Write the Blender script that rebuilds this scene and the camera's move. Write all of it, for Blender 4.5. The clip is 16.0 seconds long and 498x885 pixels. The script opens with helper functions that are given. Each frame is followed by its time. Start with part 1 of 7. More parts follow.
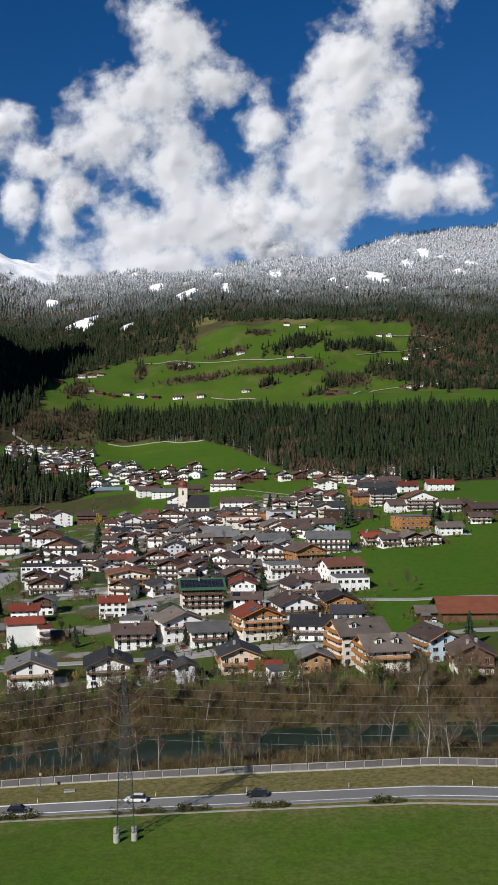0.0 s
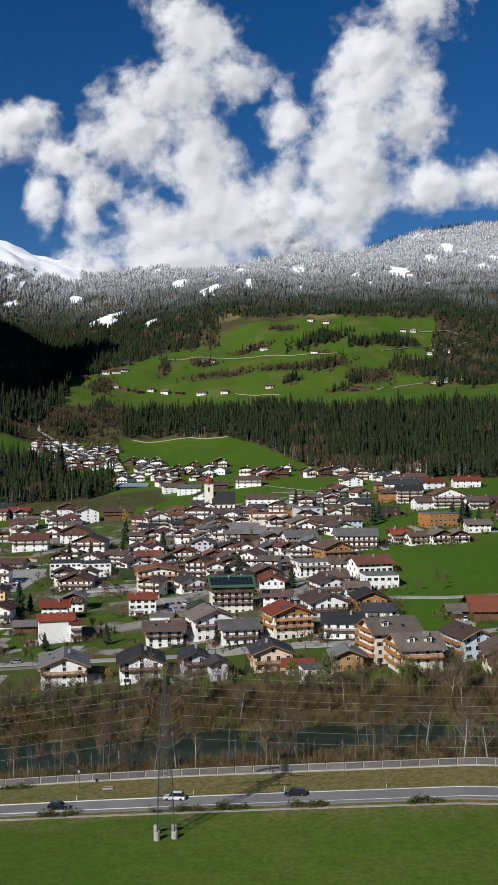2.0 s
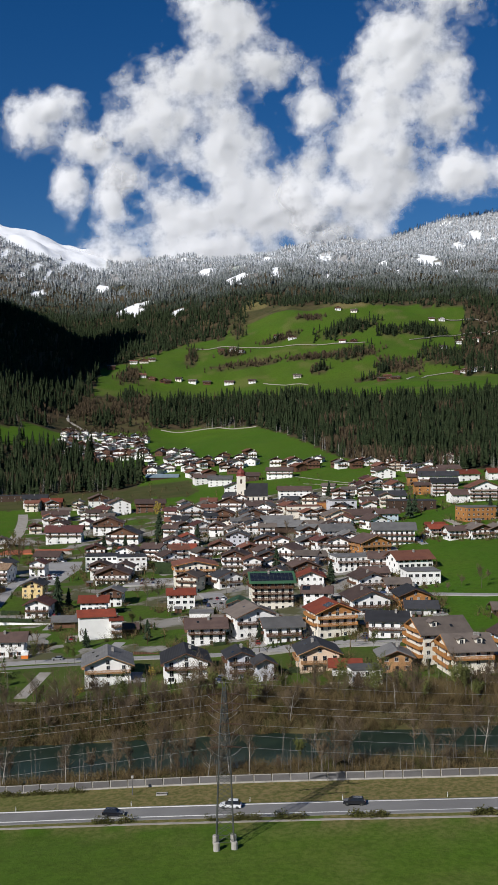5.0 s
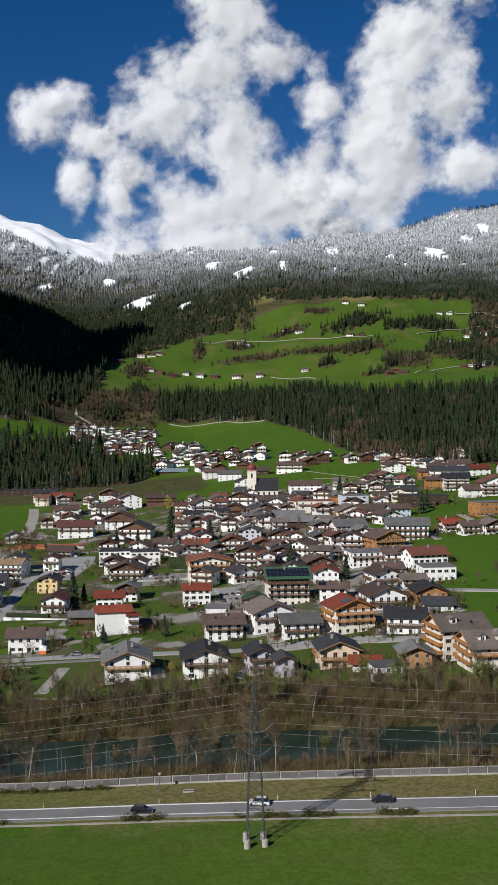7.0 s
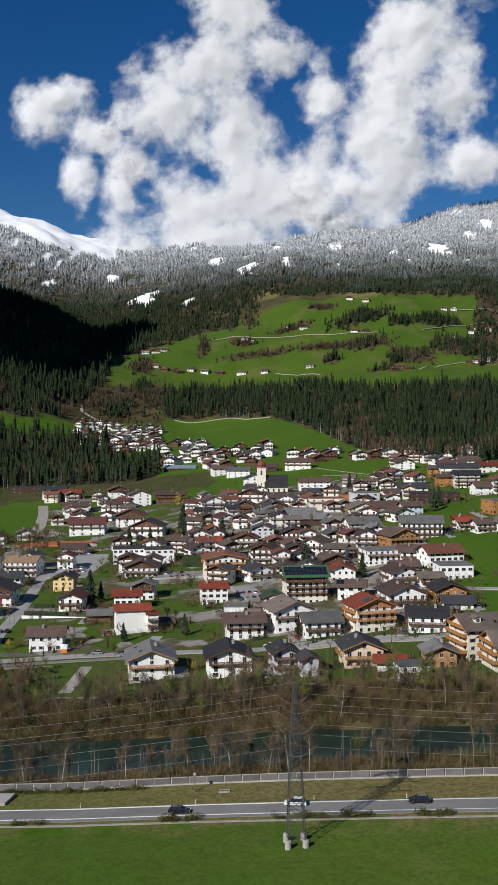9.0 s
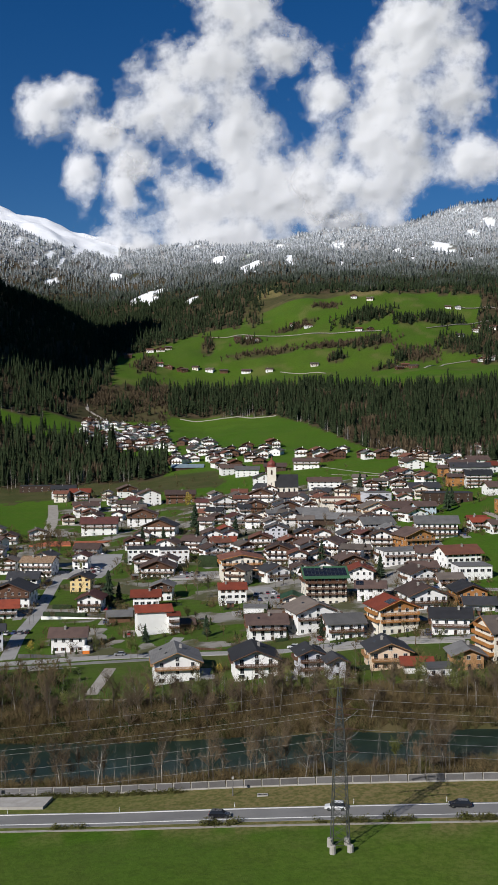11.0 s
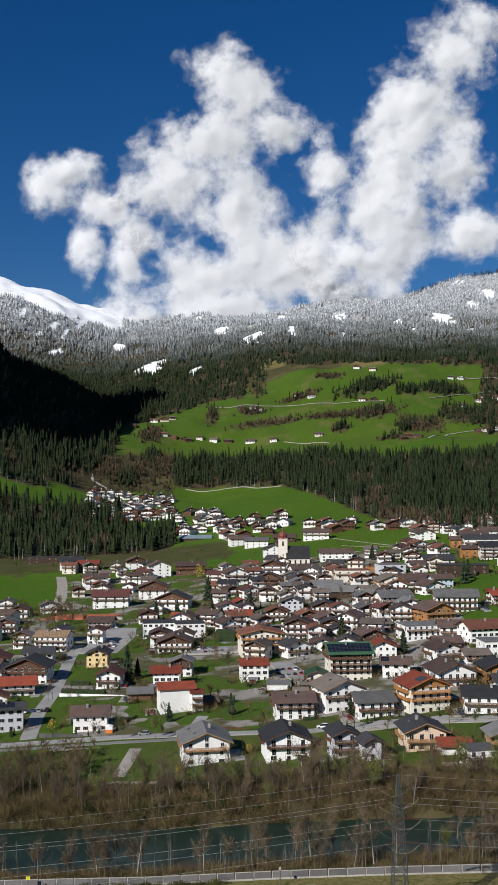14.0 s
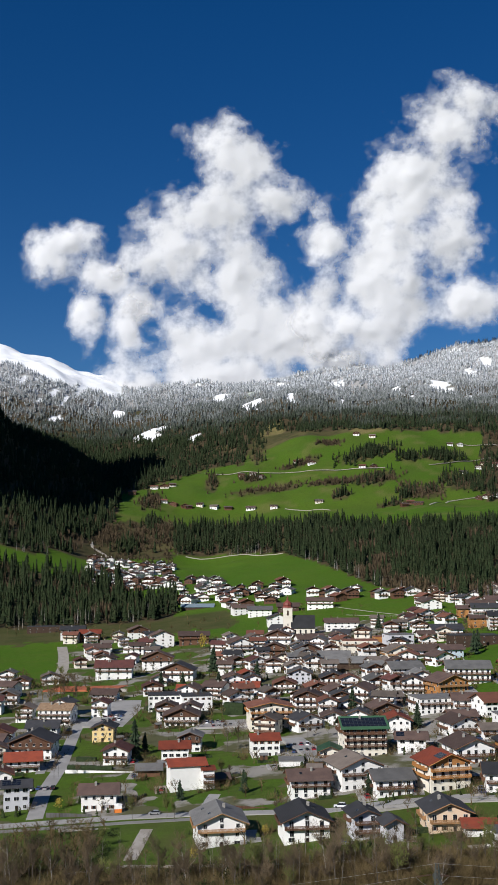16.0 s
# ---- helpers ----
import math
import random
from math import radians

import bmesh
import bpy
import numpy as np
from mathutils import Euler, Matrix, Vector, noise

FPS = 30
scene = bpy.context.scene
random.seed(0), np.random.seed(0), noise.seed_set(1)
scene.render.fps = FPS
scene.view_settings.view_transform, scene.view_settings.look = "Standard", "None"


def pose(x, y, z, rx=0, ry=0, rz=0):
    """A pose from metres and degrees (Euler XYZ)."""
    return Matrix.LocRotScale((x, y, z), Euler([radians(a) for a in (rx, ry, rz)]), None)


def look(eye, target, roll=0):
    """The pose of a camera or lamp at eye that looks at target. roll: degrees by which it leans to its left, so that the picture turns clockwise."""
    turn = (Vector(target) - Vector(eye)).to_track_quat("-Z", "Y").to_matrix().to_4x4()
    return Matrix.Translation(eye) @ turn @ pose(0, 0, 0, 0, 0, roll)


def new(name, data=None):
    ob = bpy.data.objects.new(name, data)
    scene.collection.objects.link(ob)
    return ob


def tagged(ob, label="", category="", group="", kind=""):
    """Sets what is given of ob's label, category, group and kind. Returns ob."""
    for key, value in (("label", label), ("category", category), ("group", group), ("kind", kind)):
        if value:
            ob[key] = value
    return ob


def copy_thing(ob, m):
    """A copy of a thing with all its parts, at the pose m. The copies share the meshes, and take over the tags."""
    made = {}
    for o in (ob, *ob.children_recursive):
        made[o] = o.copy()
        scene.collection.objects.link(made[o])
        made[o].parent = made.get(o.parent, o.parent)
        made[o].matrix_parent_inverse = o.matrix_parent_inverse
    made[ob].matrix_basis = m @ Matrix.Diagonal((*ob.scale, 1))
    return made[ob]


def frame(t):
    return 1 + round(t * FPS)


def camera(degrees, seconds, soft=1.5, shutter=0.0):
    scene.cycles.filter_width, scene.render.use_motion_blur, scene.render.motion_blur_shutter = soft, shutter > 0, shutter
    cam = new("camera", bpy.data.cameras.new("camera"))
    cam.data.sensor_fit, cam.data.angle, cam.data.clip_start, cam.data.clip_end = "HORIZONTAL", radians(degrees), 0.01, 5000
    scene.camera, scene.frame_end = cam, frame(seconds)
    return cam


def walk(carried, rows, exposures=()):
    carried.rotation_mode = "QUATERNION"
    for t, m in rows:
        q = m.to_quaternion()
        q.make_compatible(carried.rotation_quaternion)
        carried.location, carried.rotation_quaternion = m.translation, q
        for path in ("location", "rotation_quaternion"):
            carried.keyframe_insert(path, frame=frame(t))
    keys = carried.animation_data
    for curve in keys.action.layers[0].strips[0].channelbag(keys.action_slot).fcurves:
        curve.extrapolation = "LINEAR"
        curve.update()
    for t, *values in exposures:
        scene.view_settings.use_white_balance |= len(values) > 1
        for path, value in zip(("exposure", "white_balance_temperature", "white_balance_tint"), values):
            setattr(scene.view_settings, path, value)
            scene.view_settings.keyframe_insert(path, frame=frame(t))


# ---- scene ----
cam = camera(28, 16.0)
PATH = [
    (0, pose(1.56, -26.60, 72.28, 90.537, 0.349, -3.114)),
    (0.5, pose(0.73, -26.80, 72.56, 90.470, 0.349, -2.804)),
    (1, pose(-0.10, -27.00, 72.78, 90.419, 0.349, -2.461)),
    (1.5, pose(-0.68, -27.10, 73.04, 90.341, 0.349, -2.110)),
    (2, pose(-1.66, -27.10, 73.30, 90.285, 0.349, -1.837)),
    (2.5, pose(-2.60, -26.80, 73.34, 90.229, 0.349, -1.561)),
    (3, pose(-3.65, -25.00, 74.26, 90.068, 0.349, -1.316)),
    (3.5, pose(-4.73, -22.90, 75.88, 89.850, 0.349, -1.075)),
    (4, pose(-5.97, -22.62, 76.00, 89.770, 0.349, -0.814)),
    (6.5, pose(-11.58, -22.45, 76.82, 89.345, 0.349, -0.143)),
    (7, pose(-12.90, -22.62, 77.17, 89.254, 0.349, -0.110)),
    (7.5, pose(-14.49, -22.75, 77.51, 89.167, 0.349, -0.089)),
    (8, pose(-16.36, -22.94, 77.87, 89.057, 0.349, -0.078)),
    (8.5, pose(-18.29, -23.12, 78.19, 89.023, 0.349, -0.058)),
    (9, pose(-20.24, -23.25, 78.60, 88.998, 0.349, -0.034)),
    (11.5, pose(-30.36, -23.50, 80.41, 88.871, 0.349, 0.022)),
    (12, pose(-32.23, -23.39, 80.70, 89.557, 0.349, 0.023)),
    (12.5, pose(-33.92, -23.16, 80.92, 90.351, 0.349, 0.019)),
    (13, pose(-35.52, -22.76, 81.25, 91.201, 0.349, 0.013)),
    (13.5, pose(-37.10, -22.20, 81.54, 92.007, 0.349, 0.007)),
    (14, pose(-38.65, -21.45, 81.89, 92.837, 0.349, -0.016)),
    (14.5, pose(-40.23, -20.71, 82.13, 93.727, 0.349, -0.035)),
    (15, pose(-41.76, -19.86, 82.46, 94.619, 0.349, -0.094)),
    (15.5, pose(-43.21, -18.91, 82.79, 95.587, 0.349, -0.130)),
    (16, pose(-44.61, -17.93, 83.13, 96.646, 0.349, -0.159)),
]
walk(cam, PATH, [(0, 0.0, 6050, 10), (12.5, 0.0, 6050, 10), (16, 0.12, 6050, 10)])

# ---- world and sun ----
SUN = Vector((-0.531, -0.654, 0.537)).normalized()
world = bpy.data.worlds.new("sky")
scene.world = world
world.use_nodes = True
wt = world.node_tree
sky = wt.nodes.new("ShaderNodeTexSky")
sky.sky_type = "NISHITA"
sky.sun_disc = False
sky.sun_elevation = math.asin(SUN.z)
sky.sun_rotation = math.atan2(SUN.x, SUN.y)
sky.altitude = 1200
sky.air_density = 1.1
sky.dust_density = 0.0
sky.ozone_density = 4.0
rich = wt.nodes.new("ShaderNodeHueSaturation")
rich.inputs["Saturation"].default_value = 1.32
rich.inputs["Hue"].default_value = 0.508
wt.links.new(sky.outputs["Color"], rich.inputs["Color"])
wt.links.new(rich.outputs["Color"], wt.nodes["Background"].inputs["Color"])
wt.nodes["Background"].inputs["Strength"].default_value = 0.054
sun_data = bpy.data.lights.new("sun", "SUN")
sun_data.energy, sun_data.angle, sun_data.color = 5.0, radians(0.5), (1.0, 0.925, 0.815)
new("sun", sun_data).matrix_world = look(SUN * 100, (0, 0, 0))

# ---- materials ----


def node(t, kind, **inputs):
    n = t.nodes.new("ShaderNode" + kind)
    for k, v in inputs.items():
        n.inputs[k.replace("_", " ")].default_value = v
    return n


def noise_of(t, scale, detail=4, coords=None, rough=0.6):
    n = node(t, "TexNoise", Scale=scale, Detail=detail, Roughness=rough)
    if coords is not None:
        t.links.new(coords, n.inputs["Vector"])
    return n.outputs["Fac"]


def mixed(t, fac, a, b):
    m = t.nodes.new("ShaderNodeMix")
    m.data_type = "RGBA"
    for sock, v in ((m.inputs[0], fac), (m.inputs[6], a), (m.inputs[7], b)):
        if isinstance(v, (int, float)):
            sock.default_value = v
        elif isinstance(v, tuple):
            sock.default_value = (*v[:3], 1)
        else:
            t.links.new(v, sock)
    return m.outputs[2]


def ramp(t, fac, lo, hi):
    m = t.nodes.new("ShaderNodeMapRange")
    m.interpolation_type = "SMOOTHSTEP"
    m.inputs["From Min"].default_value, m.inputs["From Max"].default_value = lo, hi
    t.links.new(fac, m.inputs["Value"])
    return m.outputs["Result"]


def times(t, a, b, how="MULTIPLY"):
    m = t.nodes.new("ShaderNodeMath")
    m.operation = how
    for sock, v in ((m.inputs[0], a), (m.inputs[1], b)):
        if isinstance(v, (int, float)):
            sock.default_value = v
        else:
            t.links.new(v, sock)
    return m.outputs[0]


def material(name, rough=0.8, metal=0.0):
    m = bpy.data.materials.new(name)
    m.use_nodes = True
    t = m.node_tree
    b = t.nodes["Principled BSDF"]
    b.inputs["Roughness"].default_value, b.inputs["Metallic"].default_value = rough, metal
    b.inputs["Specular IOR Level"].default_value = 0.3
    return m, t, b


def bumped(t, b, height, strength, distance):
    n = node(t, "Bump", Strength=strength, Distance=distance)
    t.links.new(height, n.inputs["Height"])
    t.links.new(n.outputs["Normal"], b.inputs["Normal"])


def place_of(t):
    return t.nodes.new("ShaderNodeNewGeometry").outputs["Position"]


def surface(name, colour, other=None, scale=0.6, fine=6.0, rough=0.8, metal=0.0, vary=0.25, bump=0.15, spread=0.0):
    """Weathered surface: two colours mixed at two scales, with a little relief; spread varies it from object to object."""
    m, t, b = material(name, rough, metal)
    p = place_of(t)
    other = other or tuple(c * (1 - vary) for c in colour)
    big = ramp(t, noise_of(t, scale, 5, p), 0.35, 0.65)
    small = noise_of(t, fine, 4, p)
    c = mixed(t, big, colour, other)
    c = mixed(t, times(t, small, 0.45), c, tuple(x * (1 - vary) for x in other))
    if spread:
        info = t.nodes.new("ShaderNodeObjectInfo")
        h = node(t, "HueSaturation")
        t.links.new(c, h.inputs["Color"])
        t.links.new(times(t, times(t, info.outputs["Random"], 2 * spread), 1 - spread, "ADD"), h.inputs["Value"])
        c = h.outputs["Color"]
    t.links.new(c, b.inputs["Base Color"])
    bumped(t, b, small, bump, 0.05)
    return m


def roof_tiles(name, colour, other, size=0.34):
    """Rows of tiles across the slope, weathered in patches."""
    m, t, b = material(name, 0.75)
    tc = t.nodes.new("ShaderNodeTexCoord").outputs["Object"]
    p = place_of(t)
    w = node(t, "TexWave", Scale=1 / size / 6.283 * 3.14, Distortion=0.4, Detail=1)
    w.wave_type, w.bands_direction = "BANDS", "Z"
    t.links.new(tc, w.inputs["Vector"])
    c = mixed(t, ramp(t, noise_of(t, 0.25, 5, p), 0.35, 0.7), colour, other)
    c = mixed(t, times(t, noise_of(t, 3.0, 4, p), 0.5), c, tuple(x * 0.55 for x in other))
    info = t.nodes.new("ShaderNodeObjectInfo")
    h = node(t, "HueSaturation")
    t.links.new(c, h.inputs["Color"])
    t.links.new(times(t, times(t, info.outputs["Random"], 0.7), 0.65, "ADD"), h.inputs["Value"])
    t.links.new(h.outputs["Color"], b.inputs["Base Color"])
    bumped(t, b, w.outputs["Fac"], 0.5, 0.06)
    return m


M = {}
M["white"] = surface("white_render", (0.88, 0.87, 0.85), (0.82, 0.81, 0.785), 0.3, 5, 0.85, vary=0.08, spread=0.06)
M["cream"] = surface("cream_render", (0.80, 0.75, 0.65), (0.72, 0.67, 0.57), 0.3, 5, 0.85, vary=0.12, spread=0.06)
M["chimney"] = surface("weathered_chimney_render", (0.36, 0.34, 0.31), (0.26, 0.25, 0.23), 0.6, 6, 0.9, vary=0.25)
M["peach"] = surface("peach_render", (0.74, 0.58, 0.42), (0.68, 0.52, 0.38), 0.3, 5, 0.85, vary=0.12)
M["yellow"] = surface("yellow_render", (0.80, 0.61, 0.30), (0.72, 0.54, 0.26), 0.3, 5, 0.85, vary=0.12)
M["lilac"] = surface("pale_grey_render", (0.60, 0.60, 0.64), (0.54, 0.54, 0.58), 0.3, 5, 0.85, vary=0.10)
M["blue"] = surface("pale_blue_render", (0.55, 0.66, 0.74), (0.50, 0.60, 0.68), 0.3, 5, 0.85, vary=0.10)
M["orange"] = surface("orange_larch_cladding", (0.46, 0.22, 0.07), (0.36, 0.16, 0.05), 0.5, 8, 0.7, vary=0.3)
M["wood"] = surface("brown_timber", (0.150, 0.074, 0.043), (0.105, 0.052, 0.030), 0.6, 9, 0.75, vary=0.35, spread=0.25)
M["larch"] = surface("tan_timber", (0.40, 0.23, 0.11), (0.30, 0.16, 0.07), 0.6, 9, 0.75, vary=0.3, spread=0.15)
M["dark"] = surface("dark_timber", (0.075, 0.045, 0.03), (0.05, 0.03, 0.02), 0.6, 9, 0.75, vary=0.3, spread=0.2)
M["r_brown"] = roof_tiles("brown_roof_tiles", (0.115, 0.076, 0.062), (0.080, 0.053, 0.045))
M["r_black"] = roof_tiles("charcoal_roof_tiles", (0.050, 0.050, 0.055), (0.035, 0.035, 0.038))
M["r_red"] = roof_tiles("red_roof_tiles", (0.27, 0.06, 0.03), (0.19, 0.045, 0.025))
M["r_orange"] = roof_tiles("faded_red_brown_roof_tiles", (0.205, 0.085, 0.052), (0.15, 0.062, 0.042))
M["r_grey"] = roof_tiles("grey_roof_tiles", (0.175, 0.170, 0.165), (0.125, 0.122, 0.119))
M["r_tan"] = roof_tiles("grey_brown_roof_tiles", (0.172, 0.140, 0.117), (0.124, 0.101, 0.086))
M["r_maroon"] = roof_tiles("maroon_roof_tiles", (0.12, 0.046, 0.038), (0.085, 0.036, 0.032))
M["r_green"] = roof_tiles("green_metal_roof", (0.045, 0.115, 0.058), (0.036, 0.09, 0.046))
M["r_barn"] = roof_tiles("rust_red_barn_roof", (0.25, 0.085, 0.042), (0.2, 0.066, 0.034))
M["r_slate"] = roof_tiles("blue_grey_sheet_roof", (0.17, 0.22, 0.25), (0.13, 0.17, 0.20))
M["r_mottled"] = surface("mottled_shingles", (0.42, 0.30, 0.19), (0.20, 0.12, 0.07), 1.6, 2.5, 0.9, vary=0.5)
M["concrete"] = surface("concrete", (0.42, 0.40, 0.37), (0.33, 0.31, 0.28), 0.5, 5, 0.9, vary=0.2)
M["asphalt"] = surface("asphalt", (0.225, 0.22, 0.21), (0.18, 0.175, 0.168), 0.08, 3, 0.9, vary=0.25)
M["street"] = surface("pale_street_asphalt", (0.36, 0.35, 0.335), (0.28, 0.27, 0.26), 0.1, 3, 0.9, vary=0.25)
M["gravel"] = surface("gravel", (0.40, 0.37, 0.33), (0.30, 0.27, 0.23), 0.3, 8, 0.95, vary=0.3)
M["line"] = surface("road_paint", (0.75, 0.75, 0.73), (0.6, 0.6, 0.58), 0.6, 6, 0.8, vary=0.2)
M["clay"] = surface("red_clay", (0.42, 0.13, 0.06), (0.36, 0.11, 0.055), 0.2, 4, 0.95, vary=0.15)
M["steel"] = surface("galvanised_steel", (0.085, 0.09, 0.085), (0.06, 0.065, 0.06), 0.8, 6, 0.6, 0.2, vary=0.25)
M["fencing"] = surface("weathered_fence_boards", (0.165, 0.160, 0.160), (0.115, 0.108, 0.108), 0.15, 4, 0.85, vary=0.25, spread=0.2)
M["rubber"] = surface("rubber", (0.02, 0.02, 0.02), None, 2, 20, 0.85)
M["copper"] = surface("red_church_roof", (0.24, 0.06, 0.045), (0.18, 0.05, 0.04), 0.8, 5, 0.55, vary=0.25)
M["bark"] = surface("bark", (0.15, 0.125, 0.105), (0.10, 0.085, 0.07), 1.5, 9, 0.95, vary=0.3, spread=0.3)
M["pale_bark"] = surface("pale_bark", (0.42, 0.40, 0.36), (0.25, 0.23, 0.20), 1.5, 9, 0.95, vary=0.3, spread=0.2)
M["stem_bark"] = surface("grey_stem_bark", (0.24, 0.22, 0.19), (0.13, 0.115, 0.095), 0.25, 5, 0.95, vary=0.35)
M["twigs"] = surface("bare_twigs", (0.150, 0.110, 0.068), (0.108, 0.081, 0.050), 0.2, 3, 0.95, vary=0.25, spread=0.35)
M["buds"] = surface("budding_twigs", (0.16, 0.17, 0.045), (0.11, 0.12, 0.035), 0.2, 3, 0.9, vary=0.25, spread=0.3)
M["blossom"] = surface("yellow_blossom", (0.42, 0.32, 0.05), (0.28, 0.22, 0.04), 0.4, 4, 0.9, vary=0.25)
M["needles"] = surface("spruce_needles", (0.028, 0.046, 0.020), (0.018, 0.030, 0.015), 0.3, 4, 0.9, vary=0.3, spread=0.3)
M["hedge"] = surface("hedge_leaves", (0.035, 0.055, 0.018), (0.022, 0.036, 0.012), 0.8, 6, 0.9, vary=0.3)
M["wire"] = surface("wire", (0.36, 0.36, 0.36), None, 1, 4, 0.5, 0.1)
M["insulator"] = surface("brown_porcelain", (0.10, 0.05, 0.03), None, 1, 4, 0.3)


def plain_gloss(name, colour, rough, metal=0.0, coat=0.0):
    m, t, b = material(name, rough, metal)
    p = place_of(t)
    t.links.new(mixed(t, times(t, noise_of(t, 2.5, 4, p), 0.3), colour, tuple(c * 0.7 for c in colour)), b.inputs["Base Color"])
    b.inputs["Coat Weight"].default_value = coat
    return m


M["glass"] = plain_gloss("window_glass", (0.018, 0.020, 0.024), 0.08)
M["panel"] = plain_gloss("solar_cells", (0.012, 0.016, 0.028), 0.15)
M["car_white"] = plain_gloss("white_car_paint", (0.75, 0.76, 0.77), 0.3, 0.0, 0.6)
M["car_black"] = plain_gloss("black_car_paint", (0.015, 0.016, 0.02), 0.25, 0.0, 0.6)
M["car_silver"] = plain_gloss("silver_car_paint", (0.40, 0.41, 0.42), 0.3, 0.5, 0.5)
M["car_blue"] = plain_gloss("blue_car_paint", (0.04, 0.08, 0.18), 0.3, 0.1, 0.6)
M["car_red"] = plain_gloss("red_car_paint", (0.30, 0.02, 0.03), 0.3, 0.0, 0.6)
M["plastic_orange"] = plain_gloss("orange_tarpaulin", (0.75, 0.22, 0.04), 0.5)
M["sign_yellow"] = plain_gloss("yellow_sign_sheet", (0.65, 0.60, 0.05), 0.5)


def ground_material():
    """Meadow, forest floor, scree, dry verge and snow, told apart by the land cover stored on the ground."""
    m, t, b = material("meadow_and_hillside", 0.95)
    b.inputs["Specular IOR Level"].default_value = 0.1
    p = place_of(t)
    cover = t.nodes.new("ShaderNodeVertexColor")
    cover.layer_name = "cover"
    split = t.nodes.new("ShaderNodeSeparateColor")
    t.links.new(cover.outputs["Color"], split.inputs["Color"])
    xyz = t.nodes.new("ShaderNodeSeparateXYZ")
    t.links.new(p, xyz.inputs["Vector"])
    big, mid, small = noise_of(t, 0.006, 5, p), noise_of(t, 0.05, 5, p), noise_of(t, 0.9, 5, p)
    grass = mixed(t, ramp(t, big, 0.35, 0.65), (0.056, 0.125, 0.007), (0.074, 0.139, 0.009))
    grass = mixed(t, times(t, ramp(t, mid, 0.4, 0.75), 0.5), grass, (0.086, 0.122, 0.016))
    tuft = ramp(t, noise_of(t, 0.32, 6, p, 0.7), 0.42, 0.66)
    grass = mixed(t, times(t, tuft, 0.4), grass, (0.034, 0.062, 0.005))
    grass = mixed(t, times(t, ramp(t, small, 0.35, 0.7), 0.35), grass, (0.030, 0.062, 0.004))
    floor = mixed(t, ramp(t, mid, 0.35, 0.65), (0.078, 0.056, 0.032), (0.046, 0.040, 0.019))
    dry = mixed(t, ramp(t, small, 0.35, 0.65), (0.200, 0.155, 0.070), (0.100, 0.100, 0.030))
    yard = mixed(t, ramp(t, mid, 0.42, 0.56), (0.265, 0.248, 0.222), (0.090, 0.090, 0.044))
    c = mixed(t, split.outputs["Red"], grass, floor)
    c = mixed(t, split.outputs["Green"], c, dry)
    edge = times(t, split.outputs["Blue"], times(t, noise_of(t, 0.11, 4, p), 0.9), "ADD")
    c = mixed(t, ramp(t, edge, 1.02, 1.08), c, yard)
    high = times(t, xyz.outputs["Z"], times(t, noise_of(t, 0.008, 6, p, 0.7), 380, "MULTIPLY"), "ADD")
    snow = times(t, ramp(t, high, 760, 960), times(t, times(t, split.outputs["Red"], -0.6), 1.0, "ADD"))
    snow = times(t, snow, cover.outputs["Alpha"], "MAXIMUM")
    c = mixed(t, snow, c, (0.86, 0.87, 0.89))
    t.links.new(c, b.inputs["Base Color"])
    bumped(t, b, noise_of(t, 1.6, 5, p), 0.5, 0.25)
    return m


def forest_material(name, a, b2, snow_from, snow_to):
    """Needles or twigs that differ from tree to tree, dusted with snow high up the mountain."""
    m, t, b = material(name, 0.95)
    b.inputs["Specular IOR Level"].default_value = 0.1
    p = place_of(t)
    geo = t.nodes.new("ShaderNodeNewGeometry")
    xyz = t.nodes.new("ShaderNodeSeparateXYZ")
    t.links.new(p, xyz.inputs["Vector"])
    c = mixed(t, geo.outputs["Random Per Island"], a, b2)
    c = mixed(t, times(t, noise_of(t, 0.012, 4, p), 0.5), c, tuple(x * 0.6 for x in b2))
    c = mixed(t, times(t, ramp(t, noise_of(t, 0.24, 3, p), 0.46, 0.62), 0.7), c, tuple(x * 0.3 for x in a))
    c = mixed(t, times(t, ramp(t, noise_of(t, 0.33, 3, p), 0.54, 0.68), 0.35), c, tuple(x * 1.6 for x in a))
    high = times(t, xyz.outputs["Z"], times(t, noise_of(t, 0.006, 6, p, 0.7), 360), "ADD")
    lie = ramp(t, high, snow_from, snow_to)
    lie = times(t, lie, times(t, times(t, geo.outputs["Random Per Island"], 0.62), 0.24, "ADD"))
    c = mixed(t, lie, c, (0.70, 0.73, 0.78))
    t.links.new(c, b.inputs["Base Color"])
    return m


M["ground"] = ground_material()
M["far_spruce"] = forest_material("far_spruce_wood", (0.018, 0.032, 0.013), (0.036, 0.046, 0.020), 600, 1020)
M["brush"] = forest_material("brushwood_twigs", (0.185, 0.132, 0.070), (0.140, 0.110, 0.047), 1640, 2010)
M["verge"] = forest_material("verge_leaves", (0.115, 0.125, 0.030), (0.085, 0.070, 0.035), 1640, 2010)
M["thuja"] = forest_material("evergreen_leaves", (0.030, 0.048, 0.018), (0.050, 0.065, 0.022), 1640, 2010)
M["far_larch"] = forest_material("far_bare_wood", (0.120, 0.088, 0.054), (0.085, 0.066, 0.040), 600, 1020)


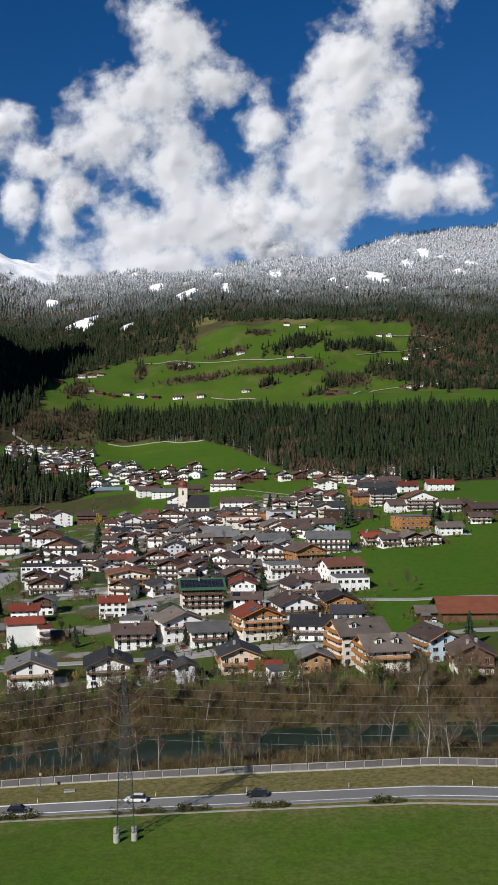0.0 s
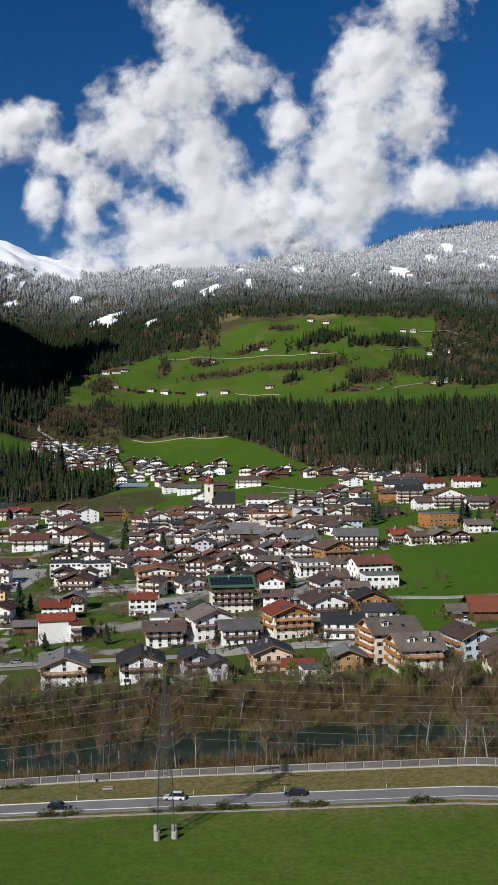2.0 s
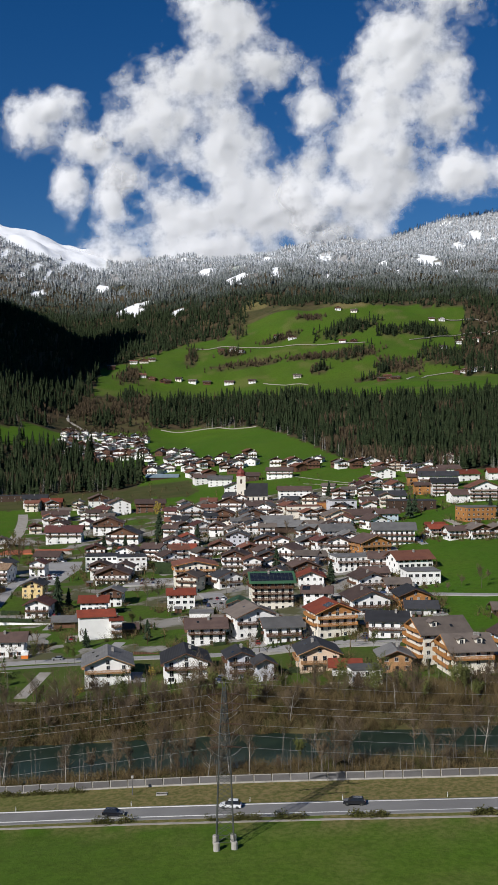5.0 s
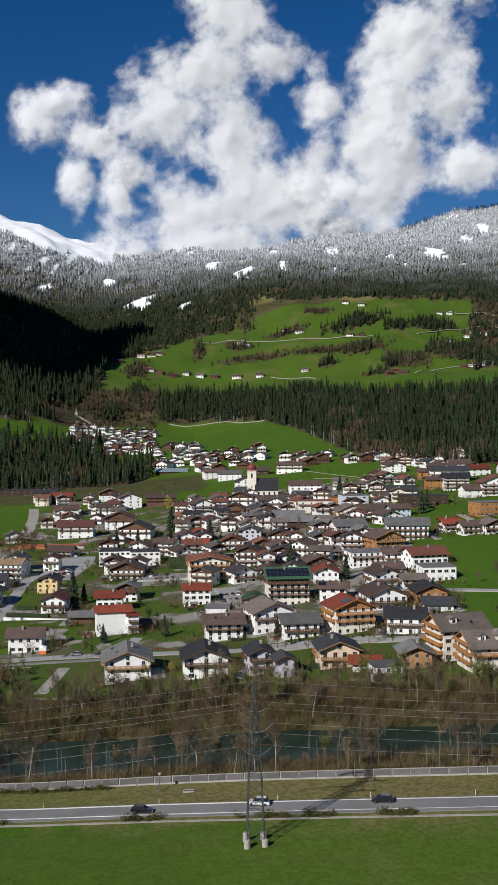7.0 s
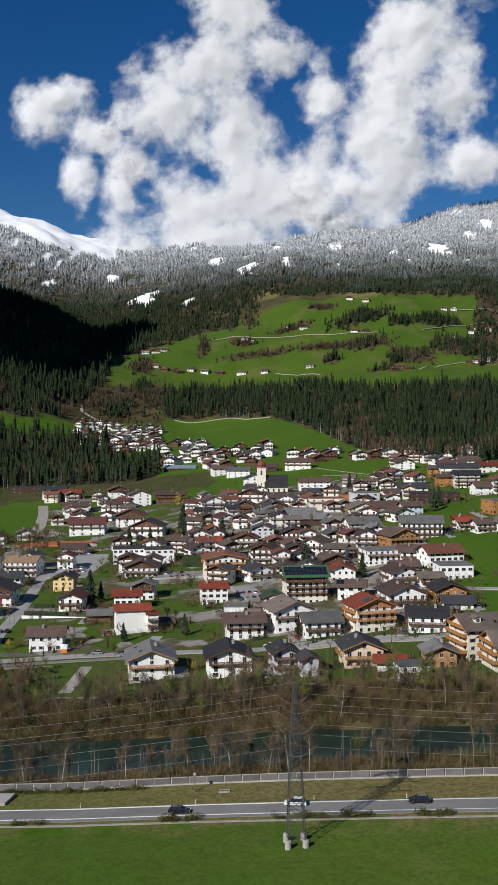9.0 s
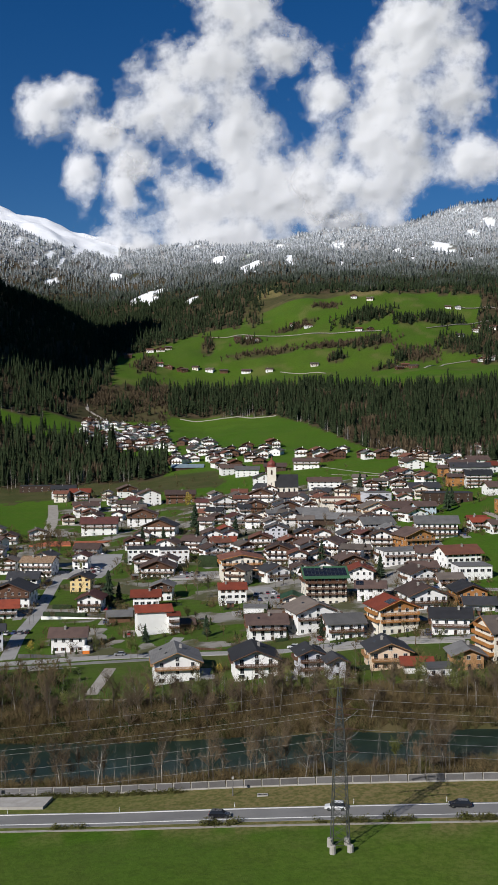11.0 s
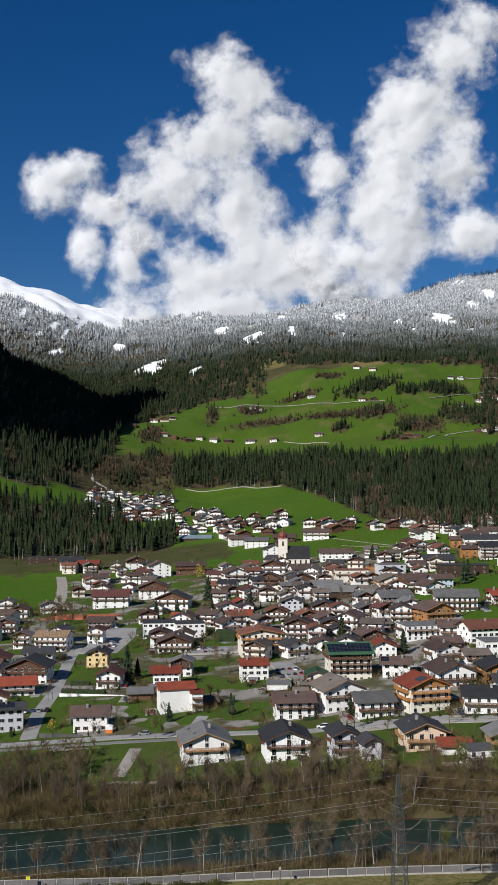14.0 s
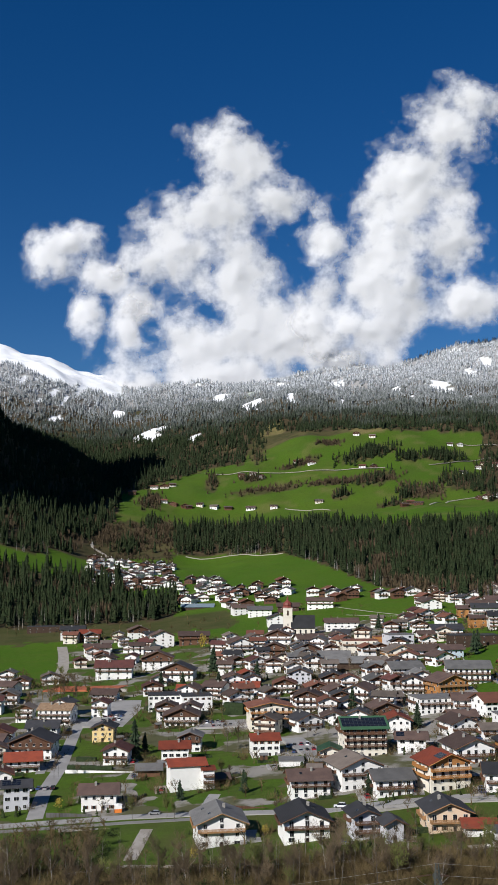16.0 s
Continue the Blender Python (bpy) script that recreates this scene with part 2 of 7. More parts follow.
def water_material():
    m, t, b = material("river_water", 0.28)
    p = place_of(t)
    b.inputs["Specular IOR Level"].default_value = 0.16
    t.links.new(mixed(t, ramp(t, noise_of(t, 0.12, 4, p), 0.4, 0.7), (0.012, 0.025, 0.019), (0.020, 0.038, 0.029)), b.inputs["Base Color"])
    bumped(t, b, noise_of(t, 1.2, 4, p), 0.10, 0.12)
    return m


M["water"] = water_material()


def cloud_material():
    """White vapour: dense in the body, thinning out to nothing at the torn edges."""
    m = bpy.data.materials.new("cloud_vapour")
    m.use_nodes = True
    t = m.node_tree
    t.nodes.remove(t.nodes["Principled BSDF"])
    p = place_of(t)
    a = t.nodes.new("ShaderNodeAttribute")
    a.attribute_name = "vapour"
    fine = times(t, noise_of(t, 0.0048, 10, p, 0.62), -0.5, "ADD")
    d = times(t, a.outputs["Fac"], times(t, fine, 2.6), "ADD")
    alpha = ramp(t, d, -0.05, 0.85)
    dif = node(t, "BsdfDiffuse", Color=(0.77, 0.77, 0.78, 1))
    tra = node(t, "BsdfTranslucent", Color=(0.77, 0.77, 0.78, 1))
    n = node(t, "Bump", Strength=0.16, Distance=40)
    t.links.new(noise_of(t, 0.0032, 6, p, 0.55), n.inputs["Height"])
    t.links.new(n.outputs["Normal"], dif.inputs["Normal"])
    add = node(t, "MixShader", Fac=0.2)
    t.links.new(dif.outputs[0], add.inputs[1])
    t.links.new(tra.outputs[0], add.inputs[2])
    clear = t.nodes.new("ShaderNodeBsdfTransparent")
    mix = t.nodes.new("ShaderNodeMixShader")
    t.links.new(alpha, mix.inputs[0])
    t.links.new(clear.outputs[0], mix.inputs[1])
    t.links.new(add.outputs[0], mix.inputs[2])
    t.links.new(mix.outputs[0], t.nodes["Material Output"].inputs["Surface"])
    return m


M["cloud"] = cloud_material()

# ---- lie of the land ----
OX, OY = -20.0, -23.0
COLS = np.array([-0.35, -0.25, -0.18, -0.15, -0.12, -0.05, 0.05, 0.15, 0.25, 0.35])
RINGS = []


def ring(depth, *heights):
    """Heights of the land across the valley at one depth."""
    RINGS.append((depth, np.array(heights, float)))


ring(0, 0, 0, 0, 0, 0, 0, 0, 0, 0, 0)
ring(120, -3, -2.2, -1.7, -1.4, -1.2, -0.7, 0, 0.8, 1.5, 2.2)
ring(185, -4.4, -3.2, -2.5, -2.1, -1.8, -1, 0, 1.2, 2.3, 3.4)
ring(330, -13, -11, -9.5, -8.2, -7, -4, 0, 2.5, 5, 8)
ring(450, -11, -8.5, -7, -6.6, -6.2, -4.5, 0.5, 5.5, 10, 14)
ring(540, -10, -7.5, -6, -5.2, -4.5, -2, 3.5, 10.5, 17, 20)
ring(775, -8, -6, -3, -1.8, -0.5, 5, 14, 25, 33, 36)
ring(920, -3, -1, 1, 3, 5, 11, 21, 33, 40, 42)
ring(1250, 15, 18, 22, 24, 26, 38, 51, 58, 64, 66)
ring(1700, 200, 150, 100, 85, 80, 74, 105, 135, 155, 160)
ring(2000, 340, 290, 165, 170, 157, 143, 161, 177, 186, 190)
ring(2100, 380, 320, 235, 200, 185, 168, 186, 195, 200, 205)
ring(2350, 470, 395, 330, 245, 265, 265, 300, 305, 305, 300)
ring(2550, 440, 405, 345, 300, 320, 325, 395, 410, 410, 390)
ring(3200, 560, 490, 440, 455, 480, 545, 590, 590, 600, 610)
ring(3700, 880, 800, 700, 670, 640, 680, 720, 745, 800, 830)
ring(4200, 1080, 1000, 900, 865, 830, 822, 857, 915, 1016, 1050)
ring(4500, 980, 900, 800, 770, 740, 730, 760, 820, 920, 950)


def dense_table():
    d = np.arange(0, 4521, 20.0)
    b = np.arange(-0.36, 0.3601, 0.01)
    rows = np.array([np.interp(b, COLS, h) for _, h in RINGS])
    t = np.array([np.interp(d, [r[0] for r in RINGS], rows[:, k]) for k in range(len(b))]).T
    for _ in range(3):
        p = np.pad(t, 1, mode="edge")
        t = (p[:-2, 1:-1] + p[2:, 1:-1] + p[1:-1, :-2] + p[1:-1, 2:] + 4 * p[1:-1, 1:-1]) / 8
    return d, b, t


TD, TB, TT = dense_table()


def waves(x, y, size, seed):
    """Cheap smooth unevenness, about -1 to 1."""
    r = np.random.RandomState(seed)
    out = np.zeros_like(np.asarray(x, float))
    for k in range(7):
        a, f, p = r.uniform(0, 6.283), (1.55 ** (k % 4)) * 6.283 / size, r.uniform(0, 6.283)
        out += np.sin((np.cos(a) * x + np.sin(a) * y) * f + p + 1.3 * np.sin((np.sin(a) * x - np.cos(a) * y) * f * 0.7 + p)) / (1 + k % 4)
    return out / 3.0


def river_line(x):
    u = np.clip(np.asarray(x, float), -170.0, 140.0) + 20.0
    return 235.0 - 0.205 * (x + 20.0) + 0.0004 * u * u + 1.5 * np.sin(x / 60.0 + 0.4)


def near_reach(x):
    """How far the water spreads towards the highway."""
    return 17.0 + np.interp(x, [-140, -100, -20, 60], [16, 16, 8, 0])


def plain(x, y):
    """The land without the river bed."""
    x, y = np.asarray(x, float), np.asarray(y, float)
    dx, dy = x - OX, y - OY
    d = np.maximum(np.abs(dx), np.abs(dy))
    b = np.where(dy >= np.abs(dx) - 1e-6, dx / np.maximum(d, 1e-3), np.sign(dx) * (2 - dy / np.maximum(d, 1e-3)))
    bc = np.clip(b, -0.35, 0.35)
    fi = np.clip(d / 20.0, 0, len(TD) - 1.001)
    fj = np.clip((bc + 0.36) / 0.01, 0, len(TB) - 1.001)
    i, j = fi.astype(int), fj.astype(int)
    u, v = fi - i, fj - j
    h = TT[i, j] * (1 - u) * (1 - v) + TT[i + 1, j] * u * (1 - v) + TT[i, j + 1] * (1 - u) * v + TT[i + 1, j + 1] * u * v
    wide = np.interp(d, [0, 900, 1500, 2400, 3400, 4500], [0, 20, 90, 420, 900, 1150])
    w = np.clip((np.abs(b) - 0.4) / 0.5, 0, 1)
    w = w * w * (3 - 2 * w)
    h = h * (1 - w) + wide * w
    # unseen hill added left of the view to shade the gorge wall
    side = np.clip((-512 - x) / 230, 0, 1)
    span = np.clip((y - 1380) / 230, 0, 1) * np.clip((2300 - y) / 300, 0, 1)
    h = h + 480 * side * side * (3 - 2 * side) * span * span * (3 - 2 * span)
    rough = np.clip((d - 1500) / 1500, 0, 1)
    h = h + rough * (22 * waves(x, y, 620, 3) + 9 * waves(x, y, 210, 5)) + np.clip((d - 1150) / 400, 0, 1) * 2.5 * waves(x, y, 140, 8)
    return h


def land(x, y):
    """Height of the ground, with the river bed cut into it."""
    x, y = np.asarray(x, float), np.asarray(y, float)
    h = plain(x, y)
    off = y - river_line(x) + 1.2 * waves(x, y, 30, 11)
    off = np.where(off < 0, -off * 17.0 / near_reach(x), off)
    cut = np.clip((19.0 - off) / 7.0, 0, 1)
    cut = cut * cut * (3 - 2 * cut)
    return h - 6.5 * cut


def ground_at(x, y):
    return float(land(x, y))
# ---- end of land ----

# ---- mesh helpers ----


def mesh_of(name, bm, *mats):
    me = bpy.data.meshes.new(name)
    bm.to_mesh(me)
    bm.free()
    for m in mats:
        me.materials.append(M[m])
    return me


def part(name, bm, mat, parent, label="", at=None):
    """A bmesh (or a finished mesh) as one mesh object under a thing or under a part."""
    me = bm if isinstance(bm, bpy.types.Mesh) else mesh_of(name, bm, mat)
    ob = new(name, me)
    ob.parent = parent
    if at is not None:
        ob.matrix_basis = at
    if label:
        ob["label"] = label
    return ob


def empty(name, x, y, z, rz=0.0):
    ob = new(name)
    ob.empty_display_size = 0.5
    ob.matrix_basis = pose(x, y, z, 0, 0, rz)
    return ob


def box(bm, x0, x1, y0, y1, z0, z1, mat=0):
    vs = [bm.verts.new(c) for c in ((x0, y0, z0), (x1, y0, z0), (x1, y1, z0), (x0, y1, z0), (x0, y0, z1), (x1, y0, z1), (x1, y1, z1), (x0, y1, z1))]
    for f in ((3, 2, 1, 0), (4, 5, 6, 7), (0, 1, 5, 4), (1, 2, 6, 5), (2, 3, 7, 6), (3, 0, 4, 7)):
        bm.faces.new([vs[i] for i in f]).material_index = mat
    return vs


def bar(bm, a, b, ra, rb=None, sides=4):
    """A tapered bar from a to b."""
    a, b = Vector(a), Vector(b)
    rb = ra if rb is None else rb
    w = (b - a).normalized()
    u = w.cross(Vector((0, 0, 1)) if abs(w.z) < 0.9 else Vector((1, 0, 0))).normalized()
    v = w.cross(u)
    lo, hi = [], []
    for k in range(sides):
        c, s = math.cos(6.2832 * k / sides), math.sin(6.2832 * k / sides)
        lo.append(bm.verts.new(a + (u * c + v * s) * ra))
        hi.append(bm.verts.new(b + (u * c + v * s) * rb))
    for k in range(sides):
        j = (k + 1) % sides
        bm.faces.new((lo[k], lo[j], hi[j], hi[k]))
    bm.faces.new(hi)
    bm.faces.new(lo[::-1])


def tube(bm, pts, radius):
    """One three-sided tube along a line of points."""
    rows = []
    for k, p in enumerate(pts):
        w = (Vector(pts[min(k + 1, len(pts) - 1)]) - Vector(pts[max(k - 1, 0)])).normalized()
        u = w.cross(Vector((0, 0, 1))).normalized()
        v = w.cross(u)
        rows.append([bm.verts.new(Vector(p) + (u * math.cos(2.0944 * c) + v * math.sin(2.0944 * c)) * radius) for c in range(3)])
    for lo, hi in zip(rows, rows[1:]):
        for c in range(3):
            bm.faces.new((lo[c], lo[(c + 1) % 3], hi[(c + 1) % 3], hi[c]))
    bm.faces.new(rows[0][::-1])
    bm.faces.new(rows[-1])


def lathe(bm, rings, sides=8):
    """A turned shape from (radius, height) rings."""
    rows = [[bm.verts.new((r * math.cos(6.2832 * k / sides), r * math.sin(6.2832 * k / sides), z)) for k in range(sides)] for r, z in rings]
    for lo, hi in zip(rows, rows[1:]):
        for k in range(sides):
            j = (k + 1) % sides
            bm.faces.new((lo[k], lo[j], hi[j], hi[k]))
    bm.faces.new(rows[0][::-1])
    bm.faces.new(rows[-1])


def raw(name, verts, faces, *mats):
    me = bpy.data.meshes.new(name)
    me.from_pydata(verts, [], faces)
    for m in mats:
        me.materials.append(M[m])
    return me


# ---- the ground ----


def smooth(v, lo, hi):
    k = np.clip((v - lo) / (hi - lo), 0, 1)
    return k * k * (3 - 2 * k)


def depth_and_bearing(x, y):
    d = np.maximum(y - OY, 1.0)
    return d, (x - OX) / d


# thickets between the high pastures: place, half sizes, number of trees, share of spruces
GROVE_SPOTS = [
    (249, 2366, 68, 36, 200, 0.85), (343, 2330, 23, 18, 70, 0.9), (420, 2348, 54, 20, 150, 0.8), (165, 2462, 34, 19, 70, 0), (245, 2219, 58, 36, 170, 0.2),
    (340, 2148, 53, 43, 230, 0.12), (295, 2109, 12, 18, 30, 0.9), (448, 2206, 62, 71, 200, 0.6), (167, 2227, 82, 17, 150, 0), (89, 2373, 50, 15, 70, 0.1),
    (-25, 2300, 31, 18, 50, 0.1), (3, 2226, 88, 26, 80, 0), (-123, 2291, 16, 67, 60, 0.1), (-249, 2144, 26, 74, 110, 0.05), (-256, 1765, 19, 47, 70, 0.9),
    (-230, 1975, 15, 66, 60, 0.8), (-296, 1823, 34, 68, 150, 0.0), (-217, 1876, 45, 129, 260, 0.1), (539, 2325, 44, 32, 40, 0.5), (-15, 2545, 22, 143, 60, 0.5),
    (161, 2128, 24, 19, 30, 0.6), (260, 2059, 32, 20, 30, 0.3)]
# snowy clearings in the mountain forest: place and half sizes
CLEARINGS = [(-340, 3140, 46, 130), (-136, 3622, 33, 130), (-24, 3198, 33, 130), (620, 3354, 38, 129), (883, 3790, 26, 42), (302, 3716, 38, 103), (276, 3236, 9, 30), (-497, 3536, 28, 74), (-748, 3619, 14, 63), (-675, 3820, 13, 130), (-672, 4000, 27, 82), (-628, 3964, 11, 107), (-697, 3381, 19, 22), (-194, 2856, 16, 76), (96, 3891, 22, 40), (104, 3202, 16, 109), (478, 3396, 17, 39), (-862, 3618, 12, 47), (-699, 3601, 10, 100), (-773, 3472, 8, 37), (687, 3207, 15, 22), (500, 3176, 11, 22), (787, 3614, 20, 60), (1004, 3542, 28, 60), (931, 3426, 19, 60)]


def farm_field(x, y, edge):
    """The open field beside the farm road at the western end of the village."""
    return (y > 752 + edge) & (y < 985 - edge) & (x < -184 - 0.175 * (y - 743) - 4 - edge)


def rise_of(x, y):
    """Depth, bearing and the slope at which a spot of land shows above the valley's eye level."""
    d, b = depth_and_bearing(x, y)
    return d, b, (plain(x, y) - 77.0) / d


def wooded(x, y):
    """Where the far woods stand, 0 to 1."""
    d, b, e = rise_of(x, y)
    n, n2, n3 = waves(x, y, 260, 21), waves(x, y, 90, 22), waves(x, y, 38, 23)
    foot = np.interp(b, [-0.10, 0.022, 0.067, 0.101, 0.146, 0.18, 0.25], [0.0062, 0.009, -0.004, -0.020, -0.0305, -0.039, -0.036]) + 0.0015 * n2 + 0.0008 * n3
    head = np.interp(b, [-0.09, 0.0, 0.06, 0.12, 0.25], [0.033, 0.036, 0.040, 0.035, 0.039]) + 0.0022 * n2 + 0.0015 * n3
    band = (d > 900) & (e > foot) & (e < head) & (b > -0.083 + 0.008 * n2)
    gap = (np.abs(b - 0.023 - 0.08 * (e - 0.02)) < 0.0018 + 0.001 * n2) & (e < 0.026)
    bank = np.interp(e, [0.0, 0.0175, 0.040, 0.068, 0.081], [-0.186, -0.176, -0.145, -0.135, -0.12]) + 0.004 * n2 + 0.003 * n3
    hill = (d > 1540) & (b < bank) & (e > 0.012 + 0.004 * n2)
    top = np.interp(b, [-0.16, -0.1345, -0.08, -0.051, -0.012, -0.003, 0.02, 0.10, 0.19, 0.26], [0.055, 0.068, 0.081, 0.091, 0.097, 0.121, 0.129, 0.131, 0.129, 0.126]) + 0.0022 * n2 + 0.0014 * n3
    high = (d > 1900) & (e > top)
    east = (d > 1900) & (b > 0.229 + 0.008 * n + 0.004 * n2) & (e > 0.060 + 0.004 * n2)
    copse = (d > 1100 + 12 * n3) & (d < np.where(b < -0.14, 1450, 1270) + 30 * n2) & (b < -0.090 + 0.012 * n2) & (b > -0.5)
    out = (band & ~gap) | hill | high | east | copse
    glade = (d > 3150) & (waves(x, y, 330, 31) + 0.5 * n2 > 1.0 - 0.15 * smooth(d, 3000, 4200))
    for gx, gy, gw, gd in CLEARINGS:
        q, s = x - gx, y - gy
        glade |= (q / gw) ** 2 + ((s - 0.5 * q) / gd) ** 2 < 1 + 0.6 * n2 + 0.8 * n3
    glade |= (d > 3770 + 60 * n + 30 * n2 + 2600 * np.maximum(b + 0.185, 0)) & (b < -0.13)
    return np.where(out & ~glade, 1.0, 0.0)


def build_ground():
    # square rings round the valley floor, close together where the camera looks
    front = np.concatenate([np.linspace(-1, -0.40, 14)[:-1], np.linspace(-0.40, 0.40, 321), np.linspace(0.40, 1, 14)[1:]])
    px = np.concatenate([front, np.ones(9), np.linspace(1, -1, 10)[1:], -np.ones(9)])[:-1]
    py = np.concatenate([np.ones(len(front)), np.linspace(1, -1, 10)[1:], -np.ones(9), np.linspace(-1, 1, 10)[1:]])[:-1]
    ds = np.concatenate([[2, 40, 80, 110], np.arange(130, 200, 5.0), np.arange(200, 320, 1.6), np.arange(320, 1000, 8.0), np.arange(1000, 4520, 17.0)])
    X, Y = OX + ds[:, None] * px[None], OY + ds[:, None] * py[None]
    Z = land(X, Y)
    n, k = X.shape
    verts = np.stack([X, Y, Z], -1).reshape(-1, 3)
    i = np.arange(n - 1)[:, None] * k
    j = np.arange(k)[None]
    j2 = (j + 1) % k
    quads = np.stack([i + j, i + k + j, i + k + j2, i + j2], -1).reshape(-1, 4)
    me = raw("ground", verts.tolist(), quads.tolist() + [list(range(k))], "ground")
    x, y = verts[:, 0], verts[:, 1]
    d, b, e = rise_of(x, y)
    wood = wooded(x, y)
    scrub = smooth(waves(x, y, 150, 41) + 0.4 * waves(x, y, 50, 43), 0.3, 0.8) * (d > 1750) * (d < 2650) * 0.35
    red = np.maximum.reduce([wood, np.where((d > 2560) & (land(x, y) < 640), 0.85, 0), np.where((y > 199.5 - 0.135 * (x + 20)) & (y < river_line(x) + 46), 0.9, 0), np.where((d > 1600) & (b < -0.083 + 0.01 * waves(x, y, 60, 24)) & (e > 0.004) & (e < 0.040 + 0.003 * waves(x, y, 80, 25)), 0.9, 0), np.where((d > 985 + 20 * waves(x, y, 60, 26)) & (d < 1110) & (b < -0.04 + 0.02 * waves(x, y, 80, 27)), 0.75, 0)])
    red = np.maximum(red, np.where((np.abs(b - 0.0235) < 0.008) & (e > 0.0085) & (e < 0.036), 0.9, 0))
    verge = (y > 175.5 - 0.13 * (x + 20)) & (y < 199.5 - 0.135 * (x + 20))
    field = ((x > 62) & (y > 332) & (y < 700) & ((x > 66) | (y < 400))) | farm_field(x, y, 0)
    meadow = (x > 75) & (y > 700)
    for gx, gy, gw, gd, _, _ in GROVE_SPOTS:
        red = np.maximum(red, 0.85 * smooth(1.15 - np.hypot((x - gx) / gw, (y - gy - 0.15 * (x - gx)) / gd) + 0.3 * waves(x, y, 40, 75), 0, 0.35))
    red = np.maximum(red, 0.15 * ((d > 2000) & (d < 2700)) * (1 + 0.6 * waves(x, y, 120, 76)))
    red = np.maximum(red, np.where(d < 199, (0.16 - 0.14 * smooth(x, -70, 30)) * (1 + 0.35 * waves(x, y, 22, 78)), 0))
    lawn = (d > 300) & (d < 940) & ~(field | meadow) & ~((x > 40) & (y > 380))
    red = np.maximum(red, np.where(lawn, np.where(d < 372, 0.42, 0.24) * (1 + 0.6 * waves(x, y, 35, 77)), 0))
    red = np.clip(red, 0, 1)
    sere = (0.07 + 0.15 * smooth(x, -45, 25)) * (d < 198) * (0.7 + 0.5 * waves(x, y, 24, 71)) + 0.55 * smooth(y, 165 - 0.13 * (x + 20), 175 - 0.13 * (x + 20)) * (d < 205) * smooth(waves(x, y, 18, 73), -0.4, 0.5)
    cut = smooth(1.3 - np.hypot((x - 28) / 34, (y - 2745) / 60), 0, 0.4) + smooth(1.3 - np.hypot((x - 272) / 42, (y - 2540) / 26), 0, 0.4)
    green = np.clip(np.maximum.reduce([np.where(verge, 0.45 + 0.5 * smooth(x, -110, -10), 0), scrub, sere, cut]), 0, 1)
    town = ((d > 372) & (d < 930) & (np.abs(b) < 0.33)) * smooth(waves(x, y, 60, 51) + 0.9 * smooth(x, -45, -5), -0.35, 0.15)
    town = np.where(field | meadow, 0, town)
    snowfield = np.zeros_like(red)
    for gx, gy, gw, gd in CLEARINGS:
        q, s = x - gx, y - gy
        snowfield = np.maximum(snowfield, smooth(1.3 + 0.6 * waves(x, y, 90, 22) + 0.8 * waves(x, y, 38, 23) - (q / gw) ** 2 - ((s - 0.5 * q) / gd) ** 2, 0, 0.3) * (1 - wood))
    col = me.color_attributes.new("cover", "FLOAT_COLOR", "POINT")
    data = np.stack([red, green, town * 0.8, snowfield], -1).astype(np.float32)
    col.data.foreach_set("color", data.ravel())
    for p in me.polygons:
        p.use_smooth = True
    return tagged(new("ground", me), "green spring meadows and wooded hillsides rising to snowy mountains", "ground", kind="structure")


build_ground()


def road_y(x):
    return 181.3 - 0.13 * (x + 20)


def strip(name, pts, width, mat, up, label, step=6.0, kind="structure", category="road", bed=None):
    """A band of paving laid on the ground along a line."""
    line = []
    for (x0, y0), (x1, y1) in zip(pts, pts[1:]):
        n = max(1, int(math.hypot(x1 - x0, y1 - y0) / step))
        line += [(x0 + (x1 - x0) * k / n, y0 + (y1 - y0) * k / n) for k in range(n)]
    line.append(pts[-1])
    verts, faces = [], []
    for k, (x, y) in enumerate(line):
        ax, ay = line[max(k - 1, 0)]
        bx, by = line[min(k + 1, len(line) - 1)]
        l = math.hypot(bx - ax, by - ay) or 1.0
        nx, ny = -(by - ay) / l * width / 2, (bx - ax) / l * width / 2
        zs = [float(plain(x + s * nx, y + s * ny)) for s in (-1, 0, 1)]
        z = max(zs) if bed is None else max(float(plain(x, road_y(x) + s)) for s in (-3.7, 0, 3.7))
        for s in (-1, 1):
            verts.append((x + s * nx, y + s * ny, z + up))
        for s in (1, -1):
            verts.append((x + s * nx * 1.02, y + s * ny * 1.02, z - 0.9))
    for k in range(len(line) - 1):
        a, b = 4 * k, 4 * k + 4
        for q in range(4):
            r = (q + 1) % 4
            faces.append((a + q, b + q, b + r, a + r))
    faces += [(0, 1, 2, 3), tuple(len(verts) - 4 + q for q in (3, 2, 1, 0))]
    return tagged(new(name, raw(name, verts, faces, mat)), label, category, kind=kind)


# highway with its painted lines and verge path
strip("road", [(x, road_y(x)) for x in range(-420, 421, 30)], 7.4, "asphalt", 0.10, "grey two-lane asphalt highway along the meadow")
for off, w in ((-2.3, 0.25), (3.1, 0.25)):
    strip("road_marking", [(x, road_y(x) + off) for x in range(-420, 421, 30)], w, "line", 0.16, "white painted line on the highway", category="road marking", bed=True)
strip("pavement", [(x, road_y(x) - 5.9) for x in range(-420, 421, 30)], 0.9, "gravel", 0.06, "pale gravel edge between highway verge and meadow", category="path")

